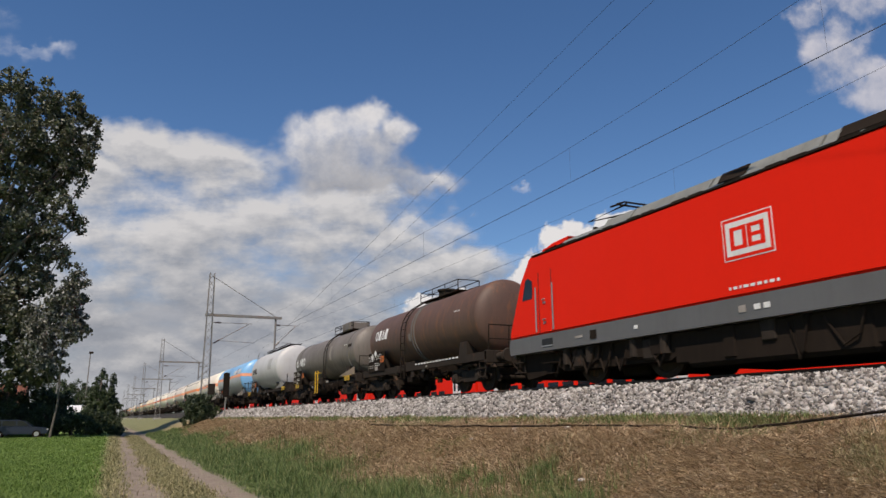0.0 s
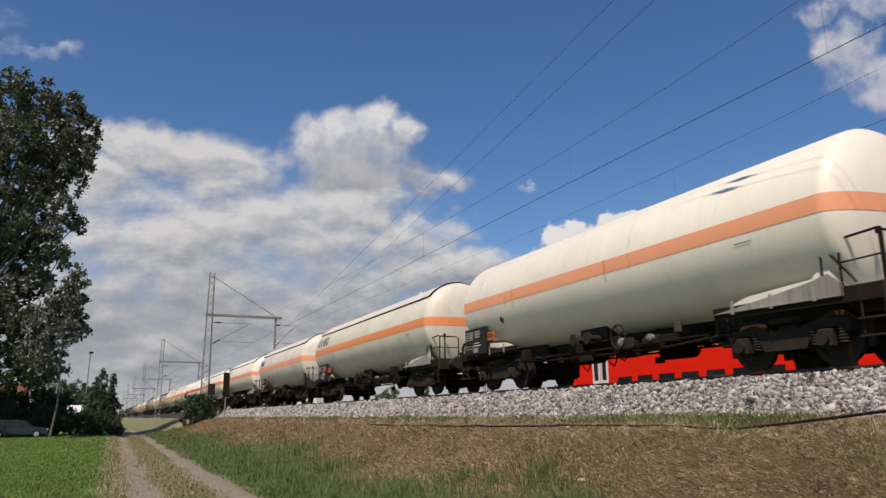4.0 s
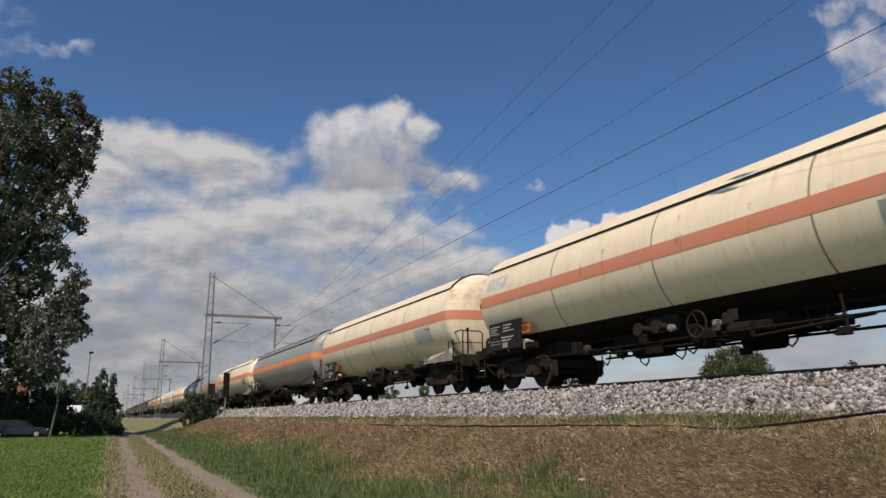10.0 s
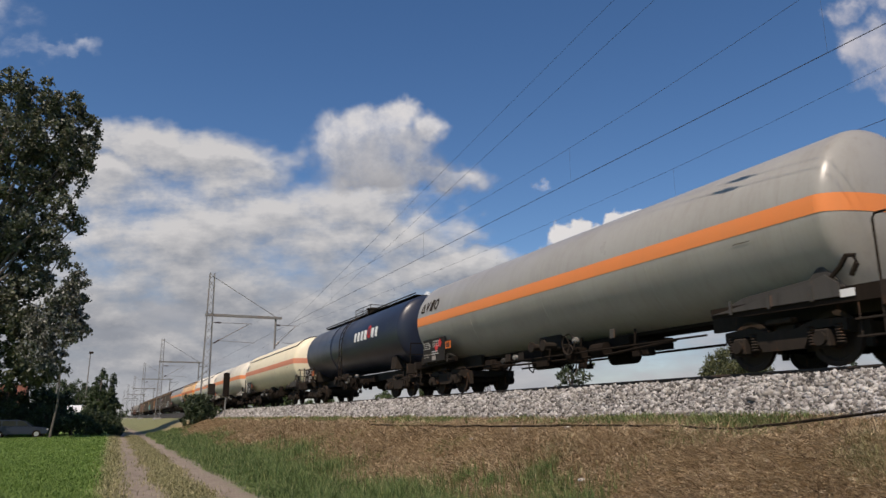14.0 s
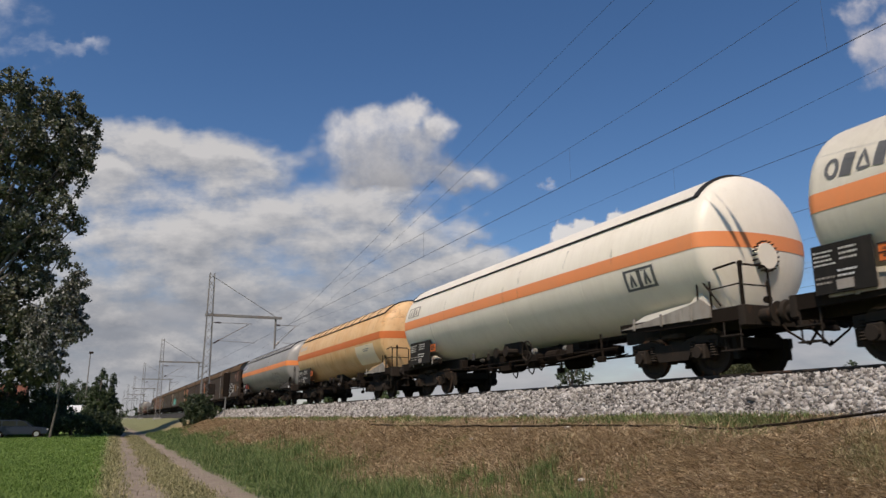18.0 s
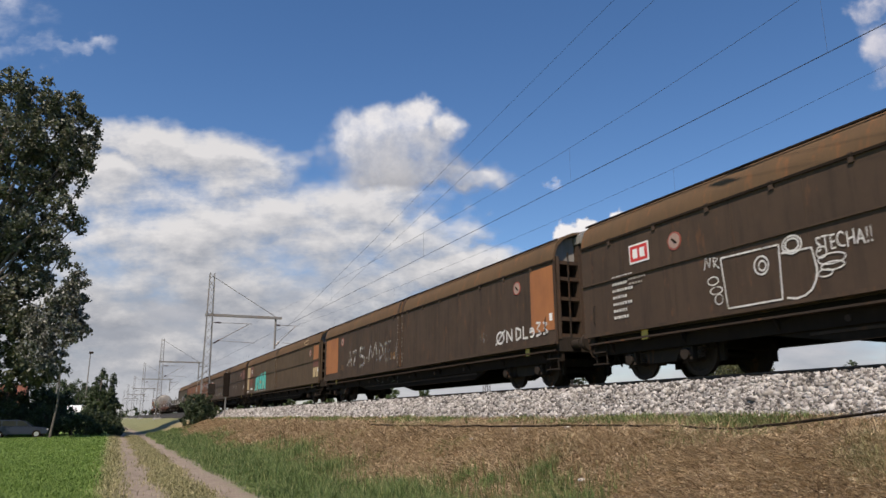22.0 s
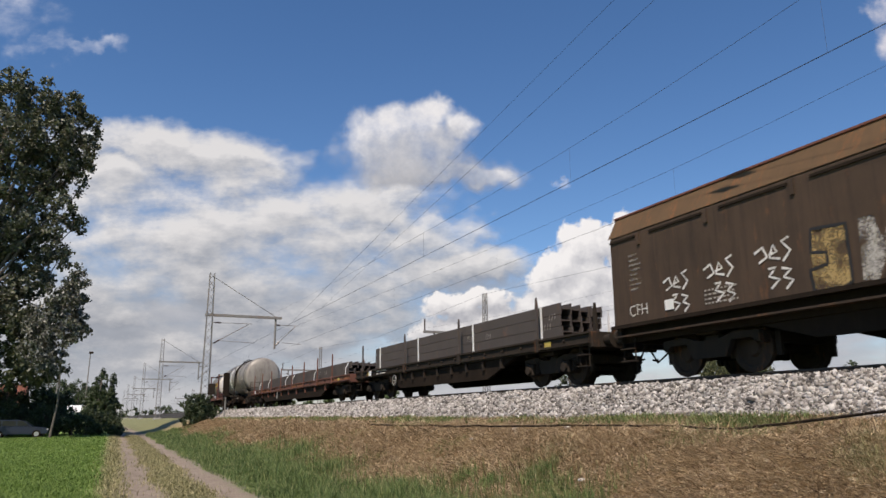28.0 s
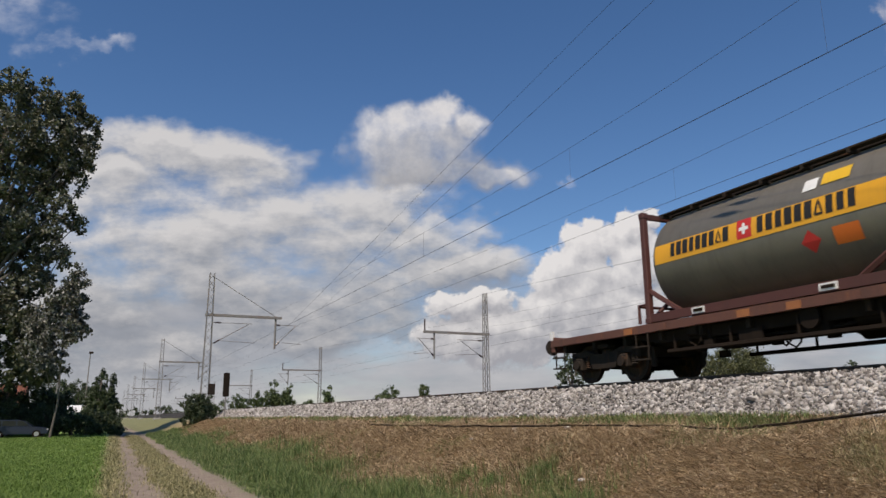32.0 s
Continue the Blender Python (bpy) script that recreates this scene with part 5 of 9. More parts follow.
def bars_mesh(w, h, rows, seed, mat):
    """Rows of short bars for small lettering, on a plane that faces -x; reading goes towards -y."""
    rng = random.Random(seed)
    bm = bmesh.new()
    for k in range(rows):
        z = h / 2 - (k + 0.5) * h / rows
        y = w / 2
        end = -w / 2 + rng.random() * w * 0.35
        while y > end:
            b = rng.uniform(0.04, 0.12) * min(1.0, w)
            box(bm, -0.004, 0.0, y - b, y, z - h / rows * 0.2, z + h / rows * 0.2)
            y -= b + 0.05 * min(1.0, w)
    return mesh_of(bm, "lettering", mat)


def lettering(wagon, x, y, z, w, h, rows, seed, mat=WHITE, label="unreadable small lettering"):
    return tagged(put("lettering", bars_mesh(w, h, rows, seed, mat), wagon, (x, y, z), 0.0, label), kind="stuff")


def plate(wagon, name, x, y, z, w, h, mat, label=""):
    bm = bmesh.new()
    box(bm, -0.012, 0.0, -w / 2, w / 2, -h / 2, h / 2)
    return part(name, bm, mat, wagon, label, at=(x, y, z))


def number_board(wagon, y, seed, mat=BLACK, w=1.0, red=False, x=-1.40, z0=1.14, z1=1.98, plate_y=None):
    """A board with small lettering, hazard diamonds and an orange plate beside it."""
    bm = bmesh.new()
    box(bm, x, x + 0.03, y - w / 2, y + w / 2, z0, z1, 0.008)
    b = part("number_board", bm, mat, wagon, "dark sheet-metal board with small white lettering")
    mid, tall = (z0 + z1) / 2, z1 - z0
    for dy, dz, ww, hh, rows, ink in ((0.28, 0.22, 0.36, 0.34, 4, SPRAY), (0.26, -0.22, 0.4, 0.2, 2, SMUDGE), (-0.14, 0.26, 0.34, 0.3, 3, SPRAY), (-0.1, -0.12, 0.36, 0.2, 2, WHITE)):
        tagged(put("lettering", bars_mesh(w * ww, tall * hh, rows, seed + int(dy * 50), ink), b, (x - 0.004, y + w * dy, mid + tall * dz), 0.0, "unreadable small lettering"), kind="stuff")
    plate(b, "card_holder", x - 0.003, y - w * 0.02, mid - tall * 0.34, 0.3, 0.16, SMUDGE, "pale card holder")
    at = y - w / 2 - 0.3 if plate_y is None else plate_y
    bm = bmesh.new()
    box(bm, x - 0.01, x + 0.01, at - 0.21, at + 0.21, 1.5, 1.8, 0.006)
    p = part("warning_plate", bm, ORANGE, b, "orange hazard plate with a black rim and bar")
    for dz in (-0.15, 0.0, 0.15):
        plate(p, "plate_line", x - 0.011, at, 1.65 + dz * 0.95, 0.42, 0.018, LINE)
    tagged(put("lettering", bars_mesh(0.26, 0.22, 2, seed + 3, LINE), p, (x - 0.014, at, 1.65), 0.0, "dark blocks on the plate"), kind="stuff")
    if red:
        for k in (0, 1):
            bm = bmesh.new()
            a = 0.17
            yy, zz = y - w * 0.3 + 0.3 * k, mid + tall * (0.1 if k else 0.26)
            bm.faces.new([bm.verts.new((x - 0.008, yy + dy, zz + dz)) for dy, dz in ((a, 0), (0, -a), (-a, 0), (0, a))])
            part("hazard_diamond", bm, REDPLATE, b, "red hazard diamond")
    return b


def barrel_marks(wagon, r, cz, y, z, w, h, count, mat, label, seed, kinds="", slant=0.18, odd=None):
    """A row of plain shapes bent round the barrel, in place of a name; each is a part. kinds: one sign a shape, b bar, o ring, v three-cornered, s short bar, k chevron; odd: another paint for the ring."""
    rng = random.Random(seed)
    step = w / count
    kinds = kinds or "".join(rng.choice("bbbs") for _ in range(count))

    def bent(a, b):
        return (-math.sqrt(max(0.01, (r + 0.009) ** 2 - (b - cz) ** 2)), a, b)
    for k, kind in enumerate(kinds):
        mid = y + w / 2 - (k + 0.5) * step
        low, high = z - h / 2, z + h / 2
        if kind == "o":
            line, thick = ringed(mid, z, step * 0.36, h * 0.4, 14), step * 0.24
        elif kind == "v":
            line, thick = [(mid + step * 0.36, low + h * 0.1), (mid, high - h * 0.08), (mid - step * 0.36, low + h * 0.1), (mid + step * 0.36, low + h * 0.1)], step * 0.2
        elif kind == "k":
            line, thick = [(mid + step * 0.3, high - h * 0.06), (mid, low + h * 0.12), (mid - step * 0.34, high - h * 0.06)], step * 0.24
        else:
            high = high if kind == "b" else low + h * 0.72
            line, thick = [(mid + slant * h / 2, low), (mid - slant * (high - low - h / 2), high)], step * rng.choice((0.66, 0.74, 0.8))
        part("painted_mark", ribbon(line, thick, bent), odd if odd and kind == "o" else mat, wagon, label)


def barrel_plate(wagon, name, r, cz, y, z, w, h, mat, label, side=-1, lift=0.005):
    bm = bmesh.new()
    a = math.degrees(math.asin(max(-0.98, min(0.98, (z - cz) / r))))
    d = math.degrees(h / r) / 2
    wrap(bm, r + lift, cz, y - w / 2, y + w / 2, a - d, a + d, side, 4)
    return part(name, bm, mat, wagon, label, True)


GAS_R, GAS_Z = 1.56, 2.69


def emblem_panel(wagon, y, z, w, h, ground, ink):
    """A dark-framed panel with two pale ovals and dark strokes in them, in place of an emblem."""
    r, cz = GAS_R, GAS_Z
    p = barrel_plate(wagon, "emblem_panel", r, cz, y, z, w, h, ink, "dark panel with two pale oval emblems")

    def bent(a, b):
        return (-math.sqrt((r + 0.012) ** 2 - (b - cz) ** 2), a, b)
    for k in (1, -1):
        part("emblem_oval", ribbon([(y + k * w * 0.23, z - h * 0.36), (y + k * w * 0.23, z + h * 0.36)], w * 0.34, bent), ground, p, "pale oval of the emblem")
        part("emblem_stroke", ribbon([(y + k * w * 0.3, z - h * 0.3), (y + k * w * 0.22, z + h * 0.25), (y + k * w * 0.16, z - h * 0.3)], w * 0.07, lambda a, b: (bent(a, b)[0] - 0.006, a, b)), ink, p, "dark stroke of the emblem")
    part("panel_rim", ribbon([(y + w / 2, z - h / 2), (y + w / 2, z + h / 2), (y - w / 2, z + h / 2), (y - w / 2, z - h / 2), (y + w / 2, z - h / 2)], 0.03, bent), ground, p, "pale rim of the panel")
    return p


def barrel_profile(near, far, r, depth):
    p = []
    for k in range(11):
        a = math.pi / 2 * k / 10
        p.append((near - depth * math.cos(a), r * math.sin(a)))
    for k in range(11):
        a = math.pi / 2 * (1 - k / 10)
        p.append((far + depth * math.cos(a), r * math.sin(a)))
    return p


def end_band(wagon, name, r, cz, y, depth, z0, z1, out, mat, label=""):
    """The stripe carried round a domed end; out: -1 for the near end, 1 for the far one."""
    bm = bmesh.new()
    rows = []
    n = 20
    q = r + 0.006
    for z in (z0 - cz, (z0 + z1) / 2 - cz, z1 - cz):
        half = math.sqrt(q * q - z * z)
        rows.append([bm.verts.new((half * math.sin(math.pi / 2 * k / n), y + out * (depth + 0.006) * math.sqrt(max(0.0, 1 - ((half * math.sin(math.pi / 2 * k / n)) ** 2 + z * z) / (q * q))), cz + z))
                     for k in range(-n, n + 1)])
    for a, b in zip(rows, rows[1:]):
        for k in range(2 * n):
            bm.faces.new((a[k], a[k + 1], b[k + 1], b[k]))
    bmesh.ops.recalc_face_normals(bm, faces=bm.faces)
    return part(name, bm, mat, wagon, label, True)


def gas_tank_wagon(near, far, paint_mat, label, stripe=STRIPE, shield="edge", shield_mat=None, seed=1, r=GAS_R, cz=GAS_Z, board=BOARD, plate_mat=None, lower=None,
                   band=(2.52, 2.84), red=False, skirt=None):
    """A pressure tank on two bogies; near, far: the shoulders of its barrel along the line at the start."""
    mid, half, dome = (near + far) / 2, (far - near) / 2, 0.55
    skirt = skirt or (SKIRTGREY if seed in (33, 39, 42, 44) else SKIRTPALE)
    w = vehicle("tank_wagon", mid, label, "tank wagon", "gas tank wagons")
    bm = bmesh.new()
    lathe_y(bm, barrel_profile(-half, half, r, dome), cz)
    bmesh.ops.recalc_face_normals(bm, faces=bm.faces)
    part("barrel", bm, paint_mat, w, "", True)
    if lower:
        bm = bmesh.new()
        for s in (-1, 1):
            wrap(bm, r + 0.004, cz, -half, half, -89, math.degrees(math.asin((band[0] - cz) / r)), s, 16)
        part("lower_shell", bm, lower, w, "grey lower half of the barrel", True)
    # black sheet over the barrel's underside, up to a straight edge
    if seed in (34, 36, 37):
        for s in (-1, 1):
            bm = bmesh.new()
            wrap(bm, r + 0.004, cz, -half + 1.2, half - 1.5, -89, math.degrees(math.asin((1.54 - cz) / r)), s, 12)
            part("bottom_coat", bm, BLACK, w, "black underside of the barrel with a straight upper edge", True)
    if stripe:
        a0, a1 = (math.degrees(math.asin((b - cz) / r)) for b in band)
        for s in (-1, 1):
            bm = bmesh.new()
            wrap(bm, r + 0.006, cz, -half, half, a0, a1, s, 4)
            part("stripe", bm, stripe, w, "orange band round the barrel", True)
        for y, out in ((-half, -1), (half, 1)):
            end_band(w, "end_stripe", r, cz, y, dome, band[0], band[1], out, stripe, "orange band round the barrel")
    if shield:
        a = 38.5
        for s in (-1, 1):
            bm = bmesh.new()
            wrap(bm, r + 0.055, cz, -half + 0.1, half - 0.1, a, 90, s, 10, 0.02)
            part("sun_shield", bm, shield_mat or paint_mat, w, "", True)
            bm = bmesh.new()
            wrap(bm, r + 0.06, cz, -half + 0.1, half - 0.1, a - 0.55, a + 0.25, s, 1, 0.05)
            part("shield_edge", bm, LINE, w, "dark lower edge of the sun shield")
            for y in (-half + 0.1, half - 0.1):
                bm = bmesh.new()
                thick = 0.05 if seed in (34, 46) else 0.02
                wrap(bm, r + 0.062, cz, y - thick, y + thick, a, 90, s, 10, 0.06)
                part("shield_end", bm, paint_mat if seed == 37 else LINE, w, "folded end of the sun shield")
            if shield == "ribs":
                y = -half + 1.2
                while y < half - 0.6:
                    bm = bmesh.new()
                    wrap(bm, r + 0.08, cz, y - 0.018, y + 0.018, a - 2.5, 90, s, 8, 0.04)
                    part("shield_rib", bm, LINE, w, "dark rib over the sun shield")
                    y += 1.25
    # weld seams
    for k in range(1, 4):
        y = -half + (2 * half) * k / 4
        bm = bmesh.new()
        for s in (-1, 1):
            wrap(bm, r + 0.004, cz, y - 0.02, y + 0.02, -80, 38, s, 14, 0.012)
        part("weld_seam", bm, SAND if seed in (37, 38) else paint_mat, w)
    # end frames
    for out in (-1, 1):
        e = out * (half + 0.93)
        bm = bmesh.new()
        ya, yb = sorted((e, out * (half - 3.4)))
        for x in (-0.62, 0.5):
            box(bm, x, x + 0.12, ya, yb, 0.88, 1.24)
        part("end_frame", bm, GRIME, w)
        for s in (-1, 1):
            bm = bmesh.new()
            prism_x(bm, [(e, 0.98), (e, 1.25), (out * (half - 2.75), 1.25), (out * (half - 2.75), 1.08), (out * (half - 1.9), 1.02)], s * 1.26 - 0.05, s * 1.26 + 0.05)
            part("end_sill", bm, BLACK, w)
            for y in (half - 0.4, half - 1.3, half - 2.2):
                bm = bmesh.new()
                box(bm, s * 1.36 - 0.012, s * 1.36 + 0.012, out * y - 0.03, out * y + 0.03, 1.08, 1.34)
                part("gusset", bm, skirt, w)
            bm = bmesh.new()
            pts = [(out * (half + 0.12), 1.10), (out * (half + 0.12), 1.32), (out * (half - 0.12), 1.50), (out * (half - 0.45), 1.42), (out * (half - 1.6), 1.26), (out * (half - 2.7), 1.13)]
            prism_x(bm, pts, s * 1.335 - 0.02, s * 1.335 + 0.02)
            part("side_skirt", bm, skirt if out < 0 or seed == 45 else GRIME, w)
        for s in (-1, 1):
            bm = bmesh.new()
            pts = [(out * (half + 0.15), 1.23), (out * (half - 0.3), 1.72), (out * (half - 0.55), 1.5), (out * (half - 2.0), 1.4), (out * (half - 2.6), 1.23)]
            prism_x(bm, pts, s * 1.16 - 0.02, s * 1.16 + 0.02)
            part("saddle", bm, skirt if skirt is SKIRTGREY else lower or paint_mat, w)
        if out < 0 and seed in (33, 37, 39, 41, 45, 46, 48):
            ring = bmesh.new()
            cyl(ring, (-0.15, -half - 0.3, 2.36), (-0.15, -half - 0.62, 2.36), 0.27, 24)
            cover = part("manhole_cover", ring, paint_mat, w, "bolted manhole cover in the domed end", True)
            for k in range(20):
                a = 2 * math.pi * k / 20
                bm = bmesh.new()
                cyl(bm, (-0.15 + 0.31 * math.cos(a), -half - 0.5, 2.36 + 0.31 * math.sin(a)), (-0.15 + 0.31 * math.cos(a), -half - 0.63, 2.36 + 0.31 * math.sin(a)), 0.018, 6)
                part("bolt", bm, GRIME, cover)
        bm = bmesh.new()
        yc, yd = sorted((e, out * (half - 0.1)))
        box(bm, -1.25, 1.25, yc, yd, 1.225, 1.255)
        part("end_platform", bm, GALV, w)
        bogie(w, out * (half - 1.35))
    ends(w, -half - 0.93, half + 0.93)
    narrow = seed in (39, 42, 45, 48)
    for y, turn in ((-half - 0.7, 0.0), (half + 0.7, math.pi)):
        if narrow:
            put("end_hoop", shared("narrow_hoop", narrow_hoop_mesh), w, (0, y, 0), turn)
        else:
            put("end_hoop", shared("end_hoop", end_hoop_mesh), w, (0, y, 0), turn)
    if narrow:
        plate(w, "end_label", -1.325, -half - 0.25, 1.14, 0.26, 0.13, WHITE, "small white label on the end sill")
    put("stand_pipe", shared("stand_pipe", stand_pipe_mesh), w, (-0.2, -half - 0.6, 0))
    if seed in (38, 44):
        bm = bmesh.new()
        box(bm, -0.4, -0.3, -half - 0.58, -half - 0.45, 2.9, 3.06, 0.01)
        part("tail_bracket", bm, BLACK, w, "small dark bracket on the domed end")
    if not narrow:
        bm = bmesh.new()
        pipe(bm, [(-0.95, -half - 0.62, 1.24), (-0.95, -half - 0.62, 2.1)], 0.028, 6)
        box(bm, -0.99, -0.91, -half - 0.66, -half - 0.56, 2.08, 2.2, 0.02)
        part("brake_stand", bm, BLACK, w)
    if seed in (37, 38, 47):
        for k in range(5):
            end_band(w, "rust_stain", r + 0.004, cz, -half, dome, 3.02 + 0.2 * k, 3.23 + 0.2 * k, -1, RUSTSTAIN, "rust stains running down the domed end")
    if seed in (31, 33, 37, 38, 41, 44, 45, 46, 48):
        rng = random.Random(seed + 400)
        for k in range(7):
            y, top = rng.uniform(-half + 0.6, half - 0.6), rng.uniform(2.7, 3.6)
            part("grime_run", ribbon([(y, top), (y + rng.uniform(-0.06, 0.06), top - rng.uniform(0.4, 1.2))], rng.uniform(0.03, 0.12), lambda a, b: (-math.sqrt((r + 0.011) ** 2 - (b - cz) ** 2), a, b)),
                 GRIMERUN, w, "dark run of dirt down the barrel")
    if seed in (33, 34, 38):
        for k in range(12):
            plate(w, "sill_mark", -1.357, half - 2.3 + 0.2 * k, 1.1, 0.1, 0.045, WHITE if k % 2 else YELLOWOLD, "short dash along the sill")
    if seed == 37:
        barrel_plate(w, "faded_label", r, cz, half - 0.9, 3.2, 1.2, 0.4, FADEDBLUE, "faded pale blue label")
    put("brake_gear", shared("gear9_%d" % (seed % 3), lambda: gear_mesh(9.0, seed)), w)
    small_fittings(w, seed, 3.2)
    put("discharge_valve", shared("valve", valve_mesh), w, (0, 0.6, 0.1))
    put("hand_wheel", shared("hand_wheel", hand_wheel_mesh), w, (-1.3, -0.9, 1.02))
    bm = bmesh.new()
    pipe(bm, [(-1.22, -half + 3.0, 0.78), (-1.22, half - 2.6, 0.78)], 0.022)
    part("grab_rail", bm, BLACK, w)
    bm = bmesh.new()
    prism_x(bm, [(-half + 1.9, 1.1), (half - 1.9, 1.1), (half - 2.3, 1.3), (-half + 2.3, 1.3)], -0.4, 0.4)
    part("centre_sill", bm, BLACK, w, "black centre sill under the barrel")
    spot, wide = {45: (half - 0.25, 1.1), 47: (half - 1.2, 2.9), 31: (half - 0.5, 1.5)}.get(seed, (half - 1.2, 1.9))
    number_board(w, spot, seed, board, wide, red=red, x=-1.44)
    if seed in (31, 33, 35, 39):
        bm = bmesh.new()
        at, zz, a = spot - wide / 2 - 1.0, 2.05, 0.13
        bm.faces.new([bm.verts.new((-math.sqrt((r + 0.008) ** 2 - (zz + dz - cz) ** 2), at + dy, zz + dz)) for dy, dz in ((a, 0), (0, -a), (-a, 0), (0, a))])
        part("hazard_diamond", bm, REDPLATE if seed % 4 == 1 else BROWNRED, w, "weathered hazard diamond on the barrel")
    if plate_mat:
        barrel_plate(w, "data_panel", r, cz, -half + 2.1, 2.15, 1.5, 0.6, plate_mat, "painted data panel")
    lettering(w, -r * 0.985, -half + 1.6, 2.36, 0.45, 0.05, 1, seed + 5, GRIME)
    return w, half


def platform_mesh(length):
    """A railed catwalk on top of a tank."""
    bm = bmesh.new()
    box(bm, -0.45, 0.45, -length / 2, length / 2, 0.0, 0.04)
    for y in np.linspace(-length / 2, length / 2, max(3, int(length / 0.8))):
        for x in (-0.45, 0.45):
            pipe(bm, [(x, y, 0.0), (x, y, 0.42)], 0.018, 5)
    for x in (-0.45, 0.45):
        for z in (0.22, 0.42):
            pipe(bm, [(x, -length / 2, z), (x, length / 2, z)], 0.018, 5)
    for y in (-length / 2, length / 2):
        pipe(bm, [(-0.45, y, 0.42), (0.45, y, 0.42)], 0.018, 5)
    return mesh_of(bm, "top_platform", BLACK)


def ladder_mesh(z0, z1, lean, r=0.0, cz=0.0):
    """Two rails and rungs; with a barrel's r and cz it climbs round the barrel."""
    bm = bmesh.new()
    n = int((z1 - z0) / 0.28)

    def at(t):
        z = z0 + (z1 - z0) * t
        if r:
            q = min(max(0.0, z - cz), (r + 0.1) * 0.97)
            return (r + 0.1 - math.sqrt((r + 0.1) ** 2 - q * q), z)
        return (lean * (0.4 * t if t < 0.5 else 0.2 + 0.8 * (t - 0.5) * 2), z)
    for y in (-0.22, 0.22):
        pipe(bm, [(at(k / 12)[0], y, at(k / 12)[1]) for k in range(13)], 0.024, 5)
    for k in range(n + 1):
        x, z = at(k / n)
        pipe(bm, [(x, -0.22, z), (x, 0.22, z)], 0.016, 4)
    return mesh_of(bm, "ladder", BLACK)


def oil_tank_wagon(near, far, paint_mat, label, r=1.25, cz=2.52, seed=20, platform=3.0, yellow=False, rings=(), ring_mat=None, ends_at=(0.95, 0.95), frame_mat=GRIME, walkway=False, sill=True,
                   dome_box=True, board=BLACK, red=False, ladder_at=0.2, walk_from=None, diamonds=False, platform_at=0.0, board_at=None, walk_to=None):
    """A tank on a full underframe with a catwalk and ladder."""
    mid, half, dome = (near + far) / 2, (far - near) / 2, 0.45
    w = vehicle("tank_wagon", mid, label, "tank wagon", "oil tank wagons")
    bm = bmesh.new()
    lathe_y(bm, barrel_profile(-half, half, r, dome), cz)
    bmesh.ops.recalc_face_normals(bm, faces=bm.faces)
    part("barrel", bm, paint_mat, w, "", True)
    for y, width in rings:
        bm = bmesh.new()
        for s in (-1, 1):
            wrap(bm, r + 0.03, cz, y - width / 2, y + width / 2, -85, 90, s, 22, 0.03)
        part("ring", bm, ring_mat or paint_mat, w, "", True)
    n0, f0 = -half - ends_at[0], half + ends_at[1]
    bm = bmesh.new()
    for x in (-1.32, 1.2):
        box(bm, x, x + 0.12, n0, f0, 0.96, 1.22)
    for x in (-0.5, 0.38):
        box(bm, x, x + 0.12, n0, f0, 0.8, 1.2)
    for y in np.linspace(n0 + 1.0, f0 - 1.0, 7):
        box(bm, -1.25, 1.25, y - 0.06, y + 0.06, 0.95, 1.18)
    if sill:
        part("underframe", bm, frame_mat, w)
    else:
        bm.free()
        bm = bmesh.new()
        box(bm, -0.5, 0.5, n0, f0, 0.85, 1.2)
        part("underframe", bm, frame_mat, w)
    for y in (-half + 1.2, half - 1.2):
        bm = bmesh.new()
        prism_y(bm, [(-1.1, 1.18), (1.1, 1.18), (1.06, 1.72), (0.7, 1.5), (0, 1.35), (-0.7, 1.5), (-1.06, 1.72)], y - 0.3, y + 0.3)
        bmesh.ops.recalc_face_normals(bm, faces=bm.faces)
        part("saddle", bm, frame_mat, w)
    ends(w, n0, f0, frame_mat)
    for y in (n0 + 1.75, f0 - 1.75):
        bogie(w, y)
    if platform:
        put("top_platform", shared("platform%.1f" % platform, lambda: platform_mesh(platform)), w, (0, platform_at, cz + r + 0.05))
        put("ladder", shared("ladder%.2f" % (cz + r), lambda: ladder_mesh(0.7, cz + r, 0.0, r, cz)), w, (-r - 0.1, ladder_at, 0))
        put("ladder", shared("ladder%.2f" % (cz + r), lambda: ladder_mesh(0.7, cz + r, 0.0, r, cz)), w, (r + 0.1, ladder_at, 0), math.pi)
    if dome_box:
        bm = bmesh.new()
        cyl(bm, (0, -0.5, cz + r - 0.1), (0, -0.5, cz + r + 0.32), 0.36, 18)
        cyl(bm, (0, -0.5, cz + r + 0.32), (0, -0.5, cz + r + 0.38), 0.42, 18)
        part("manhole", bm, GRIME, w, "", True)
    if walkway:
        bm = bmesh.new()
        top = half - 0.4 if walk_from is None else walk_from
        low = -half + 0.4 if walk_to is None else walk_to
        box(bm, -0.4, 0.4, low, top, cz + r + 0.06, cz + r + 0.1)
        for x in (-0.42, 0.42):
            pipe(bm, [(x, low, cz + r + 0.16), (x, top, cz + r + 0.16)], 0.03, 5)
        part("top_walkway", bm, BLACK, w)
    if yellow is True:
        for y in (-0.05, 0.45):
            bm = bmesh.new()
            pipe(bm, [(-1.36, y, 0.5), (-1.36, y, 1.75)], 0.03)
            part("yellow_rail", bm, YELLOW, w, "yellow painted ladder rail")
        bm = bmesh.new()
        pipe(bm, [(-1.36, -0.6, 1.6), (-1.36, 0.6, 1.6)], 0.03)
        part("yellow_rail", bm, YELLOW, w, "yellow painted ladder rail")
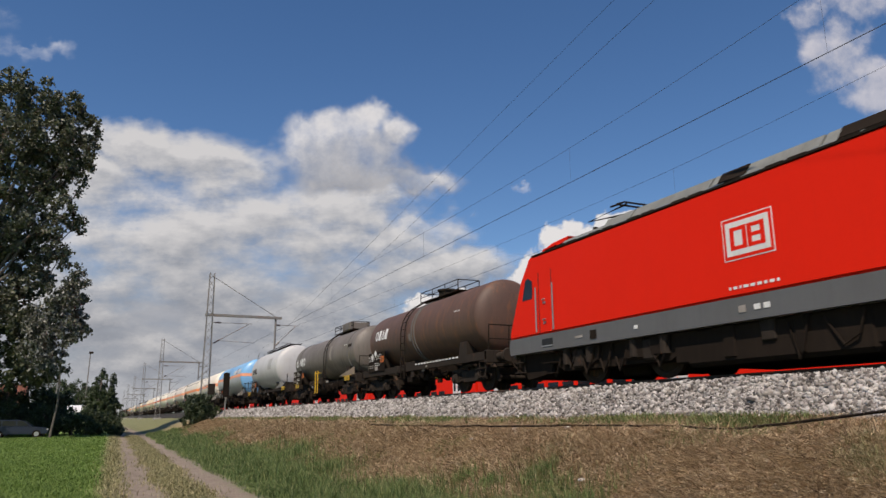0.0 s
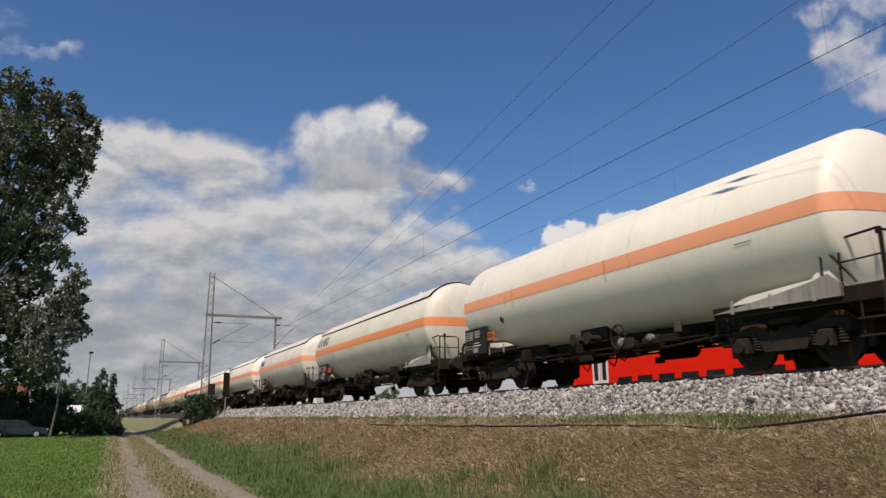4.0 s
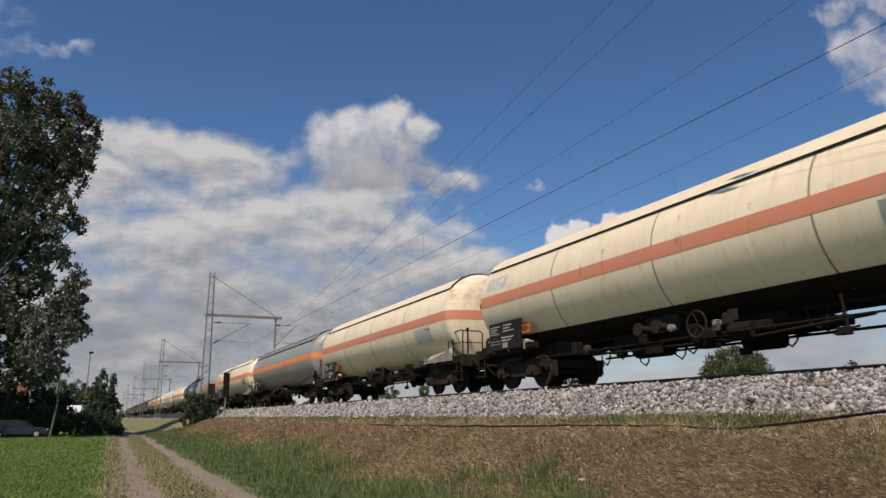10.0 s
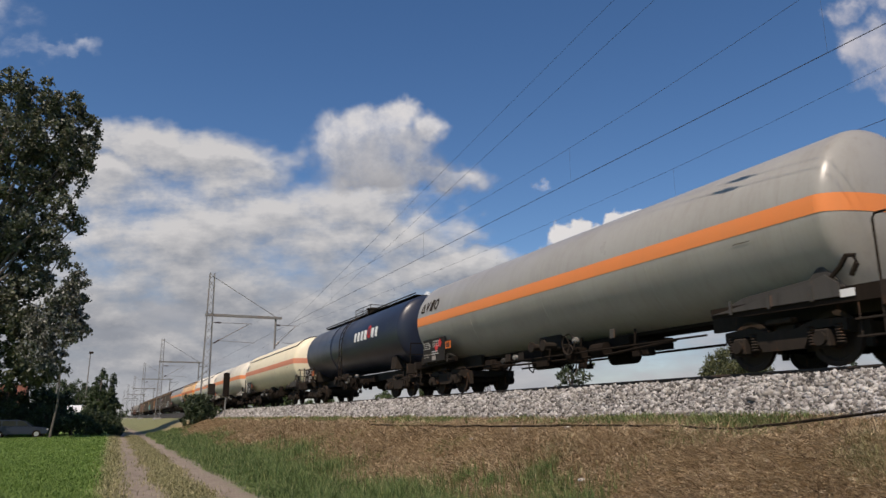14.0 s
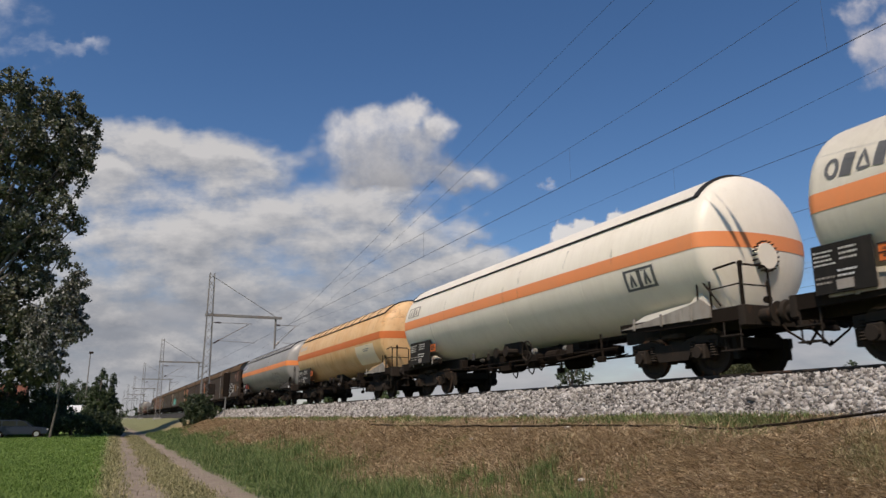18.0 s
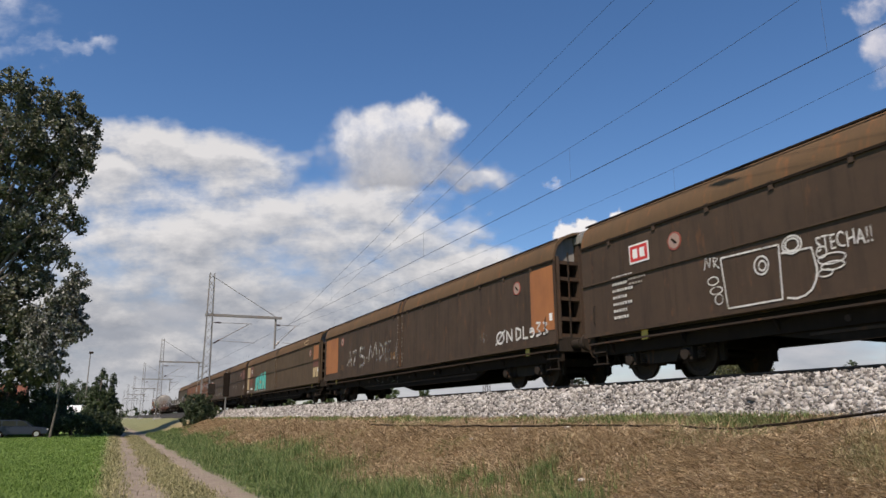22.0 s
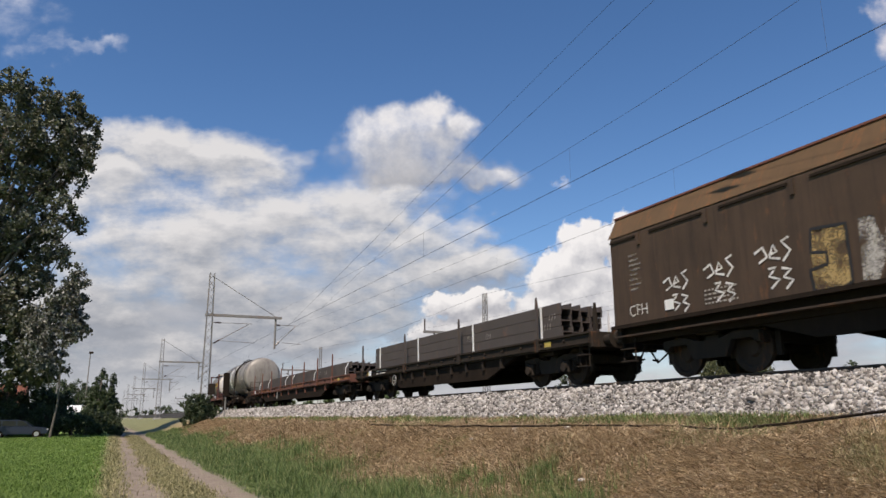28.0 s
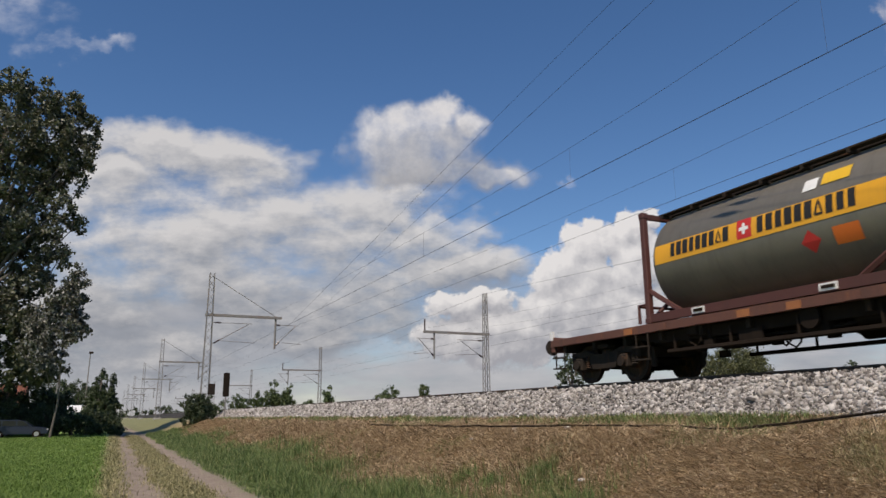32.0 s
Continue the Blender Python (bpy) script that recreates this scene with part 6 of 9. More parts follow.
    if yellow:
        for y in {24: (-5.5, 4.9), 28: (-6.5, 6.2)}[seed]:
            p = plate(w, "brake_plate", -1.335, y, 1.08, 0.85, 0.22, YELLOW, "yellow brake plate with dark symbols")
            bm = bmesh.new()
            pipe(bm, [(-1.35, y - 0.7, 1.2), (-1.35, y + 0.5, 1.2)], 0.02, 5)
            part("plate_bar", bm, YELLOW, w, "yellow bar over the brake plate")
            for dy in (-0.25, 0.0, 0.25):
                plate(p, "symbol", -0.013, dy, -0.02, 0.09, 0.11, LINE, "dark symbol")
    put("brake_gear", shared("gear5_%d" % (seed % 3), lambda: gear_mesh(5.0, seed)), w)
    small_fittings(w, seed, 2.2)
    put("discharge_valve", shared("valve", valve_mesh), w, (0, 1.4, 0.1))
    if seed != 28:
        put("end_railing", shared("end_railing", end_railing_mesh), w, (0, n0 + 0.25, 0))
    at = half - 0.4 if board_at is None else board_at
    b = number_board(w, at, seed, board, 2.1, red=red, x=-1.36, plate_y=at - 0.75 if seed != 24 else at - 1.35)
    if diamonds:
        for dy, dz in ((0.5, 0.1), (0.1, 0.24)):
            bm = bmesh.new()
            bm.faces.new([bm.verts.new((-1.368, at + dy + p, 1.7 + dz + q)) for p, q in ((0.17, 0), (0, -0.17), (-0.17, 0), (0, 0.17))])
            part("hazard_diamond", bm, WHITE, b, "white hazard diamond")
    lettering(w, -r * 0.97, -half + 1.2, cz + 0.25, 0.7, 0.22, 2, seed + 3, WHITE)
    return w, half


def scrawl(wagon, x, y, z, w, h, count, mat, seed, label, thick=0.07):
    """Spray-painted squiggles on a side wall: bent flat strokes that stand for no letters."""
    rng = random.Random(seed)
    step = w / count
    for k in range(count):
        left = y + w / 2 - k * step
        turns = 3 + rng.randrange(3)
        run = [(left - step * 0.85 * (rng.random() * 0.5 + 0.5 * (q % 2)), z - h / 2 + h * (q / turns + rng.uniform(-0.15, 0.15))) for q in range(turns + 1)]
        part("graffiti", ribbon(run, thick, lambda a, b: (x, a, b)), mat, wagon, label)


def fill_patch(wagon, x, y, z, w, h, mat, seed, label, name="graffiti"):
    """A sprayed patch with an uneven rim."""
    rng = random.Random(seed)
    bm = bmesh.new()
    n = 22
    ring = []
    for k in range(n):
        a = 2 * math.pi * k / n
        c, s = math.cos(a), math.sin(a)
        q = 1.0 / max(abs(c), abs(s)) ** 0.75 * rng.uniform(0.86, 1.0)
        ring.append(bm.verts.new((x, y + c * q * w / 2, z + s * q * h / 2)))
    bm.faces.new(ring)
    return part(name, bm, mat, wagon, label)


def outline_patch(wagon, x, shape, mat, rim, label):
    """A sprayed filled shape along a ring of (y, z), with a drawn rim."""
    bm = bmesh.new()
    bm.faces.new([bm.verts.new((x, y, z)) for y, z in shape])
    bmesh.ops.triangulate(bm, faces=bm.faces[:])
    patch = part("graffiti", bm, mat, wagon, label)
    part("outline", ribbon(shape + shape[:1], 0.055, lambda y, z: (x - 0.004, y, z)), rim, patch, "drawn rim of the sprayed shape")


def ribbon(line, thick, place):
    """A flat stroke of even width along a run of (y, z); place sets it on its surface."""
    fine = []
    for (ya, za), (yb, zb) in zip(line, line[1:]):
        n = max(1, int(math.hypot(yb - ya, zb - za) / 0.09))
        fine += [(ya + (yb - ya) * k / n, za + (zb - za) * k / n) for k in range(n)]
    fine.append(line[-1])
    bm = bmesh.new()
    prev = None
    for k, p in enumerate(fine):
        a, b = fine[max(0, k - 1)], fine[min(len(fine) - 1, k + 1)]
        d = Vector((b[0] - a[0], b[1] - a[1]))
        m = Vector((-d.y, d.x)).normalized() * thick / 2 if d.length > 1e-6 else Vector((0, thick / 2))
        cur = (bm.verts.new(place(p[0] + m.x, p[1] + m.y)), bm.verts.new(place(p[0] - m.x, p[1] - m.y)))
        if prev:
            bm.faces.new((prev[0], prev[1], cur[1], cur[0]))
        prev = cur
    return bm


def strokes(wagon, x, lines, mat, label, thick=0.045):
    """Sprayed strokes on a side wall along runs of (y, z), each a part."""
    for line in lines:
        part("graffiti", ribbon(line, thick, lambda y, z: (x, y, z)), mat, wagon, label)


def barrel_strokes(wagon, r, cz, lines, mat, label, thick=0.04):
    """Sprayed strokes on a barrel's side, bent to its round."""
    for line in lines:
        part("graffiti", ribbon(line, thick, lambda y, z: (-math.sqrt((r + 0.012) ** 2 - (z - cz) ** 2), y, z)), mat, wagon, label)


def ringed(y, z, a, b=None, n=16, start=0.0, turn=2 * math.pi):
    return [(y + a * math.cos(start + turn * k / n), z + (b or a) * math.sin(start + turn * k / n)) for k in range(n + 1)]


def round_sign(wagon, y, z):
    bm = bmesh.new()
    cyl(bm, (-1.452, y, z), (-1.464, y, z), 0.2, 22)
    sign = part("round_sign", bm, REDFADED, wagon, "round white sign with a thin red rim and dark mark")
    bm = bmesh.new()
    cyl(bm, (-1.464, y, z), (-1.468, y, z), 0.165, 22)
    part("sign_face", bm, SIGNFACE, sign, "dirty pinkish sign face")
    bm = bmesh.new()
    bm.faces.new([bm.verts.new((-1.471, y + a, z + b)) for a, b in ((0.09, 0.05), (0.06, 0.08), (0.0, 0.03), (-0.09, -0.05), (-0.06, -0.08), (0.01, -0.04))])
    part("sign_mark", bm, BLACK, sign, "dark mark on the sign")


def emblem_plate(wagon, y, z):
    """A red square with a white rim and two white rings, in place of letters."""
    bm = bmesh.new()
    box(bm, -1.466, -1.455, y - 0.33, y + 0.33, z - 0.22, z + 0.22)
    p = part("emblem", bm, WHITE, wagon, "red square emblem with a white rim")
    bm = bmesh.new()
    box(bm, -1.469, -1.466, y - 0.29, y + 0.29, z - 0.18, z + 0.18)
    part("emblem_field", bm, REDPLATE, p, "red field")
    bm = bmesh.new()
    for dy in (0.12, -0.12):
        box(bm, -1.472, -1.469, y + dy - 0.08, y + dy + 0.08, z - 0.11, z + 0.11)
    part("emblem_mark", bm, WHITE, p, "white block marks")


def words(wagon, text, x, y, z, size, mat, label, wide=0.0, slant=0.0, bold=0.012):
    """Readable painted words; reading goes towards -y on a side that faces -x."""
    cu = bpy.data.curves.new("words", "FONT")
    cu.body, cu.size, cu.extrude, cu.align_x, cu.offset = text, size, 0.001, "CENTER", bold * size
    tmp = bpy.data.objects.new("words", cu)
    scene.collection.objects.link(tmp)
    me = bpy.data.meshes.new_from_object(tmp.evaluated_get(bpy.context.evaluated_depsgraph_get()))
    bpy.data.objects.remove(tmp)
    me.materials.clear()
    me.materials.append(mat)
    me.transform(Matrix(((0, 0, -1, 0), (-1, 0, 0, 0), (0, 1, 0, 0), (0, 0, 0, 1))))
    if wide:
        ys = [v.co.y for v in me.vertices]
        me.transform(Matrix.Diagonal((1, wide / (max(ys) - min(ys)), 1, 1)))
    for v in me.vertices:
        v.co.z += 0.035 * size * math.sin(v.co.y * 9.0 / size) + slant * v.co.y
    return put("painted_tag", me, wagon, (x, y, z), 0.0, label)


ROOFLINE = [(1.42, 3.32), (1.40, 3.5), (1.30, 3.78), (1.08, 4.0), (0.75, 4.14), (0.38, 4.21), (0.0, 4.23)]


def seam_mesh(mat):
    bm = bmesh.new()
    box(bm, -0.006, 0.006, -0.008, 0.008, 1.2, 3.28)
    return mesh_of(bm, "wall_seam", mat)


def sliding_wall_wagon(near, far, label, wall=BROWN, roof=BROWNROOF, seed=40, post=True, midrail=True, panel=None, emblem=False):
    """A long covered wagon with sliding walls; near, far: its body's ends along the line at the start."""
    mid, half = (near + far) / 2, (far - near) / 2
    w = vehicle("covered_wagon", mid, label, "covered wagon", "sliding-wall wagons")
    # inner body with end walls
    bm = bmesh.new()
    core = [(-1.3, 1.04), (1.3, 1.04), (1.3, 3.3)] + [(x * 0.93, z - 0.1) for x, z in ROOFLINE] + [(-x * 0.93, z - 0.1) for x, z in ROOFLINE[-2::-1]] + [(-1.3, 3.3)]
    prism_y(bm, core, -half + 0.45, half - 0.45)
    bmesh.ops.recalc_face_normals(bm, faces=bm.faces)
    part("body", bm, wall, w)
    # sliding walls and roof hoods, two a side
    for s in (-1, 1):
        for a, b in ((-half + 0.05, -0.06), (0.06, half - 0.05)):
            bm = bmesh.new()
            x0, x1 = sorted((s * 1.45, s * 1.39))
            box(bm, x0, x1, a, b, 1.06, 3.32)
            part("sliding_wall", bm, wall, w)
            bm = bmesh.new()
            n = len(ROOFLINE)
            va = [bm.verts.new((s * x * 1.025, a, z + 0.012)) for x, z in ROOFLINE]
            vb = [bm.verts.new((s * x * 1.025, b, z + 0.012)) for x, z in ROOFLINE]
            for k in range(n - 1):
                bm.faces.new((va[k], vb[k], vb[k + 1], va[k + 1]))
            e = b if a < -1 else a
            bm.faces.new([bm.verts.new((s * x * 1.025, e, z + 0.012)) for x, z in ROOFLINE] + [bm.verts.new((0, e, 3.32))])
            rim = a if a < -1 else b
            inner = [bm.verts.new((s * (x * 1.025 - 0.05), rim, z - 0.045)) for x, z in ROOFLINE]
            back = [bm.verts.new((s * (x * 1.025 - 0.05), rim + (0.4 if rim < 0 else -0.4), z - 0.045)) for x, z in ROOFLINE]
            edge = [bm.verts.new((s * x * 1.025, rim, z + 0.012)) for x, z in ROOFLINE]
            for k in range(n - 1):
                bm.faces.new((edge[k], edge[k + 1], inner[k + 1], inner[k]))
                bm.faces.new((inner[k], inner[k + 1], back[k + 1], back[k]))
            bmesh.ops.recalc_face_normals(bm, faces=bm.faces)
            part("roof_hood", bm, roof, w, "", True)
        x = s * 1.455
        for z, t in ((3.32, 0.05), (1.10, 0.07)) + (((2.35, 0.035),) if midrail else ()):
            bm = bmesh.new()
            box(bm, min(x, x + s * 0.035), max(x, x + s * 0.035), -half + 0.05, half - 0.05, z - t / 2, z + t / 2)
            # top rail is black: the shadow under the eave is put into its colour
            part("wall_rail", bm, BLACK if z > 3 else wall, w)
        bm = bmesh.new()
        pipe(bm, [(s * 1.27, -half + 0.06, 3.93), (s * 1.27, half - 0.06, 3.93)], 0.028, 5)
        part("roof_edge", bm, BLACK, w, "dark gutter along the roof")
        for k in range(1, 14):
            if k != 7:
                put("wall_seam", shared("seam" + wall.name, lambda: seam_mesh(wall)), w, (s * 1.45, -half + 2 * half * k / 14, 0))
        if post:
            for y in ((-0.24, 0.24) if post == "double" else (0.0,)):
                bm = bmesh.new()
                t = 0.075 if post == "double" else 0.05
                line = [(1.48, 1.2), (1.48, 3.3)] + [(px * 1.025 + 0.03, pz + 0.03) for px, pz in ROOFLINE[1:]]
                va = [(bm.verts.new((s * px, y - t, pz)), bm.verts.new((s * px, y + t, pz))) for px, pz in line]
                for p, q in zip(va, va[1:]):
                    bm.faces.new((p[0], p[1], q[1], q[0]))
                geo = bmesh.ops.extrude_face_region(bm, geom=bm.faces[:])
                bmesh.ops.translate(bm, verts=[v for v in geo["geom"] if isinstance(v, bmesh.types.BMVert)], vec=(-s * 0.035, 0, -0.01))
                bmesh.ops.recalc_face_normals(bm, faces=bm.faces)
                strip = part("centre_post", bm, wall if post == "double" else GREYDIRT, w, "worn metal centre post")
                if post == "double" and s < 0:
                    for k in range(16):
                        zz = 1.35 + 0.15 * k
                        if k % 4 != 3 and zz < 3.25:
                            bm = bmesh.new()
                            box(bm, -1.487, -1.478, y - 0.02, y + 0.02, zz, zz + 0.05)
                            part("rivet", bm, SMUDGE, strip)
    # ledge under the wall, recessed sill and a belly between the bogies
    for s in (-1, 1):
        bm = bmesh.new()
        prism_x(bm, [(-half + 3.9, 0.86), (-half + 5.4, 0.38), (half - 6.8, 0.38), (half - 3.9, 0.86)], s * 1.12 - 0.05, s * 1.12 + 0.05)
        part("belly_beam", bm, BLACK, w)
        # rib browner than the beam: the light it catches is put into its colour
        bm = bmesh.new()
        box(bm, *sorted((s * 1.17, s * 1.195)), -half + 5.2, half - 6.2, 0.53, 0.58)
        part("belly_rib", bm, DARKBROWN, w, "rib along the belly beam, lighter for the light on it")
        for y in np.linspace(-half + 6.0, half - 7.0, 5):
            bm = bmesh.new()
            cyl(bm, (s * 1.23, y, 0.74), (s * 1.27, y, 0.74), 0.06, 8)
            part("lashing_ring", bm, DARKBROWN, w, "worn lashing ring")
        bm = bmesh.new()
        box(bm, s * 1.2 - 0.04, s * 1.2 + 0.04, -half + 0.12, half - 0.12, 0.62, 1.06)
        part("sole_beam", bm, BLACK, w)
        bm = bmesh.new()
        box(bm, *sorted((s * 1.2, s * 1.43)), -half + 0.15, half - 0.15, 0.885, 0.925)
        part("track_ledge", bm, DARKBROWN, w, "worn ledge on which the wall slides")
        for y in np.linspace(-half + 0.9, half - 0.9, 10):
            bm = bmesh.new()
            prism_y(bm, [(s * 1.22, 0.62), (s * 1.4, 0.88), (s * 1.22, 0.88)][::s], y - 0.02, y + 0.02)
            part("ledge_bracket", bm, BLACK, w)
        for y in np.linspace(-half + 1.2, half - 1.2, 14):
            bm = bmesh.new()
            box(bm, *sorted((s * 1.45, s * 1.487)), y - 0.05, y + 0.05, 3.2, 3.37)
            part("hanger", bm, wall, w)
        for y in (-half + 0.5, half - 0.5):
            bm = bmesh.new()
            pipe(bm, [(s * 1.46, y, 1.35), (s * 1.5, y, 1.42), (s * 1.5, y, 1.75), (s * 1.46, y, 1.82)], 0.014, 5)
            part("door_handle", bm, GRIME, w, "worn bare metal handle")
    # end walls: dark recess, posts, cross bars, curved side plates and a cap under the roof
    for out in (-1, 1):
        y = out * (half - 0.42)
        bm = bmesh.new()
        ya, yb = sorted((y - out * 0.02, y + out * 0.01))
        box(bm, -1.28, 1.28, ya, yb, 1.22, 3.3)
        box(bm, -0.5, 0.5, ya, yb, 3.3, 3.85)
        part("end_recess", bm, BLACK, w, "dark recessed end wall")
        for x, t in ((-1.3, 0.05), (-0.5, 0.09), (0.5, 0.09), (1.3, 0.05)):
            bm = bmesh.new()
            box(bm, x - t, x + t, *sorted((y, y + out * 0.36)), 1.2, 3.45 if abs(x) > 1 else 3.95)
            part("end_post", bm, wall, w)
        for z in (1.3, 1.75, 2.3, 2.85, 3.3):
            bm = bmesh.new()
            box(bm, -1.3, 1.3, *sorted((y, y + out * 0.3)), z - 0.05, z + 0.05)
            part("end_bar", bm, wall, w)
        for x in (-0.95, 0.95):
            bm = bmesh.new()
            pipe(bm, [(x, y + out * 0.34, 1.25), (x, y + out * 0.34, 3.6)], 0.025, 5)
            part("end_rod", bm, GRIME, w)
        for s in (-1, 1):
            bm = bmesh.new()
            ring = [(s * 1.36, 3.34), (s * 1.35, 3.5), (s * 1.25, 3.76), (s * 1.03, 3.97), (s * 0.72, 4.08), (s * 0.6, 4.08), (s * 0.6, 3.34)]
            prism_y(bm, ring, *sorted((y + out * 0.10, y + out * 0.14)))
            bmesh.ops.recalc_face_normals(bm, faces=bm.faces)
            part("end_plate", bm, GREYDIRT, w, "pale grey curved end plate")
        bm = bmesh.new()
        prism_y(bm, [(-0.62, 3.86), (0.62, 3.86), (0.62, 4.08), (0.5, 4.2), (0.25, 4.27), (-0.25, 4.27), (-0.5, 4.2), (-0.62, 4.08)], *sorted((y - out * 0.2, y + out * 0.52)))
        bmesh.ops.recalc_face_normals(bm, faces=bm.faces)
        bmesh.ops.bevel(bm, geom=[e for e in bm.edges if abs(e.verts[0].co.y - e.verts[1].co.y) < 1e-4], offset=0.05, segments=2, affect="EDGES")
        part("roof_cap", bm, GREYDIRT, w, "pale grey rounded cap under the roof's end")
        bogie(w, out * (half - 2.3))
    ends(w, -half + 0.1, half - 0.1)
    put("brake_gear", shared("gear9_%d" % (seed % 3), lambda: gear_mesh(9.0, seed)), w)
    if not (panel and any(q[2] > 9 for q in panel)):
        lettering(w, -1.468, half - 1.6, 1.9, 0.7, 1.1, 7, seed, SPRAY)
    round_sign(w, -half + 2.0, 2.85)
    if emblem:
        round_sign(w, half - 3.4, 2.82)
        emblem_plate(w, half - 2.25, 2.8)
        lettering(w, -1.468, half - 2.2, 2.2, 0.7, 0.22, 2, seed + 9, SMUDGE)
    plate(w, "card", -1.456, -half + 0.25, 1.8, 0.14, 0.2, WHITE, "small white card")
    strokes(w, -1.46, [[(-half + 0.95, 1.55), (-half + 0.95, 1.67), (-half + 0.7, 1.67), (-half + 0.7, 1.55), (-half + 0.95, 1.55)]], SMUDGE, "thin painted frame", 0.02)
    lettering(w, -1.46, -half + 0.42, 1.62, 0.4, 0.06, 1, seed + 4, SMUDGE)
    plate(w, "brake_plate", -1.4, half - 2.2, 0.97, 0.2, 0.24, YELLOWOLD, "small yellow plate")
    plate(w, "brake_plate", -1.4, -half + 1.6, 0.97, 0.2, 0.24, YELLOWOLD, "small yellow plate")
    if panel:
        for mat, y0, y1, z0, z1 in panel:
            bm = bmesh.new()
            box(bm, -1.464, -1.45, y0, y1, z0, z1)
            part("primer_panel", bm, mat, w, "repainted wall panel")
    return w, half


def hood_wagon(near, far):
    mid, half = (near + far) / 2, (far - near) / 2
    w = vehicle("covered_wagon", mid, "shorter brown covered wagon with open red-brown end frames", "covered wagon", "sliding-wall wagons")
    bm = bmesh.new()
    prism_y(bm, [(-1.42, 1.18), (1.42, 1.18), (1.42, 3.3), (1.14, 3.82), (0.5, 4.05), (-0.5, 4.05), (-1.14, 3.82), (-1.42, 3.3)], -half + 0.95, half - 0.1)
    bmesh.ops.recalc_face_normals(bm, faces=bm.faces)
    part("body", bm, BROWN, w)
    for s in (-1, 1):
        bm = bmesh.new()
        va = [bm.verts.new((s * x, y, z)) for y in (-half + 0.7, half - 0.03) for x, z in ((1.43, 3.34), (1.16, 3.85), (0.5, 4.08), (0.0, 4.1))]
        for k in range(3):
            bm.faces.new((va[k], va[k + 4], va[k + 5], va[k + 1]))
        bmesh.ops.recalc_face_normals(bm, faces=bm.faces)
        part("roof_hood", bm, BROWNROOF, w)
        bm = bmesh.new()
        pipe(bm, [(s * 1.16, -half + 0.7, 3.88), (s * 1.16, half, 3.88)], 0.035, 5)
        part("roof_edge", bm, BROWNRED, w)
        bm = bmesh.new()
        box(bm, min(s * 1.42, s * 1.47), max(s * 1.42, s * 1.47), -half + 1.0, half, 1.16, 1.24)
        # black strips between the hangers, drawn for the shadow under the eave
        for k in range(7):
            y = -half + 1.6 + k * (2 * half - 2.2) / 6.2
            box(bm, min(s * 1.41, s * 1.45), max(s * 1.41, s * 1.45), y, min(y + 1.6, half - 0.1), 3.2, 3.25)
        part("wall_rail", bm, BLACK, w)
        bm = bmesh.new()
        box(bm, s * 1.15 - 0.06, s * 1.15 + 0.06, -half + 0.1, half - 0.1, 0.85, 1.18)
        part("sole_beam", bm, BLACK, w)
    bm = bmesh.new()
    prism_y(bm, [(-1.4, 1.1), (1.4, 1.1), (1.4, 3.32), (1.12, 3.84), (0.5, 4.07), (-0.5, 4.07), (-1.12, 3.84), (-1.4, 3.32)], -half + 0.88, -half + 0.945)
    bmesh.ops.recalc_face_normals(bm, faces=bm.faces)
    part("end_wall", bm, BROWNRED, w, "red-brown end wall")
    for x in (-1.36, -0.5, 0.5, 1.36):
        bm = bmesh.new()
        box(bm, x - 0.06, x + 0.06, -half + 0.7, -half + 0.88, 1.1, 3.4 if abs(x) > 1 else 3.95, 0.01)
        part("end_post", bm, BROWNRED, w)
    for z in (1.25, 2.3, 3.3):
        bm = bmesh.new()
        box(bm, -1.3, 1.3, -half + 0.74, -half + 0.88, z - 0.07, z + 0.07)
        part("end_bar", bm, BROWNRED, w)
    for x in (-1.15, -0.75):
        bm = bmesh.new()
        pipe(bm, [(x, -half + 0.72, 1.4), (x, -half + 0.64, 1.5), (x, -half + 0.64, 2.5), (x, -half + 0.72, 2.6)], 0.016, 5)
        part("grab_rail", bm, GRIME, w)
    for s in (-1, 1):
        bm = bmesh.new()
        box(bm, *sorted((s * 1.2, s * 1.44)), -half + 0.5, half - 0.1, 0.96, 1.0)
        part("track_ledge", bm, DARKBROWN, w, "worn ledge on which the wall slides")
        bm = bmesh.new()
        prism_x(bm, [(-half + 3.9, 0.88), (-half + 5.2, 0.5), (half - 5.2, 0.5), (half - 3.9, 0.88)], s * 1.1 - 0.05, s * 1.1 + 0.05)
        part("belly_beam", bm, BLACK, w)
        for k in range(7):
            bm = bmesh.new()
            y = -half + 1.55 + k * (2 * half - 2.2) / 6.2
            box(bm, *sorted((s * 1.42, s * 1.46)), y - 0.1, y - 0.02, 3.0, 3.3)
            part("hanger", bm, BROWN, w)
    for y in (-half + 2.6, half - 2.6):
        put("wheel_set_bogie", shared("bogie", bogie_mesh), w, (0, y, 0))
        for s in (-1, 1):
            for dy in (-0.9, 0.9):
                put("wheel", shared("wheel", wheel_mesh), w, (s * 0.75, y + dy, 0.487), 0 if s > 0 else math.pi)
    ends(w, -half + 0.05, half - 0.05)
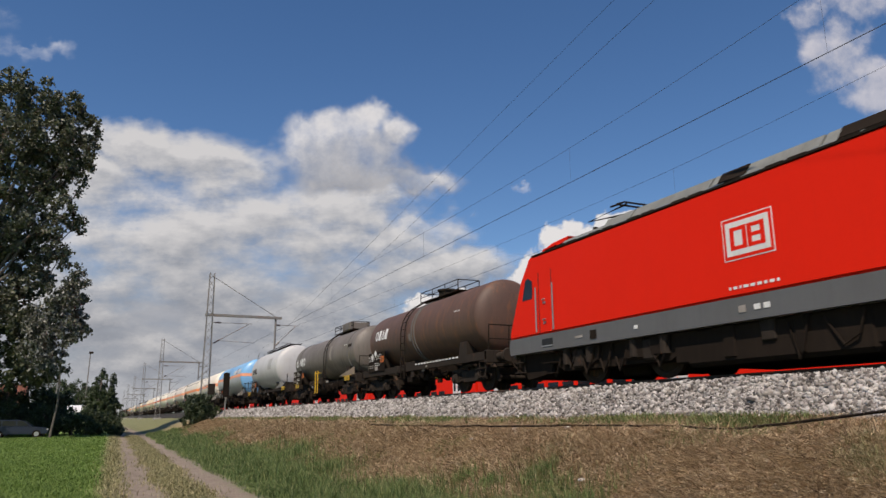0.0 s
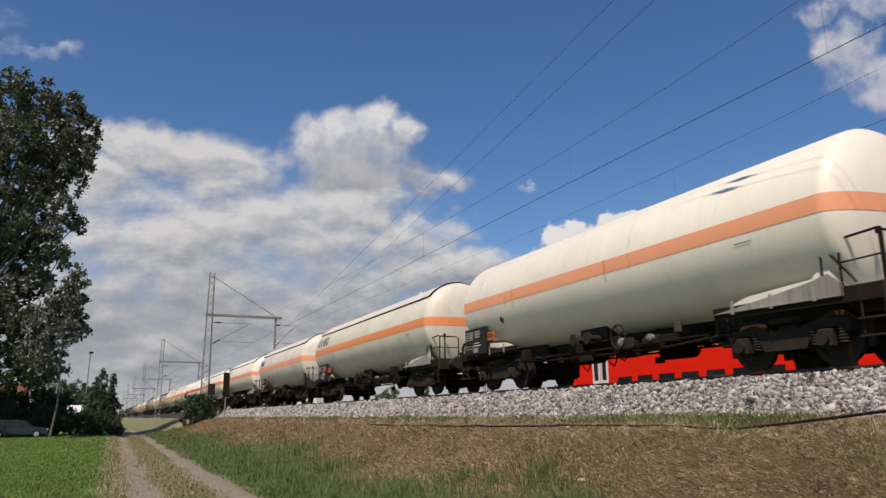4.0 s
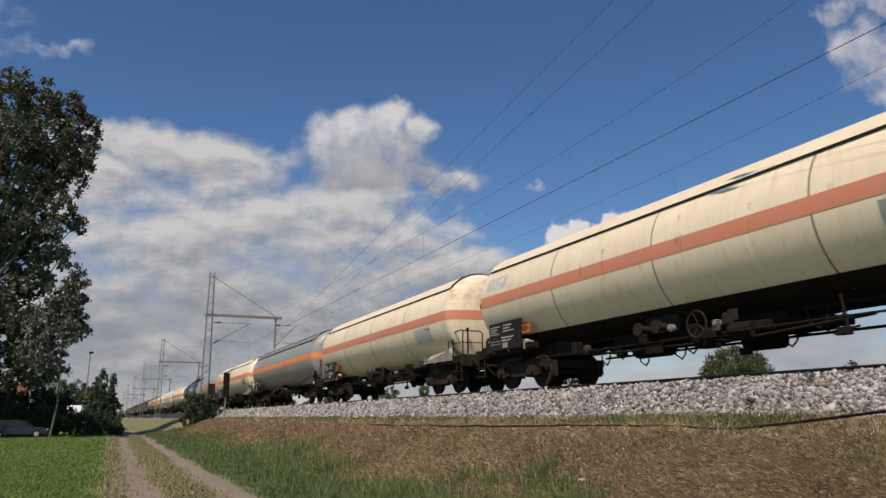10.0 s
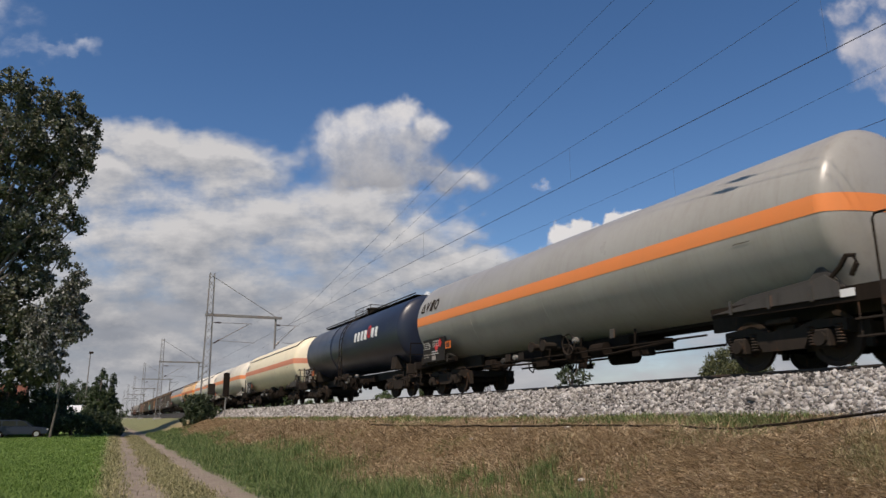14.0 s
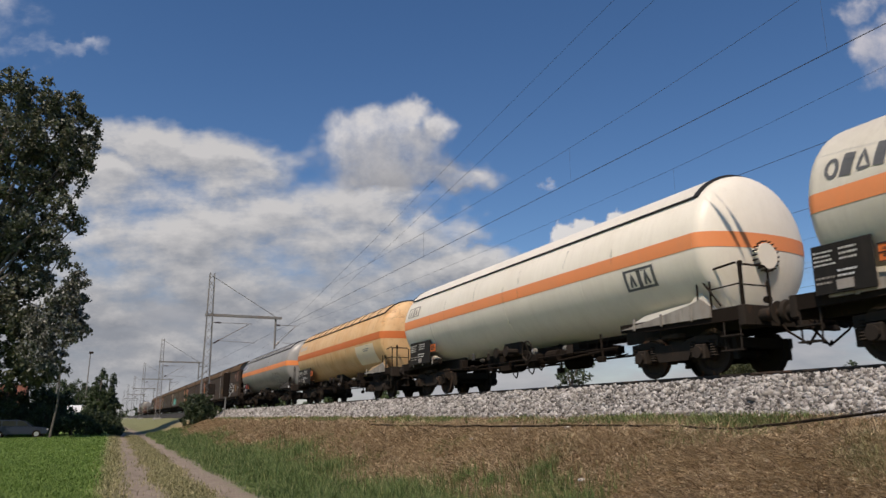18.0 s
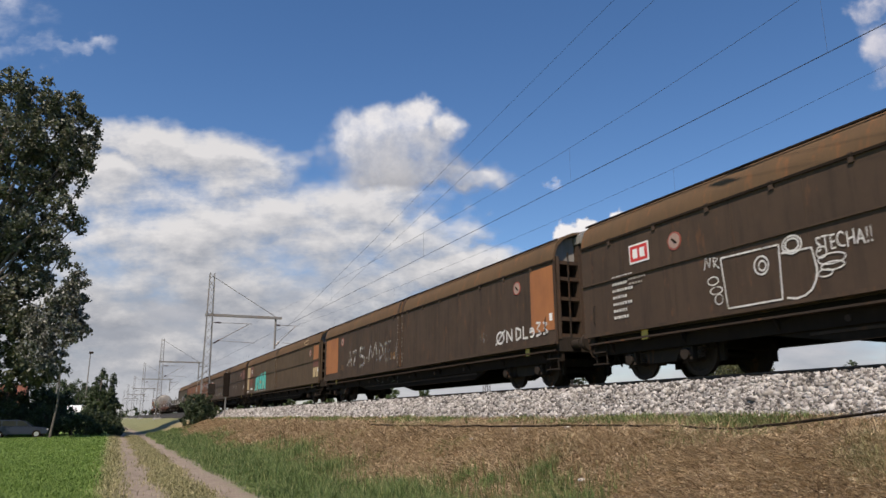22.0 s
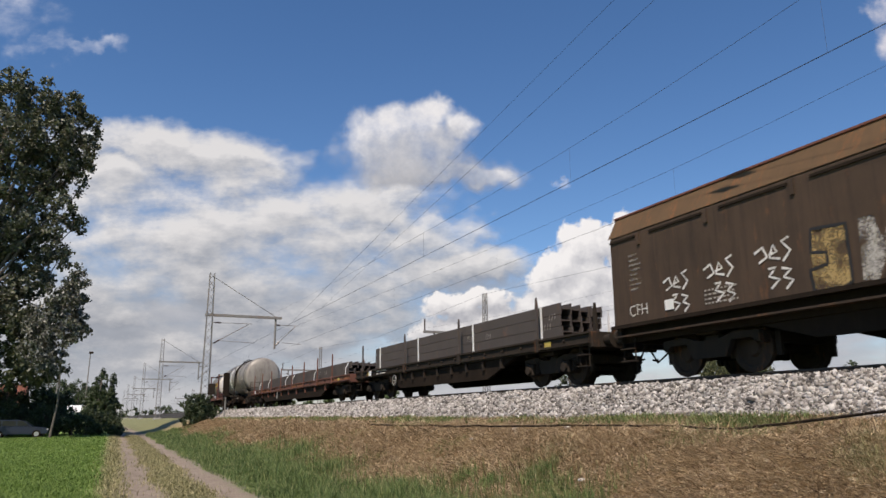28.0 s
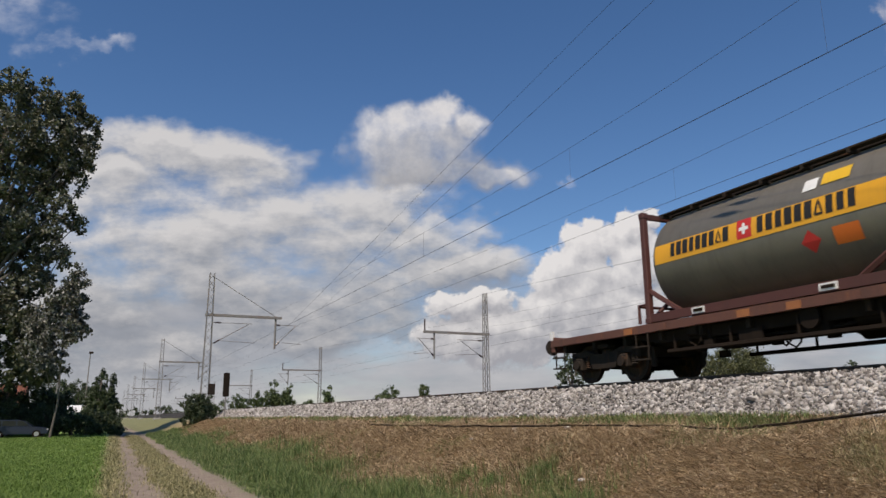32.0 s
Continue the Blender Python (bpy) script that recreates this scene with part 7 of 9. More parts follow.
    tag = [[(0.2, 0.44), (0.06, 0.5), (0.0, 0.36), (0.14, 0.3)], [(-0.02, 0.38), (-0.16, 0.4), (-0.1, 0.5), (-0.04, 0.34), (-0.2, 0.3)], [(-0.36, 0.56), (-0.24, 0.52), (-0.36, 0.38), (-0.24, 0.26)],
           [(0.0, 0.2), (-0.12, 0.2), (0.0, 0.1), (-0.16, 0.04), (-0.02, -0.06)], [(-0.2, 0.18), (-0.34, 0.14), (-0.22, 0.06), (-0.36, 0.0), (-0.24, -0.1)]]
    for y, z, k in ((5.45, 1.42, 1.3), (4.25, 1.46, 1.35), (2.95, 1.5, 1.4), (-2.1, 1.55, 1.6)):
        strokes(w, -1.438, [[(y + a * k, z + b * k) for a, b in line] for line in tag], CLEARWHITE, "white spray-painted tag", 0.045)
    words(w, "CFH", -1.438, 6.56, 1.4, 0.36, SPRAY, "white spray-painted letters", 0.6, 0.0, -0.012)
    for shape, mat in (([(2.05, 1.2), (2.1, 1.6), (1.75, 1.65), (1.75, 1.85), (2.05, 1.9), (2.0, 2.3), (1.35, 2.25), (1.35, 1.3), (1.5, 1.2)], WORNYELLOW),
                       ([(1.2, 1.25), (1.15, 2.3), (0.85, 2.3), (0.75, 1.9), (0.6, 2.35), (0.3, 2.35), (0.35, 1.25), (0.6, 1.25), (0.7, 1.6), (0.9, 1.2)], HAZEWHITE),
                       ([(0.2, 1.25), (0.2, 2.35), (-0.1, 2.35), (-0.1, 1.6), (-0.25, 1.6), (-0.3, 2.35), (-0.55, 2.35), (-0.5, 1.3)], HAZEWHITE),
                       ([(-0.62, 1.25), (-0.65, 2.4), (-1.5, 2.4), (-1.5, 2.1), (-0.95, 2.1), (-0.95, 1.95), (-1.6, 1.95), (-1.6, 1.7), (-1.0, 1.65), (-1.0, 1.3)], HAZEWHITE)):
        outline_patch(w, -1.434, shape, mat, LINE if mat == WORNYELLOW else BROWN, "worn grey and yellow sprayed block letters")
    strokes(w, -1.438, [[(-3.2, 2.2), (-3.35, 2.05), (-3.2, 1.98)], [(-3.45, 2.2), (-3.45, 1.98)], [(-3.45, 2.1), (-3.65, 2.1)], [(-3.65, 2.22), (-3.68, 1.95)]], ORANGE, "orange spray-painted tag", 0.04)
    strokes(w, -1.438, [[(-3.0, 1.85), (-3.15, 1.65), (-3.35, 1.85)], [(-3.15, 1.65), (-3.2, 1.4)], [(-3.45, 1.85), (-3.5, 1.4)], [(-3.45, 1.65), (-3.7, 1.68)], [(-4.0, 1.8), (-3.8, 1.6), (-4.0, 1.42), (-4.1, 1.6)]], WORNYELLOW, "yellow spray-painted tag", 0.08)
    strokes(w, -1.438, [[(-4.75, 1.85), (-5.0, 1.6), (-4.85, 1.5)], [(-5.0, 1.75), (-5.3, 1.95), (-5.35, 1.6)], [(-5.2, 1.7), (-5.5, 1.5)]], HAZEWHITE, "white spray-painted smear", 0.12)
    for k in range(6):
        strokes(w, -1.438, [[(-5.75, 2.0 - 0.09 * k), (-6.5, 2.0 - 0.09 * k)]], SMUDGE, "thin line of faded lettering", 0.025)
    scrawl(w, -1.43, -6.75, 2.45, 0.7, 0.35, 4, BLACK, 13, "dark faded tag", 0.04)
    lettering(w, -1.43, 4.1, 1.5, 0.9, 0.35, 4, 79, SMUDGE)
    plate(w, "card", -1.432, 5.57, 1.5, 0.26, 0.22, WHITE, "small white card")
    lettering(w, -1.43, half - 0.95, 2.4, 0.4, 0.9, 8, 77, THINWHITE)
    return w


def stake_wagon(near, far, label, frame, stakes, seed, fish=True):
    mid, half = (near + far) / 2, (far - near) / 2
    w = vehicle("flat_wagon", mid, label, "flat wagon", "flat wagons")
    for s in (-1, 1):
        bm = bmesh.new()
        box(bm, s * 1.3 - 0.06, s * 1.3 + 0.06, -half, half, 0.92, 1.24)
        part("sole_beam", bm, frame, w)
        if fish:
            bm = bmesh.new()
            prism_x(bm, [(-half + 3.8, 0.91), (-half + 5.6, 0.33), (half - 5.6, 0.33), (half - 3.8, 0.91)], s * 1.22 - 0.05, s * 1.22 + 0.05)
            part("truss_beam", bm, BLACK, w)
        bm = bmesh.new()
        for z in (1.23, 0.9 if not fish else 0.99):
            box(bm, min(s * 1.24, s * 1.42), max(s * 1.24, s * 1.42), -half, half, z - 0.025, z + 0.025)
        part("beam_flange", bm, frame, w)
    bm = bmesh.new()
    box(bm, -1.28, 1.28, -half, half, 1.17, 1.22)
    part("deck", bm, DECKRED, w)
    for y in np.linspace(-half + 0.6, half - 0.6, 14):
        bm = bmesh.new()
        box(bm, -1.2, 1.2, y - 0.05, y + 0.05, 0.85, 1.16)
        part("cross_beam", bm, frame, w)
    bm = bmesh.new()
    prism_x(bm, [(-0.04, 1.0), (0.04, 1.0), (0.032, 2.3), (0.0, 2.45), (-0.032, 2.3)], -0.03, 0.03)
    stake = mesh_of(bm, "stake", STEELBAR if seed == 61 else frame)
    for y in stakes:
        for s in (-1, 1):
            put("stake", stake, w, (s * 1.38, y - mid, 0))
            bm = bmesh.new()
            box(bm, s * 1.38 - 0.06, s * 1.38 + 0.06, y - mid - 0.1, y - mid + 0.1, 0.9, 1.28, 0.02)
            part("stake_socket", bm, frame, w)
    for y in np.linspace(-half + 4.6, half - 4.6, 9):
        for s in (-1, 1):
            bm = bmesh.new()
            box(bm, *sorted((s * 1.2, s * 1.35)), y - 0.05, y + 0.05, 0.62, 0.92)
            part("web_rib", bm, frame, w)
    for k, y in enumerate(np.linspace(-half + 1.1, half - 1.1, 16)):
        bm = bmesh.new()
        cyl(bm, (-1.36, y, 1.1), (-1.43, y, 1.1), 0.035, 8)
        part("lashing_eye", bm, GRIME, w)
    for y in (-half + 1.9, half - 1.9):
        plate(w, "brake_plate", -1.37, y, 1.06, 0.3, 0.2, YELLOWOLD, "worn yellow shunting hook plate")
    for out in (-1, 1):
        bogie(w, out * (half - 2.3))
    ends(w, -half, half, frame)
    put("brake_gear", shared("gear9", lambda: gear_mesh(9.0)), w)
    wheel = bmesh.new()
    pipe(wheel, [(0, 0.2 * math.cos(math.pi * k / 9), 0.2 * math.sin(math.pi * k / 9)) for k in range(19)], 0.022, 5)
    for k in range(3):
        pipe(wheel, [(0.02, 0, 0), (0, 0.2 * math.cos(2.09 * k), 0.2 * math.sin(2.09 * k))], 0.016, 4)
    part("hand_wheel", wheel, GREYDIRT, w, "pale grey spoked hand wheel", at=(-1.4, 3.13 if seed == 62 else half - 5.2, 0.66))
    if seed == 62:
        edges = [-half] + [y - mid for y in stakes] + [half]
        for k, (a, b) in enumerate(zip(edges, edges[1:])):
            plate(w, "sole_panel", -1.362, (a + b) / 2, 1.085, b - a - 0.28, 0.16, (OCHREDULL, RUSTFRAME, DECKRED)[k % 3], "patched paint on the sole beam")
    if seed == 61:
        for x in (-1.1, 1.1):
            bm = bmesh.new()
            prism_x(bm, [(-half + 0.02, 1.2), (-half + 0.16, 1.2), (-half + 0.12, 1.9), (-half + 0.08, 2.0)], x - 0.04, x + 0.04)
            part("end_stanchion", bm, frame, w)
    plate(w, "data_plate", -1.425, half - 2.2, 1.1, 0.32, 0.22, WHITE, "small white plate")
    lettering(w, -1.37, half - 3.6, 1.1, 1.4, 0.22, 2, seed, SPRAY)
    return w


def beam_stack(near, far, z0, rows, cols, label, straps):
    """Bundled steel beams; each beam is a part."""
    mid, half = (near + far) / 2, (far - near) / 2
    st = vehicle("steel_beam_stack", mid, label, "steel beams", "steel beam loads")
    h, b = 0.345 if rows == 2 else 0.315, 2.3 / cols
    bm = bmesh.new()
    t, q, e = 0.035, b / 2 - 0.008, h - 0.012
    prism_y(bm, [(-q, 0), (-q + t, 0), (-q + t, e / 2 - 0.015), (q - t, e / 2 - 0.015), (q - t, 0), (q, 0), (q, e), (q - t, e), (q - t, e / 2 + 0.015), (-q + t, e / 2 + 0.015), (-q + t, e), (-q, e)], -half, half)
    bmesh.ops.recalc_face_normals(bm, faces=bm.faces)
    me = mesh_of(bm, "steel_beam", STEELBAR)
    rng = random.Random(int(near * 10))
    for r in range(rows):
        inset = 0.5 if rows == 2 and r == 1 else 0.0
        for c in range(cols - int(2 * inset)):
            put("steel_beam", me, st, (-1.15 + b * (c + 0.5 + inset), rng.uniform(-0.1, 0.1) + (1.5 if rows == 3 and c > 3 else 0.2 * c if c and r == rows - 1 and rows == 2 else 0.06 * c), z0 + r * h))
    for y in np.linspace(-half + 0.5, half - 0.5, 5):
        bm = bmesh.new()
        box(bm, -1.2, 1.2, y - 0.06, y + 0.06, z0 - 0.11, z0 - 0.005)
        part("timber_bearer", bm, DECKRED, st)
    for y, zz in ((-half + 0.35, 0.62), (-half + 0.6, 0.36), (-half + 4.1, 0.45), (-half + 5.4, 0.5)):
        scrawl(st, -1.158, y, z0 + zz * h * rows, 0.42, 0.16, 3, SMUDGE, int(40 + 10 * y), "chalk marks on the beams", 0.022)
    for y in straps:
        for s in (-1, 1):
            bm = bmesh.new()
            lean = b * 0.5 if rows == 2 else 0.0
            pts = [(s * 1.165, z0 - 0.05), (s * 1.165, z0 + h * 0.95), (s * (1.175 - lean), z0 + rows * h + 0.01)]
            for (xa, za), (xb, zb) in zip(pts, pts[1:]):
                v = [bm.verts.new((x + dx, y - mid + dy, z)) for x, z in ((xa, za), (xb, zb)) for dx in (-0.01, 0.01) for dy in (-0.04, 0.04)]
                for q in ((0, 1, 5, 4), (2, 6, 7, 3), (0, 4, 6, 2), (1, 3, 7, 5), (0, 2, 3, 1), (4, 5, 7, 6)):
                    bm.faces.new([v[k] for k in q])
            bmesh.ops.remove_doubles(bm, verts=bm.verts[:], dist=0.001)
            bmesh.ops.recalc_face_normals(bm, faces=bm.faces)
            part("strap", bm, WHITE, st, "pale lashing strap")
    return st


def tank_container(near, far, z):
    """A twenty-foot tank in a frame; near, far: the frame's ends; z: its floor over the rails."""
    mid, half = (near + far) / 2, (far - near) / 2
    c = vehicle("tank_container", mid, "weathered steel tank container with an amber band in an oxide-red frame", "tank container", "")
    top = z + 2.55
    for s in (-1, 1):
        for y in (-half, half):
            bm = bmesh.new()
            box(bm, s * 1.219 - 0.07, s * 1.219 + 0.07, y - 0.07, y + 0.07, z, top, 0.015)
            part("corner_post", bm, FRAMERED, c)
            for zz in (z, top - 0.12):
                bm = bmesh.new()
                box(bm, s * 1.219 - 0.085, s * 1.219 + 0.085, y - 0.085, y + 0.085, zz - 0.01, zz + 0.13, 0.02)
                part("corner_casting", bm, FRAMERED, c)
        bm = bmesh.new()
        box(bm, s * 1.2 - 0.06, s * 1.2 + 0.06, -half, half, z + 0.02, z + 0.2)
        part("bottom_rail", bm, FRAMERED, c)
        for out in (-1, 1):
            bm = bmesh.new()
            pipe(bm, [(s * 1.2, out * (half - 1.0), z + 0.15), (s * 1.2, out * half, z + 0.75)], 0.06, 5)
            part("corner_brace", bm, FRAMERED, c)
    for y in (-half, half):
        for zz in (z + 0.08, top - 0.07):
            bm = bmesh.new()
            box(bm, -1.2, 1.2, y - 0.05, y + 0.05, zz - 0.06, zz + 0.06)
            part("end_rail", bm, GREYWHITE if y < 0 and zz > z + 1 else FRAMERED, c)
        for s in (-1, 1):
            bm = bmesh.new()
            pipe(bm, [(s * 1.15, y, z + 0.1), (s * 0.5, y, z + 0.62)], 0.05, 5)
            part("end_brace", bm, FRAMERED, c)
    r, cz = 1.22, z + 1.38
    bm = bmesh.new()
    lathe_y(bm, barrel_profile(-half + 0.15, half - 0.3, r, 0.42), cz)
    bmesh.ops.recalc_face_normals(bm, faces=bm.faces)
    part("barrel", bm, TANKSTEEL, c, "", True)
    bm = bmesh.new()
    lathe_y(bm, barrel_profile(-half + 0.15, half, r + 0.006, 0.426)[:11] + [(-half + 0.3, r + 0.006)], cz)
    bmesh.ops.recalc_face_normals(bm, faces=bm.faces)
    part("end_cap", bm, GREYWHITE, c, "pale painted domed end", True)
    for s in (-1, 1):
        bm = bmesh.new()
        wrap(bm, r + 0.008, cz, -half + 0.3, half - 0.3, -5, 15, s, 6)
        part("amber_band", bm, BANDYELLOW, c, "amber band along the barrel", True)
    barrel_marks(c, r + 0.006, cz, 1.4, cz + 0.14, 1.7, 0.3, 9, LINE, "row of dark block marks on the amber band", 3, "bbbbbbbvb", 0.02)
    barrel_marks(c, r + 0.006, cz, -1.15, cz + 0.14, 2.1, 0.32, 10, LINE, "row of dark block marks on the amber band", 4, "bbbbbbvbbb", 0.02)
    barrel_plate(c, "shield_sign", r, cz, 0.18, cz + 0.14, 0.36, 0.38, REDPLATE, "red shield sign", lift=0.012)
    for w_, h_ in ((0.22, 0.07), (0.07, 0.22)):
        barrel_plate(c, "shield_cross", r, cz, 0.18, cz + 0.14, w_, h_, WHITE, "white cross", lift=0.018)
    barrel_plate(c, "sticker", r, cz, -1.75, cz + 0.66, 0.55, 0.28, YELLOW, "yellow notice", lift=0.01)
    barrel_plate(c, "sticker", r, cz, -1.25, cz + 0.62, 0.28, 0.26, WHITE, "white notice", lift=0.01)
    barrel_plate(c, "hazard_plate", r, cz, -1.9, cz - 0.42, 0.5, 0.32, ORANGE, "orange hazard plate", lift=0.01)
    bm = bmesh.new()
    d = 0.2
    for dy, dz in ((d, 0), (0, -d), (-d, 0), (0, d)):
        zz = -0.42 + dz
        bm.verts.new((-math.sqrt((r + 0.012) ** 2 - zz * zz), -1.2 + dy, cz + zz))
    bm.faces.new(list(bm.verts))
    part("hazard_diamond", bm, REDPLATE, c, "red hazard diamond")
    bm = bmesh.new()
    for x in (-0.55, -0.1):
        pipe(bm, [(x, -half - 0.16, z + 0.15), (x, -half - 0.2, cz + 0.5), (x, -half - 0.02, top - 0.1), (x, -half + 0.3, top + 0.12)], 0.026, 5)
    for k in range(8):
        pipe(bm, [(-0.55, -half - 0.18, z + 0.35 + 0.27 * k), (-0.1, -half - 0.18, z + 0.35 + 0.27 * k)], 0.019, 4)
    part("ladder", bm, GALV, c, "grey metal ladder on the tank end")
    bm = bmesh.new()
    for x in (-0.75, -0.5, -0.25):
        box(bm, x - 0.09, x + 0.09, -half + 0.1, half - 0.1, top - 0.05, top - 0.02)
    for y in np.linspace(-half + 0.2, half - 0.2, 7):
        box(bm, -0.85, -0.15, y - 0.03, y + 0.03, top - 0.12, top - 0.05)
    part("top_walkway", bm, GRIME, c)
    for k in (-1, 1):
        plate(c, "slot_plate", -1.265, k * 1.5, z + 0.11, 0.36, 0.13, WHITE, "white-rimmed slot in the bottom rail")
        plate(c, "slot", -1.279, k * 1.5, z + 0.11, 0.26, 0.06, BLACK, "dark slot")

    def on_dome(corners):
        """A flat mark laid on the domed end; corners: x and height over the barrel's axis."""
        m = bmesh.new()
        m.faces.new([m.verts.new((x, -half + 0.135 - 0.43 * math.sqrt(max(0.0, 1 - (x * x + q * q) / (r * r))), cz + q)) for x, q in corners])
        return m
    part("hazard_plate", on_dome([(0.3, 0.08), (0.74, 0.08), (0.74, 0.4), (0.3, 0.4)]), ORANGE, c, "orange hazard plate")
    part("hazard_diamond", on_dome([(0.27, 0.24), (0.09, 0.42), (-0.09, 0.24), (0.09, 0.06)]), REDPLATE, c, "red hazard diamond")
    for k in range(4):
        q = 0.52 + 0.1 * k
        tagged(part("lettering", on_dome([(0.12, q), (0.58 - 0.06 * k, q), (0.58 - 0.06 * k, q + 0.045), (0.12, q + 0.045)]), LOCOGREY, c, "unreadable small lettering"), kind="stuff")
    for out, reach in ((-1, 0.3), (1, 0.3)):
        for s in (-1, 1):
            bm = bmesh.new()
            ya, yb = out * (half + 0.12), out * (half + 0.12 + reach)
            pipe(bm, [(s * 1.16, ya, z + 0.04), (s * 1.16, ya, z + 0.46), (s * 1.16, yb, z + 0.46), (s * 1.16, yb, z + 0.04)], 0.04, 6)
            part("end_guard", bm, FRAMERED, c, "oxide-red guard frame beside the corner post")
        bm = bmesh.new()
        pipe(bm, [(-1.16, out * (half + 0.12 + reach), z + 0.44), (1.16, out * (half + 0.12 + reach), z + 0.44)], 0.035, 6)
        part("end_guard", bm, FRAMERED, c)
    return c


def container_wagon(near, far):
    mid, half = (near + far) / 2, (far - near) / 2
    w = vehicle("container_wagon", mid, "faded red container flat wagon carrying one tank", "flat wagon", "flat wagons")
    for s in (-1, 1):
        bm = bmesh.new()
        prism_x(bm, [(-half, 1.0), (half, 1.0), (half, 1.18), (-half, 1.18)], s * 1.28 - 0.06, s * 1.28 + 0.06)
        part("sole_beam", bm, DECKRED, w)
        bm = bmesh.new()
        prism_x(bm, [(-half + 2.8, 1.0), (-half + 4, 0.76), (half - 4, 0.76), (half - 2.8, 1.0)], s * 1.05 - 0.05, s * 1.05 + 0.05)
        part("inner_beam", bm, BLACK, w)
        bm = bmesh.new()
        pipe(bm, [(s * 1.2, -half + 3.4, 0.55), (s * 1.2, half - 4.4, 0.55)], 0.05, 5)
        for y in np.linspace(-half + 3.6, half - 4.6, 5):
            pipe(bm, [(s * 1.2, y, 0.55), (s * 1.2, y, 0.92)], 0.03, 5)
        part("side_guard", bm, BLACK, w)
    bm = bmesh.new()
    box(bm, -1.26, 1.26, -half, half, 1.12, 1.17)
    part("deck", bm, DECKRED, w)
    for y in np.linspace(-half + 0.5, half - 0.5, 12):
        bm = bmesh.new()
        box(bm, -1.2, 1.2, y - 0.05, y + 0.05, 0.82, 1.1)
        part("cross_beam", bm, GRIME, w)
    bm = bmesh.new()
    box(bm, -0.35, 0.35, -half, half, 0.75, 1.1)
    part("centre_sill", bm, GRIME, w)
    for y in np.linspace(-half + 1.0, half - 1.0, 12):
        plate(w, "latch", -1.342, y, 1.08, 0.3, 0.14, OCHRE if int(y * 7) % 3 == 0 else DECKRED, "folded container latch")
    for out in (-1, 1):
        bogie(w, out * (half - 1.9))
    ends(w, -half, half, DECKRED)
    bm = bmesh.new()
    pipe(bm, [(-1.25, -half + 0.15, 1.15), (-1.25, -half + 0.15, 1.7), (-1.25, -half + 0.15, 2.3), (-1.25, -half + 0.35, 2.35), (-1.25, -half + 0.42, 1.7), (-1.25, -half + 0.3, 1.65)], 0.025)
    part("brake_stand", bm, BLACK, w)
    bm = bmesh.new()
    box(bm, -1.34, -1.26, half - 0.1, half + 0.02, 1.18, 1.42)
    part("tail_board", bm, WHITE, w, "white tail marker")
    put("brake_gear", shared("gear5", lambda: gear_mesh(5.0)), w)
    put("corner_step", shared("corner_step", step_mesh), w, (-1.33, half - 3.7, 0))
    return w


def locomotive(rear):
    """A box electric locomotive; rear: its back buffer beam along the line at the start."""
    half = 9.1
    w = vehicle("electric_locomotive", rear - half - 0.25, "bright red electric locomotive with grey roof and skirt", "locomotive", "")
    side = [(-half + 0.75, 1.36), (half - 0.05, 1.36), (half - 0.1, 1.6), (half - 0.75, 3.0), (half - 1.25, 3.62), (-half + 1.25, 3.62), (-half + 0.75, 3.0), (-half + 0.1, 1.6), (-half + 0.05, 1.36)][1:]
    bm = bmesh.new()
    prism_x(bm, side, -1.49, 1.49)
    bmesh.ops.bevel(bm, geom=[e for e in bm.edges if abs(e.verts[0].co.x - e.verts[1].co.x) < 1e-4 and abs(e.verts[0].co.x) > 1.4], offset=0.06, segments=2, affect="EDGES")
    part("body", bm, TRAFFICRED, w, "bright red body shell")
    bm = bmesh.new()
    prism_x(bm, [(-half + 0.05, 0.92), (half - 0.05, 0.92), (half - 0.0, 1.1), (half - 0.05, 1.37), (-half + 0.05, 1.37), (-half, 1.1)], -1.47, 1.47)
    part("skirt", bm, LOCOGREY, w, "dark grey skirt band")
    bm = bmesh.new()
    prism_y(bm, [(-1.4, 3.6), (1.4, 3.6), (1.15, 3.86), (0.7, 3.95), (-0.7, 3.95), (-1.15, 3.86)], -half + 2.6, half - 2.6)
    bmesh.ops.recalc_face_normals(bm, faces=bm.faces)
    part("roof", bm, ROOFGREY, w, "weathered grey roof")
    for out in (-1, 1):
        bm = bmesh.new()
        prism_x(bm, [(out * (half - 1.22), 3.6), (out * (half - 1.5), 3.82), (out * (half - 1.9), 3.93), (out * (half - 2.75), 3.97), (out * (half - 2.4), 3.62)], -1.3, 1.3)
        bmesh.ops.bevel(bm, geom=[e for e in bm.edges if abs(e.verts[0].co.x - e.verts[1].co.x) < 1e-4], offset=0.18, segments=3, affect="EDGES")
        part("cab_roof", bm, TRAFFICRED, w, "red rounded cab roof", True)
        for s in (-1, 1):
            for z in (1.75, 2.3):
                bm = bmesh.new()
                pipe(bm, [(s * 1.5, out * (half - 1.95), z), (s * 1.55, out * (half - 1.98), z), (s * 1.55, out * (half - 2.1), z + 0.01)], 0.018, 5)
                box(bm, s * 1.5 - 0.015, s * 1.5 + 0.015, out * (half - 2.0) - 0.05, out * (half - 2.0) + 0.05, z - 0.1, z - 0.04)
                part("door_handle", bm, GALV, w)
            bm = bmesh.new()
            box(bm, s * 1.472 - 0.004, s * 1.472 + 0.004, *sorted((out * (half - 1.78), out * (half - 2.3))), 1.02, 1.24)
            part("step_recess", bm, LINE, w, "dark foot recess in the skirt")
            bm = bmesh.new()
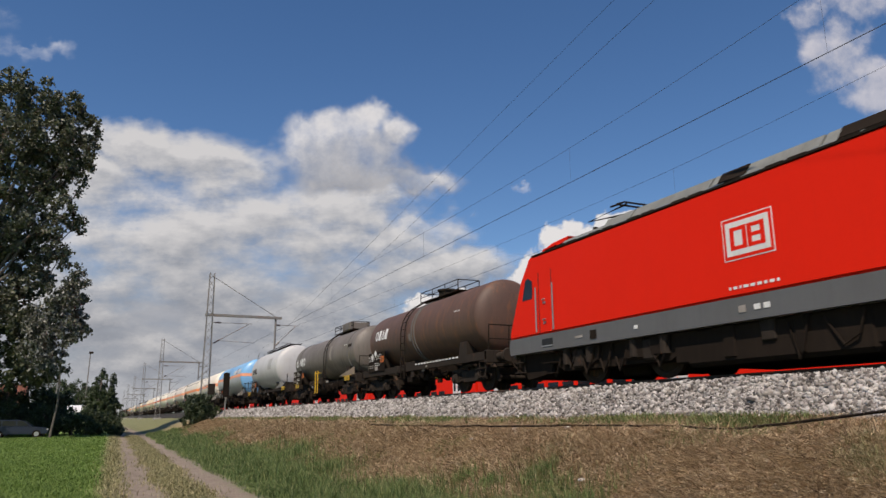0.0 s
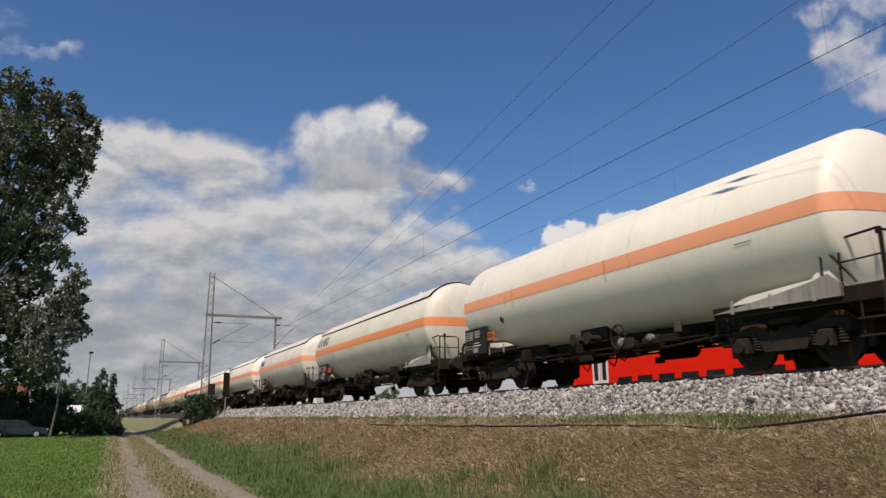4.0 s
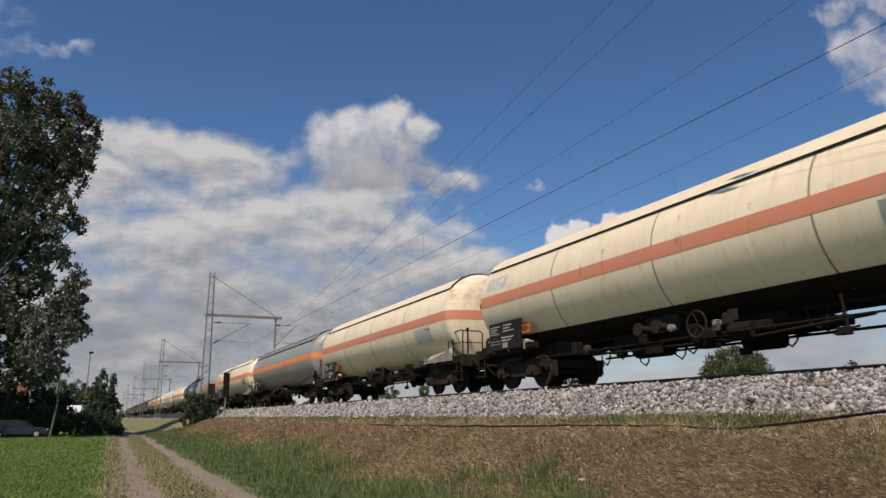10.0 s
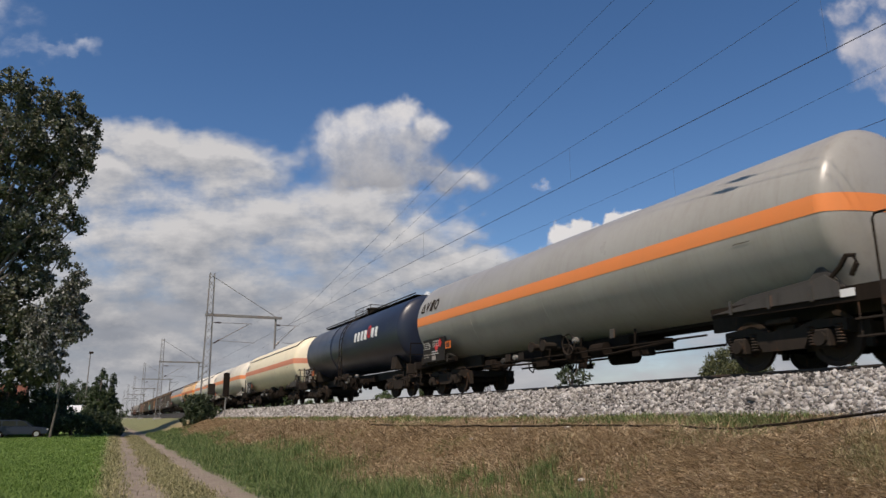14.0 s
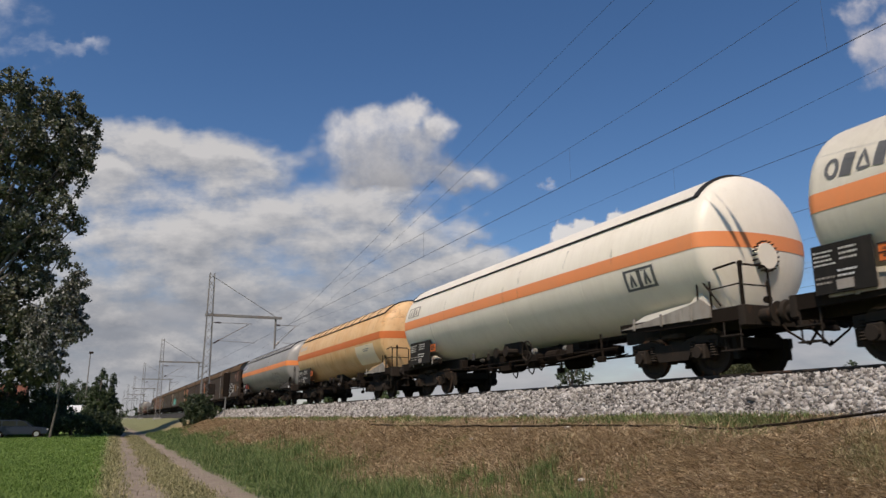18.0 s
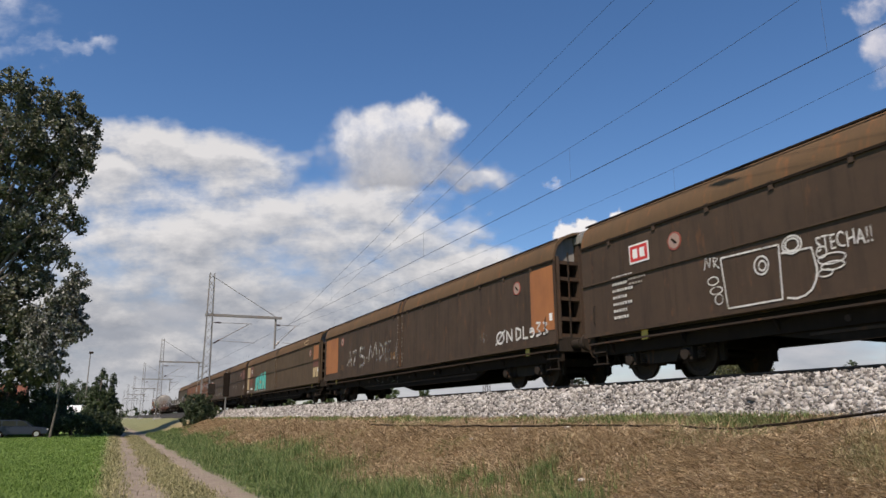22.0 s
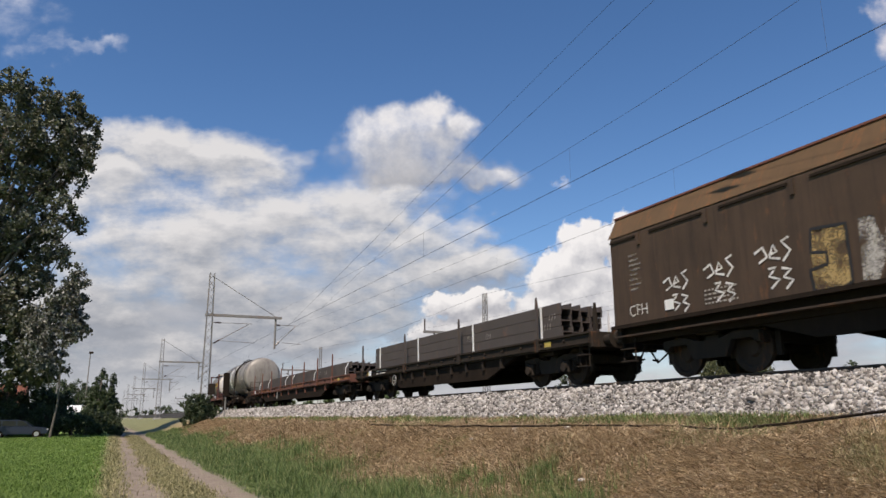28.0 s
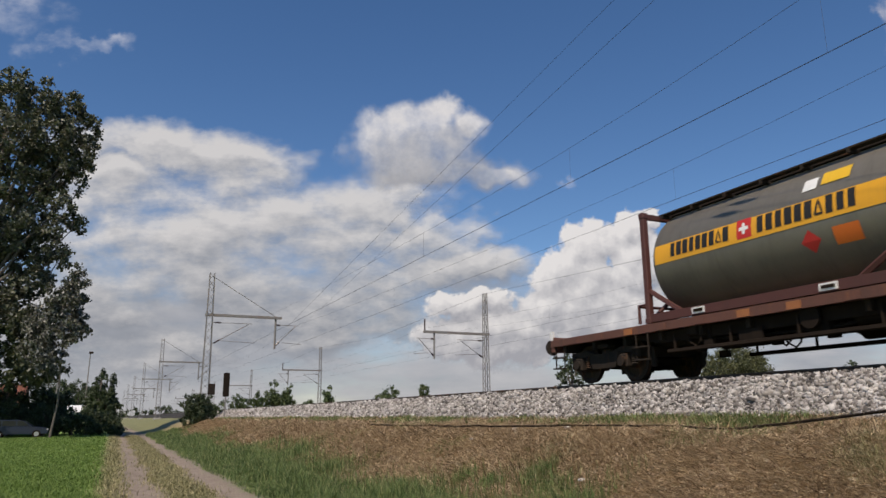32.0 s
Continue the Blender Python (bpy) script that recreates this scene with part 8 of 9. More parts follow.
            box(bm, s * 1.478 - 0.008, s * 1.478 + 0.008, *sorted((out * (half - 1.78), out * (half - 2.3))), 1.03, 1.06)
            part("step_edge", bm, GALV, w)
    for y0, y1 in ((-6.6, -4.15), (-4.08, -1.6), (-1.53, 1.0), (1.07, 3.5), (3.57, 4.6)):
        bm = bmesh.new()
        prism_y(bm, [(-1.36, 3.68), (1.36, 3.68), (1.12, 3.98), (0.6, 4.06), (-0.6, 4.06), (-1.12, 3.98)], y0, y1)
        bmesh.ops.recalc_face_normals(bm, faces=bm.faces)
        part("roof_cover", bm, ROOFGREY, w)
    for y in np.linspace(-6.6, 6.4, 27):
        bm = bmesh.new()
        box(bm, -1.36, -1.3, y - 0.2, y + 0.2, 3.66, 3.72)
        part("roof_latch", bm, BLACK if int(y * 10) % 3 else GALV, w)
    bm = bmesh.new()
    box(bm, -1.5, 1.5, -half + 1.4, half - 1.4, 3.6, 3.64)
    part("roof_rail", bm, BLACK, w, "dark gutter along the roof")
    for y0, y1 in ((-5.0, -4.5), (-2.9, -1.9), (0.1, 0.8)):
        bm = bmesh.new()
        prism_y(bm, [(-1.335, 3.74), (-1.30, 3.74), (-1.12, 3.97), (-1.16, 3.98)], y0, y1)
        bmesh.ops.recalc_face_normals(bm, faces=bm.faces)
        part("air_grille", bm, BLACK, w, "dark air grille in the roof cover")
    for y in (-5.6, 5.2):
        bm = bmesh.new()
        pipe(bm, [(-0.6, y - 0.8, 4.15), (-0.6, y + 0.9, 4.35), (-0.6, y - 0.7, 4.42)], 0.03)
        pipe(bm, [(0.6, y - 0.8, 4.15), (0.6, y + 0.9, 4.35), (0.6, y - 0.7, 4.42)], 0.03)
        for k in (-0.75, -0.5):
            pipe(bm, [(-0.95, y + k, 4.36), (-0.7, y + k, 4.45), (0.7, y + k, 4.45), (0.95, y + k, 4.36)], 0.025)
        for x in (-0.55, 0.55):
            cyl(bm, (x, y - 0.7, 3.95), (x, y - 0.7, 4.15), 0.07, 10)
            cyl(bm, (x, y + 0.7, 3.95), (x, y + 0.7, 4.15), 0.07, 10)
        part("pantograph", bm, BLACK, w, "folded pantograph")
    for out in (-1, 1):
        for s in (-1, 1):
            x = s * 1.495
            bm = bmesh.new()
            prism_x(bm, [(out * (half - 0.86), 2.42), (out * (half - 1.35), 2.42), (out * (half - 1.4), 2.5), (out * (half - 1.4), 2.9), (out * (half - 1.2), 3.02), (out * (half - 1.05), 2.98)], x - 0.006, x + 0.006)
            part("cab_side_window", bm, GLASSDARK, w, "dark cab side window")
            bm = bmesh.new()
            for y in (1.72, 2.36):
                box(bm, x - 0.004, x + 0.004, *sorted((out * (half - y), out * (half - y - 0.02))), 1.4, 3.1)
            part("door_gap", bm, LINE, w, "gap round the cab door")
            for y in (1.62, 2.46):
                bm = bmesh.new()
                pipe(bm, [(x + s * 0.04, out * (half - y), 1.45), (x + s * 0.04, out * (half - y), 2.7)], 0.02, 5)
                part("grab_rail", bm, GALV, w)
            for k in range(3):
                bm = bmesh.new()
                box(bm, *sorted((s * 1.3, s * 1.5)), *sorted((out * (half - 1.8), out * (half - 2.3))), 0.3 + 0.28 * k, 0.33 + 0.28 * k)
                part("cab_step", bm, BLACK, w)
        bm = bmesh.new()
        prism_x(bm, [(out * (half - 0.78), 2.98), (out * (half - 0.5), 2.45), (out * (half - 0.47), 2.46), (out * (half - 0.75), 3.0)], -1.25, 1.25)
        part("windscreen", bm, GLASSDARK, w, "dark windscreen")
        for s in (-1, 1):
            bm = bmesh.new()
            cyl(bm, (s * 0.95, out * (half - 0.25), 1.75), (s * 0.95, out * (half - 0.05), 1.75), 0.14, 16)
            part("headlight", bm, WHITE, w, "round headlight")
        bm = bmesh.new()
        prism_x(bm, [(out * 2.2, 0.55), (out * 2.6, 0.35), (out * 6.6, 0.35), (out * 7.2, 0.6), (out * 7.2, 0.92), (out * 2.2, 0.92)], -1.25, 1.25)
        part("bogie_frame", bm, BLACK, w)
        for yy in (3.2, 5.9):
            for s in (-1, 1):
                put("wheel", shared("loco_wheel", lambda: scaled_wheel(1.28)), w, (s * 0.75, out * yy, 0.62), 0 if s > 0 else math.pi)
                bm = bmesh.new()
                box(bm, s * 1.2 - 0.14, s * 1.2 + 0.14, out * yy - 0.22, out * yy + 0.22, 0.4, 0.86, 0.04)
                cyl(bm, (s * 1.28, out * yy + 0.5, 0.5), (s * 1.28, out * yy + 0.5, 0.9), 0.13, 12)
                cyl(bm, (s * 1.28, out * yy - 0.5, 0.5), (s * 1.28, out * yy - 0.5, 0.9), 0.13, 12)
                part("axle_box", bm, GRIME, w)
    for out in (-1, 1):
        for yy in (3.2, 4.55, 5.9):
            bm = bmesh.new()
            box(bm, -0.62, 0.62, *sorted((out * (yy - 0.5), out * (yy + 0.5))), 0.14, 0.6, 0.05)
            part("traction_motor", bm, BLACK, w)
        bm = bmesh.new()
        prism_x(bm, [(out * 7.2, 0.92), (out * 7.3, 0.35), (out * 8.5, 0.2), (out * 8.9, 0.5), (out * 9.0, 0.92)], -1.2, 1.2)
        part("rail_guard", bm, BLACK, w)
        for k, yy in enumerate((2.55, 3.9, 4.5, 5.2, 6.6)):
            bm = bmesh.new()
            pipe(bm, [(-1.3, out * yy, 0.9), (-1.36, out * (yy + 0.1), 0.5), (-1.34, out * (yy + 0.3), 0.22), (-1.3, out * (yy + 0.5), 0.55)], 0.03, 5)
            part("hose", bm, BLACK, w)
    bm = bmesh.new()
    box(bm, -1.3, 1.3, -2.1, 2.1, 0.16, 0.95, 0.08)
    part("transformer_tank", bm, BLACK, w)
    for s in (-1,):
        x = -1.4935
        bm = bmesh.new()
        box(bm, x - 0.004, x, -0.56, 0.64, 2.07, 2.9, 0.003)
        part("logo_rim", bm, WHITE, w, "white rim of the square emblem")
        bm = bmesh.new()
        box(bm, x - 0.008, x - 0.003, -0.538, 0.618, 2.092, 2.878)
        part("logo_field", bm, TRAFFICRED, w, "red line of the emblem")
        bm = bmesh.new()
        box(bm, x - 0.012, x - 0.007, -0.475, 0.555, 2.155, 2.815, 0.002)
        part("logo_field", bm, WHITE, w, "white field of the emblem")
        bm = bmesh.new()
        for y in (0.36, 0.06, -0.06, -0.36):
            box(bm, x - 0.016, x - 0.011, y + 0.04 - 0.05, y + 0.04 + 0.05, 2.26, 2.71)
        for y in (0.21, -0.21):
            for z in (2.30, 2.485, 2.67) if y < 0 else (2.30, 2.67):
                box(bm, x - 0.0165, x - 0.011, y + 0.04 - 0.15, y + 0.04 + 0.15, z - 0.036, z + 0.036)
        part("logo_strokes", bm, TRAFFICRED, w, "red strokes of the emblem")
    rng = random.Random(185)
    y = -7.0
    while y < 7.0:
        wide, low, deep = rng.uniform(0.18, 0.75), rng.uniform(0.22, 0.6), rng.uniform(0.0, 0.14)
        bm = bmesh.new()
        box(bm, -1.36 + deep, -1.1, y, y + wide, low, 0.92, 0.03)
        if rng.random() < 0.5:
            pipe(bm, [(-1.34, y - 0.1, 0.88), (-1.36, y + 0.05, low + 0.05), (-1.34, y + wide * 0.6, low - 0.1), (-1.32, y + wide + 0.1, 0.8)], 0.022, 5)
        part("underfloor_box", bm, BLACK if rng.random() < 0.7 else GRIME, w)
        y += wide + rng.uniform(0.05, 0.5)
    lettering(w, -1.494, 0.0, 1.55, 1.2, 0.14, 1, 91, WHITE)
    for y, ww, hh, mat in ((0.0, 0.14, 0.1, WHITE), (-0.22, 0.14, 0.1, WHITE), (0.35, 0.16, 0.13, SMUDGE), (5.0, 0.25, 0.22, BLACK), (3.4, 0.12, 0.08, WHITE), (5.6, 0.3, 0.06, SMUDGE), (-4, 0.2, 0.12, WHITE)):
        plate(w, "data_plate", -1.472, y, 1.14, ww, hh, mat)
    ends(w, -half - 0.02, half + 0.02, LOCOGREY)
    return w


def scaled_wheel(k):
    me = wheel_mesh()
    me.transform(Matrix.Diagonal((1, k, k, 1)))
    return me


def coach(y, lead=False):
    """A double-deck coach of the regional train; y: the middle of its lettering at the start."""
    near, far = y - 9.5, y + 17.1
    mid, half = (near + far) / 2, 13.2
    w = vehicle("double_deck_coach", mid, "red double-deck regional coach with pale doors", "railway coach", "regional train", TRACKS[2], RED_SPEED)
    bm = bmesh.new()
    prism_y(bm, [(-1.3, 0.35), (1.3, 0.35), (1.39, 0.8), (1.39, 3.0), (1.1, 4.2), (0.7, 4.55), (-0.7, 4.55), (-1.1, 4.2), (-1.39, 3.0), (-1.39, 0.8)], -half, half)
    bmesh.ops.recalc_face_normals(bm, faces=bm.faces)
    part("body", bm, TRAFFICRED, w, "red coach body")
    bm = bmesh.new()
    prism_y(bm, [(-1.12, 4.2), (1.12, 4.2), (0.72, 4.58), (-0.72, 4.58)], -half, half)
    bmesh.ops.recalc_face_normals(bm, faces=bm.faces)
    part("roof", bm, ROOFGREY, w)
    o = y - mid
    for k in range(9):
        yy = -half + 6.6 + k * 1.75
        bm = bmesh.new()
        box(bm, -1.398, -1.38, yy - 0.62, yy + 0.62, 0.72, 1.36)
        part("lower_window", bm, GLASSDARK, w)
        bm = bmesh.new()
        prism_x(bm, [(yy - 0.62, 2.75), (yy + 0.62, 2.75), (yy + 0.62, 3.0), (yy - 0.62, 3.0)], -1.4, -1.37)
        part("upper_window", bm, GLASSDARK, w)
    bm = bmesh.new()
    box(bm, -1.398, -1.38, -half + 5.0, half - 5.0, 2.52, 2.6)
    part("yellow_line", bm, YELLOW, w, "thin yellow line between the decks")
    for d in (-half + 3.5, half - 3.5):
        for k in (-1, 1):
            bm = bmesh.new()
            box(bm, -1.405, -1.38, d + k * 0.4 - 0.37, d + k * 0.4 + 0.37, 0.6, 2.55, 0.01)
            door = part("door", bm, WHITE, w, "pale grey door leaf")
            bm = bmesh.new()
            box(bm, -1.41, -1.4, d + k * 0.4 - 0.2, d + k * 0.4 + 0.2, 1.25, 2.35, 0.004)
            part("door_window", bm, GLASSDARK, door)
    lettering(w, -1.395, o, 2.02, 1.9, 0.24, 1, 12, WHITE, "white block lettering on red")
    for out in (-1, 1):
        b = put("bogie", shared("bogie_black", lambda: bogie_mesh(BLACK)), w, (0, out * 9.9, 0))
        for s in (-1, 1):
            for dy in (-0.9, 0.9):
                put("wheel", shared("wheel", wheel_mesh), b, (s * 0.75, dy, 0.487), 0 if s > 0 else math.pi)
        bm = bmesh.new()
        box(bm, -0.9, 0.9, *sorted((out * half, out * (half + 0.2))), 0.6, 3.6, 0.05)
        part("gangway", bm, BLACK, w)
    return w


def red_engine(rear):
    half = 9.2
    w = vehicle("electric_locomotive", rear - half, "red electric locomotive pulling the regional train", "locomotive", "regional train", TRACKS[2], RED_SPEED)
    bm = bmesh.new()
    prism_x(bm, [(half - 0.05, 0.9), (half - 0.1, 1.6), (half - 0.9, 3.4), (half - 1.3, 3.6), (-half + 1.3, 3.6), (-half + 0.9, 3.4), (-half + 0.1, 1.6), (-half + 0.05, 0.9)], -1.47, 1.47)
    part("body", bm, TRAFFICRED, w, "red body shell")
    bm = bmesh.new()
    prism_y(bm, [(-1.3, 3.58), (1.3, 3.58), (0.9, 3.9), (-0.9, 3.9)], -half + 2, half - 2)
    bmesh.ops.recalc_face_normals(bm, faces=bm.faces)
    part("roof", bm, ROOFGREY, w)
    bm = bmesh.new()
    box(bm, -1.1, 1.1, half - 0.08, half, 1.0, 1.5, 0.02)
    part("front_bib", bm, WHITE, w, "pale warning bib")
    for out in (-1, 1):
        b = put("bogie", shared("bogie_black", lambda: bogie_mesh(BLACK)), w, (0, out * 5.0, 0))
        for s in (-1, 1):
            for dy in (-0.9, 0.9):
                put("wheel", shared("wheel", wheel_mesh), b, (s * 0.75, dy, 0.487), 0 if s > 0 else math.pi)
    ends(w, -half, half, BLACK, False)
    return w


# ---- the goods train, from the engine back ----
locomotive(18.85)
w, h = oil_tank_wagon(21.3, 31.75, SOOTBROWN, "sooty dark brown tank wagon with a railed top platform", 1.28, 2.5, 20, 3.6, rings=((0.2, 0.07), (-0.05, 0.07)), ring_mat=TANKRING, diamonds=True, platform_at=-0.6, board_at=4.15, ladder_at=0.9)
barrel_marks(w, 1.28, 2.5, 3.75, 2.72, 1.55, 0.44, 4, WHITE, "white block marks in place of a name", 11, "obvb")
for k in range(14):
    plate(w, "sill_mark", -1.325, -0.4 - 0.28 * k, 1.17, 0.16, 0.05, WHITE, "short white dash on the sill")
barrel_plate(w, "data_panel", 1.28, 2.5, 0.45, 2.3, 0.22, 0.3, SMEAR, "worn pale data panel")
w, h = oil_tank_wagon(34.6, 46.6, DARKGREY, "sooty grey tank wagon with a box on its top platform", 1.22, 2.5, 24, 3.4, yellow=True, rings=((-5.1, 0.08), (4.97, 0.08)), ring_mat=TANKRING, platform_at=-1.9, ladder_at=-1.3, dome_box=False, sill=False, board_at=4.8)
barrel_marks(w, 1.22, 2.5, 4.6, 2.5, 2.2, 0.46, 4, WHITE, "white emblem and block marks", 12, "vkbo")
bm = bmesh.new()
box(bm, -0.55, 0.55, -3.3, -1.9, 3.78, 4.2, 0.04)
part("platform_box", bm, DARKGREY, w, "sooty sheet-metal box on the platform")
barrel_plate(w, "data_panel", 1.22, 2.5, -5.4, 2.72, 0.7, 0.16, GRIME, "dark data panel")
barrel_plate(w, "scale_plate", 1.22, 2.5, -1.95, 2.6, 0.3, 0.8, SMUDGE, "streaked pale plate")
bm = bmesh.new()
prism_x(bm, [(-3.6, 1.24), (-6.2, 1.24), (-6.2, 1.62), (-5.4, 1.5)], -1.2, -1.16)
part("saddle_sheet", bm, SAND, w, "stained beige saddle sheet")
w, h = oil_tank_wagon(51.5, 60.65, SILVER, "silver-grey tank wagon with a dark top walkway", 1.5, 2.72, 28, 0.0, yellow="plates", walkway=True, dome_box=False, ends_at=(2.3, 2.6), sill=False)
barrel_marks(w, 1.5, 2.72, 3.2, 2.72, 1.75, 0.4, 4, GRIME, "dark emblem and block marks", 13, "vkbo")
barrel_plate(w, "data_panel", 1.5, 2.72, -2.3, 3.0, 1.25, 0.8, DULLPATCH, "dull grey repainted patch")
bm = bmesh.new()
prism_x(bm, [(-3.0, 1.24), (-6.1, 1.24), (-5.7, 1.4), (-4.85, 1.62), (-4.4, 1.58)], -1.1, -1.06)
part("saddle_sheet", bm, GREYDIRT, w, "pale grey saddle sheet")
bm = bmesh.new()
for x in (-0.95, -0.5):
    pipe(bm, [(x, h + 2.1, 1.2), (x, h + 1.1, 2.9), (x, h + 0.55, 4.1), (x, h - 0.1, 4.35)], 0.022, 5)
for k in range(11):
    t = k / 10
    pipe(bm, [(-0.95, h + 2.1 - 1.5 * t, 1.35 + 2.6 * t), (-0.5, h + 2.1 - 1.5 * t, 1.35 + 2.6 * t)], 0.016, 4)
part("end_ladder", bm, GALV, w, "pale metal ladder leaning on the tank end")
for s in (-1, 1):
    bm = bmesh.new()
    box(bm, s * 1.2 - 0.05, s * 1.2 + 0.05, -h - 2.2, h + 2.5, 1.0, 1.14)
    part("sole_bar", bm, GRIME, w, "slim sole bar under the tank")
bm = bmesh.new()
prism_x(bm, [(-h - 1.2, 1.2), (-h - 2.25, 1.2), (-h - 2.25, 1.52), (-h - 2.05, 1.52), (-h - 1.2, 1.3)], -1.2, 1.2)
part("end_platform", bm, GRIME, w, "dark wedge-shaped end platform")
bm = bmesh.new()
for y in (-h - 2.2, -h - 2.32):
    pipe(bm, [(-1.15, y, 1.2), (-1.15, y - 0.03, 2.05)], 0.016, 5)
part("end_pipe", bm, BLACK, w, "thin upright pipes on the tank end")
for y in (h + 1.0, h + 1.9):
    bm = bmesh.new()
    pipe(bm, [(-1.25, y, 1.2), (-1.25, y, 2.1), (1.25, y, 2.1), (1.25, y, 1.2)], 0.022, 5)
    part("end_railing", bm, BLACK, w)
w, h = gas_tank_wagon(65.8, 79.75, SKYBLUE, "sky-blue tank wagon with grey belly and orange stripe", STRIPE_PALE, None, seed=30, lower=GREYBLUE, band=(2.72, 2.98))
barrel_marks(w, GAS_R, GAS_Z, -4.6, 3.3, 3.9, 0.5, 7, WHITE, "large white block marks in place of a name", 14, "sssoSss".lower(), 0.12, REDFADED)
gas_tank_wagon(83.4, 96.75, IVORY, "ivory tank wagon with a faded orange stripe", STRIPE_PALE, seed=31, shield=None)
w, h = gas_tank_wagon(100.3, 115.8, STONEWHITE, "stone-white tank wagon with orange stripe and sun shield", seed=32, red=True)
barrel_marks(w, GAS_R, GAS_Z, h - 1.35, 3.2, 2.0, 0.46, 4, LOCOGREY, "dark grey emblem and block marks", 15, "vkbo")
w, h = gas_tank_wagon(119.25, 132.55, OLDWHITE, "dirty white tank wagon with faded orange stripe", STRIPE_PALE, seed=33)
barrel_marks(w, GAS_R, GAS_Z, h - 1.15, 3.13, 1.25, 0.36, 4, NAVYTEXT, "dark blue block marks in place of a name", 16, "obvb")
w, h = gas_tank_wagon(136.05, 150.2, IVORY, "ivory tank wagon with orange stripe and blue marks", STRIPE_PALE, seed=34)
barrel_marks(w, GAS_R, GAS_Z, h - 1.1, 3.13, 1.25, 0.38, 4, NAVYTEXT, "dark blue block marks in place of a name", 17, "obvb")
w, h = gas_tank_wagon(153.75, 170.3, IVORY, "ivory tank wagon with a round red emblem", seed=35, red=True)
barrel_marks(w, GAS_R, GAS_Z, h - 2.15, 3.16, 1.7, 0.27, 6, BROWNRED, "dark red marks in place of a name", 18, "ssssss", 0.05)
barrel_plate(w, "round_emblem", GAS_R, GAS_Z, h - 0.6, 3.1, 0.42, 0.42, REDPLATE, "dark red emblem")
w, h = gas_tank_wagon(173.4, 189.5, CLEAN, "clean white tank wagon with a bright orange stripe", STRIPE_NEW, None, seed=36, red=True)
emblem_panel(w, h - 0.62, 3.08, 0.95, 0.36, WHITE, NAVYTEXT)
emblem_panel(w, -h + 1.7, 2.18, 1.05, 0.5, GREYWHITE, LOCOGREY)
w, h = gas_tank_wagon(192.6, 208.65, RUSTCREAM, "cream tank wagon with rust runs on its end", STRIPE_OLD, seed=37, plate_mat=DULLPATCH)
w, h = gas_tank_wagon(211.5, 227.5, RUSTCREAM, "rust-streaked cream tank wagon with a salmon stripe", STRIPE_OLD, seed=38, plate_mat=GREYWHITE)
w, h = gas_tank_wagon(230.2, 248.35, GREY, "grey tank wagon with ribbed sun shield and orange stripe", STRIPE_SOFT, "ribs", seed=39, skirt=SKIRTGREY)
barrel_marks(w, GAS_R, GAS_Z, h - 1.1, 3.15, 1.6, 0.26, 5, WHITE, "white block marks in place of a name", 19, "bvboo")
w, h = gas_tank_wagon(251.05, 268.5, CREAM, "pale yellow tank wagon with orange stripe and emblem panel", seed=41)
emblem_panel(w, -h + 2.0, 2.25, 1.35, 0.52, CREAM, LOCOGREY)
emblem_panel(w, h - 0.75, 3.12, 1.0, 0.38, WHITE, NAVYTEXT)
w, h = gas_tank_wagon(271.95, 289.3, VTGREY, "smooth grey tank wagon with a bright orange stripe", STRIPE_SOFT, None, seed=42, red=True, skirt=SKIRTGREY)
barrel_marks(w, GAS_R, GAS_Z, h - 1.0, 3.2, 1.55, 0.42, 4, GRIME, "dark emblem and block marks", 21, "vkbo")
w, h = oil_tank_wagon(291.9, 306.7, NAVY, "navy tank wagon with white marks and a ladder", 1.45, 2.78, 43, 2.4, walkway=True, sill=False, rings=((2.4, 0.12),))
barrel_marks(w, 1.45, 2.78, -3.4, 3.0, 3.5, 0.6, 7, WHITE, "large white block marks in place of a name", 22, "ssssoss", 0.1, REDPLATE)
w, h = gas_tank_wagon(309.9, 327.05, CREAM, "cream tank wagon with a faded stripe and sun shield", STRIPE_OLD, seed=44)
emblem_panel(w, h - 0.75, 3.15, 1.0, 0.4, IVORY, LOCOGREY)
w, h = gas_tank_wagon(330.3, 347.3, STONEWHITE, "smooth stone-white tank wagon with an orange stripe", STRIPE, None, seed=45)
barrel_marks(w, GAS_R, GAS_Z, h - 0.75, 3.2, 1.15, 0.4, 4, LOCOGREY, "dark grey block marks in place of a name", 23, "obvb")
w, h = gas_tank_wagon(350.2, 366.0, IVORY, "ivory tank wagon with a dark-edged sun shield", STRIPE, seed=46)
emblem_panel(w, h - 0.8, 3.15, 1.1, 0.42, IVORY, SMUDGE)
emblem_panel(w, -h + 1.75, 2.2, 1.05, 0.5, IVORY, LOCOGREY)
w, h = gas_tank_wagon(369.1, 383.9, RUSTORANGE, "tan tank wagon stained orange by rust, with ribbed shield", STRIPE_RUST, "ribs", seed=47)
barrel_plate(w, "repainted_patch", GAS_R, GAS_Z, -h + 2.2, 1.98, 2.6, 0.95, RUSTCREAM, "cream repainted patch under the stripe")
lettering(w, -1.5, -h + 2.0, 2.2, 0.7, 0.2, 2, 470, LOCOGREY)
barrel_marks(w, GAS_R, GAS_Z, h - 1.15, 3.2, 1.5, 0.22, 5, GREYWHITE, "pale block marks in place of a name", 24, "bvsoo")
w, h = gas_tank_wagon(387.4, 404.1, GREY, "grey tank wagon with ribbed shield and scrawled tag", STRIPE_SOFT, "ribs", seed=48, red=True, skirt=SKIRTGREY)
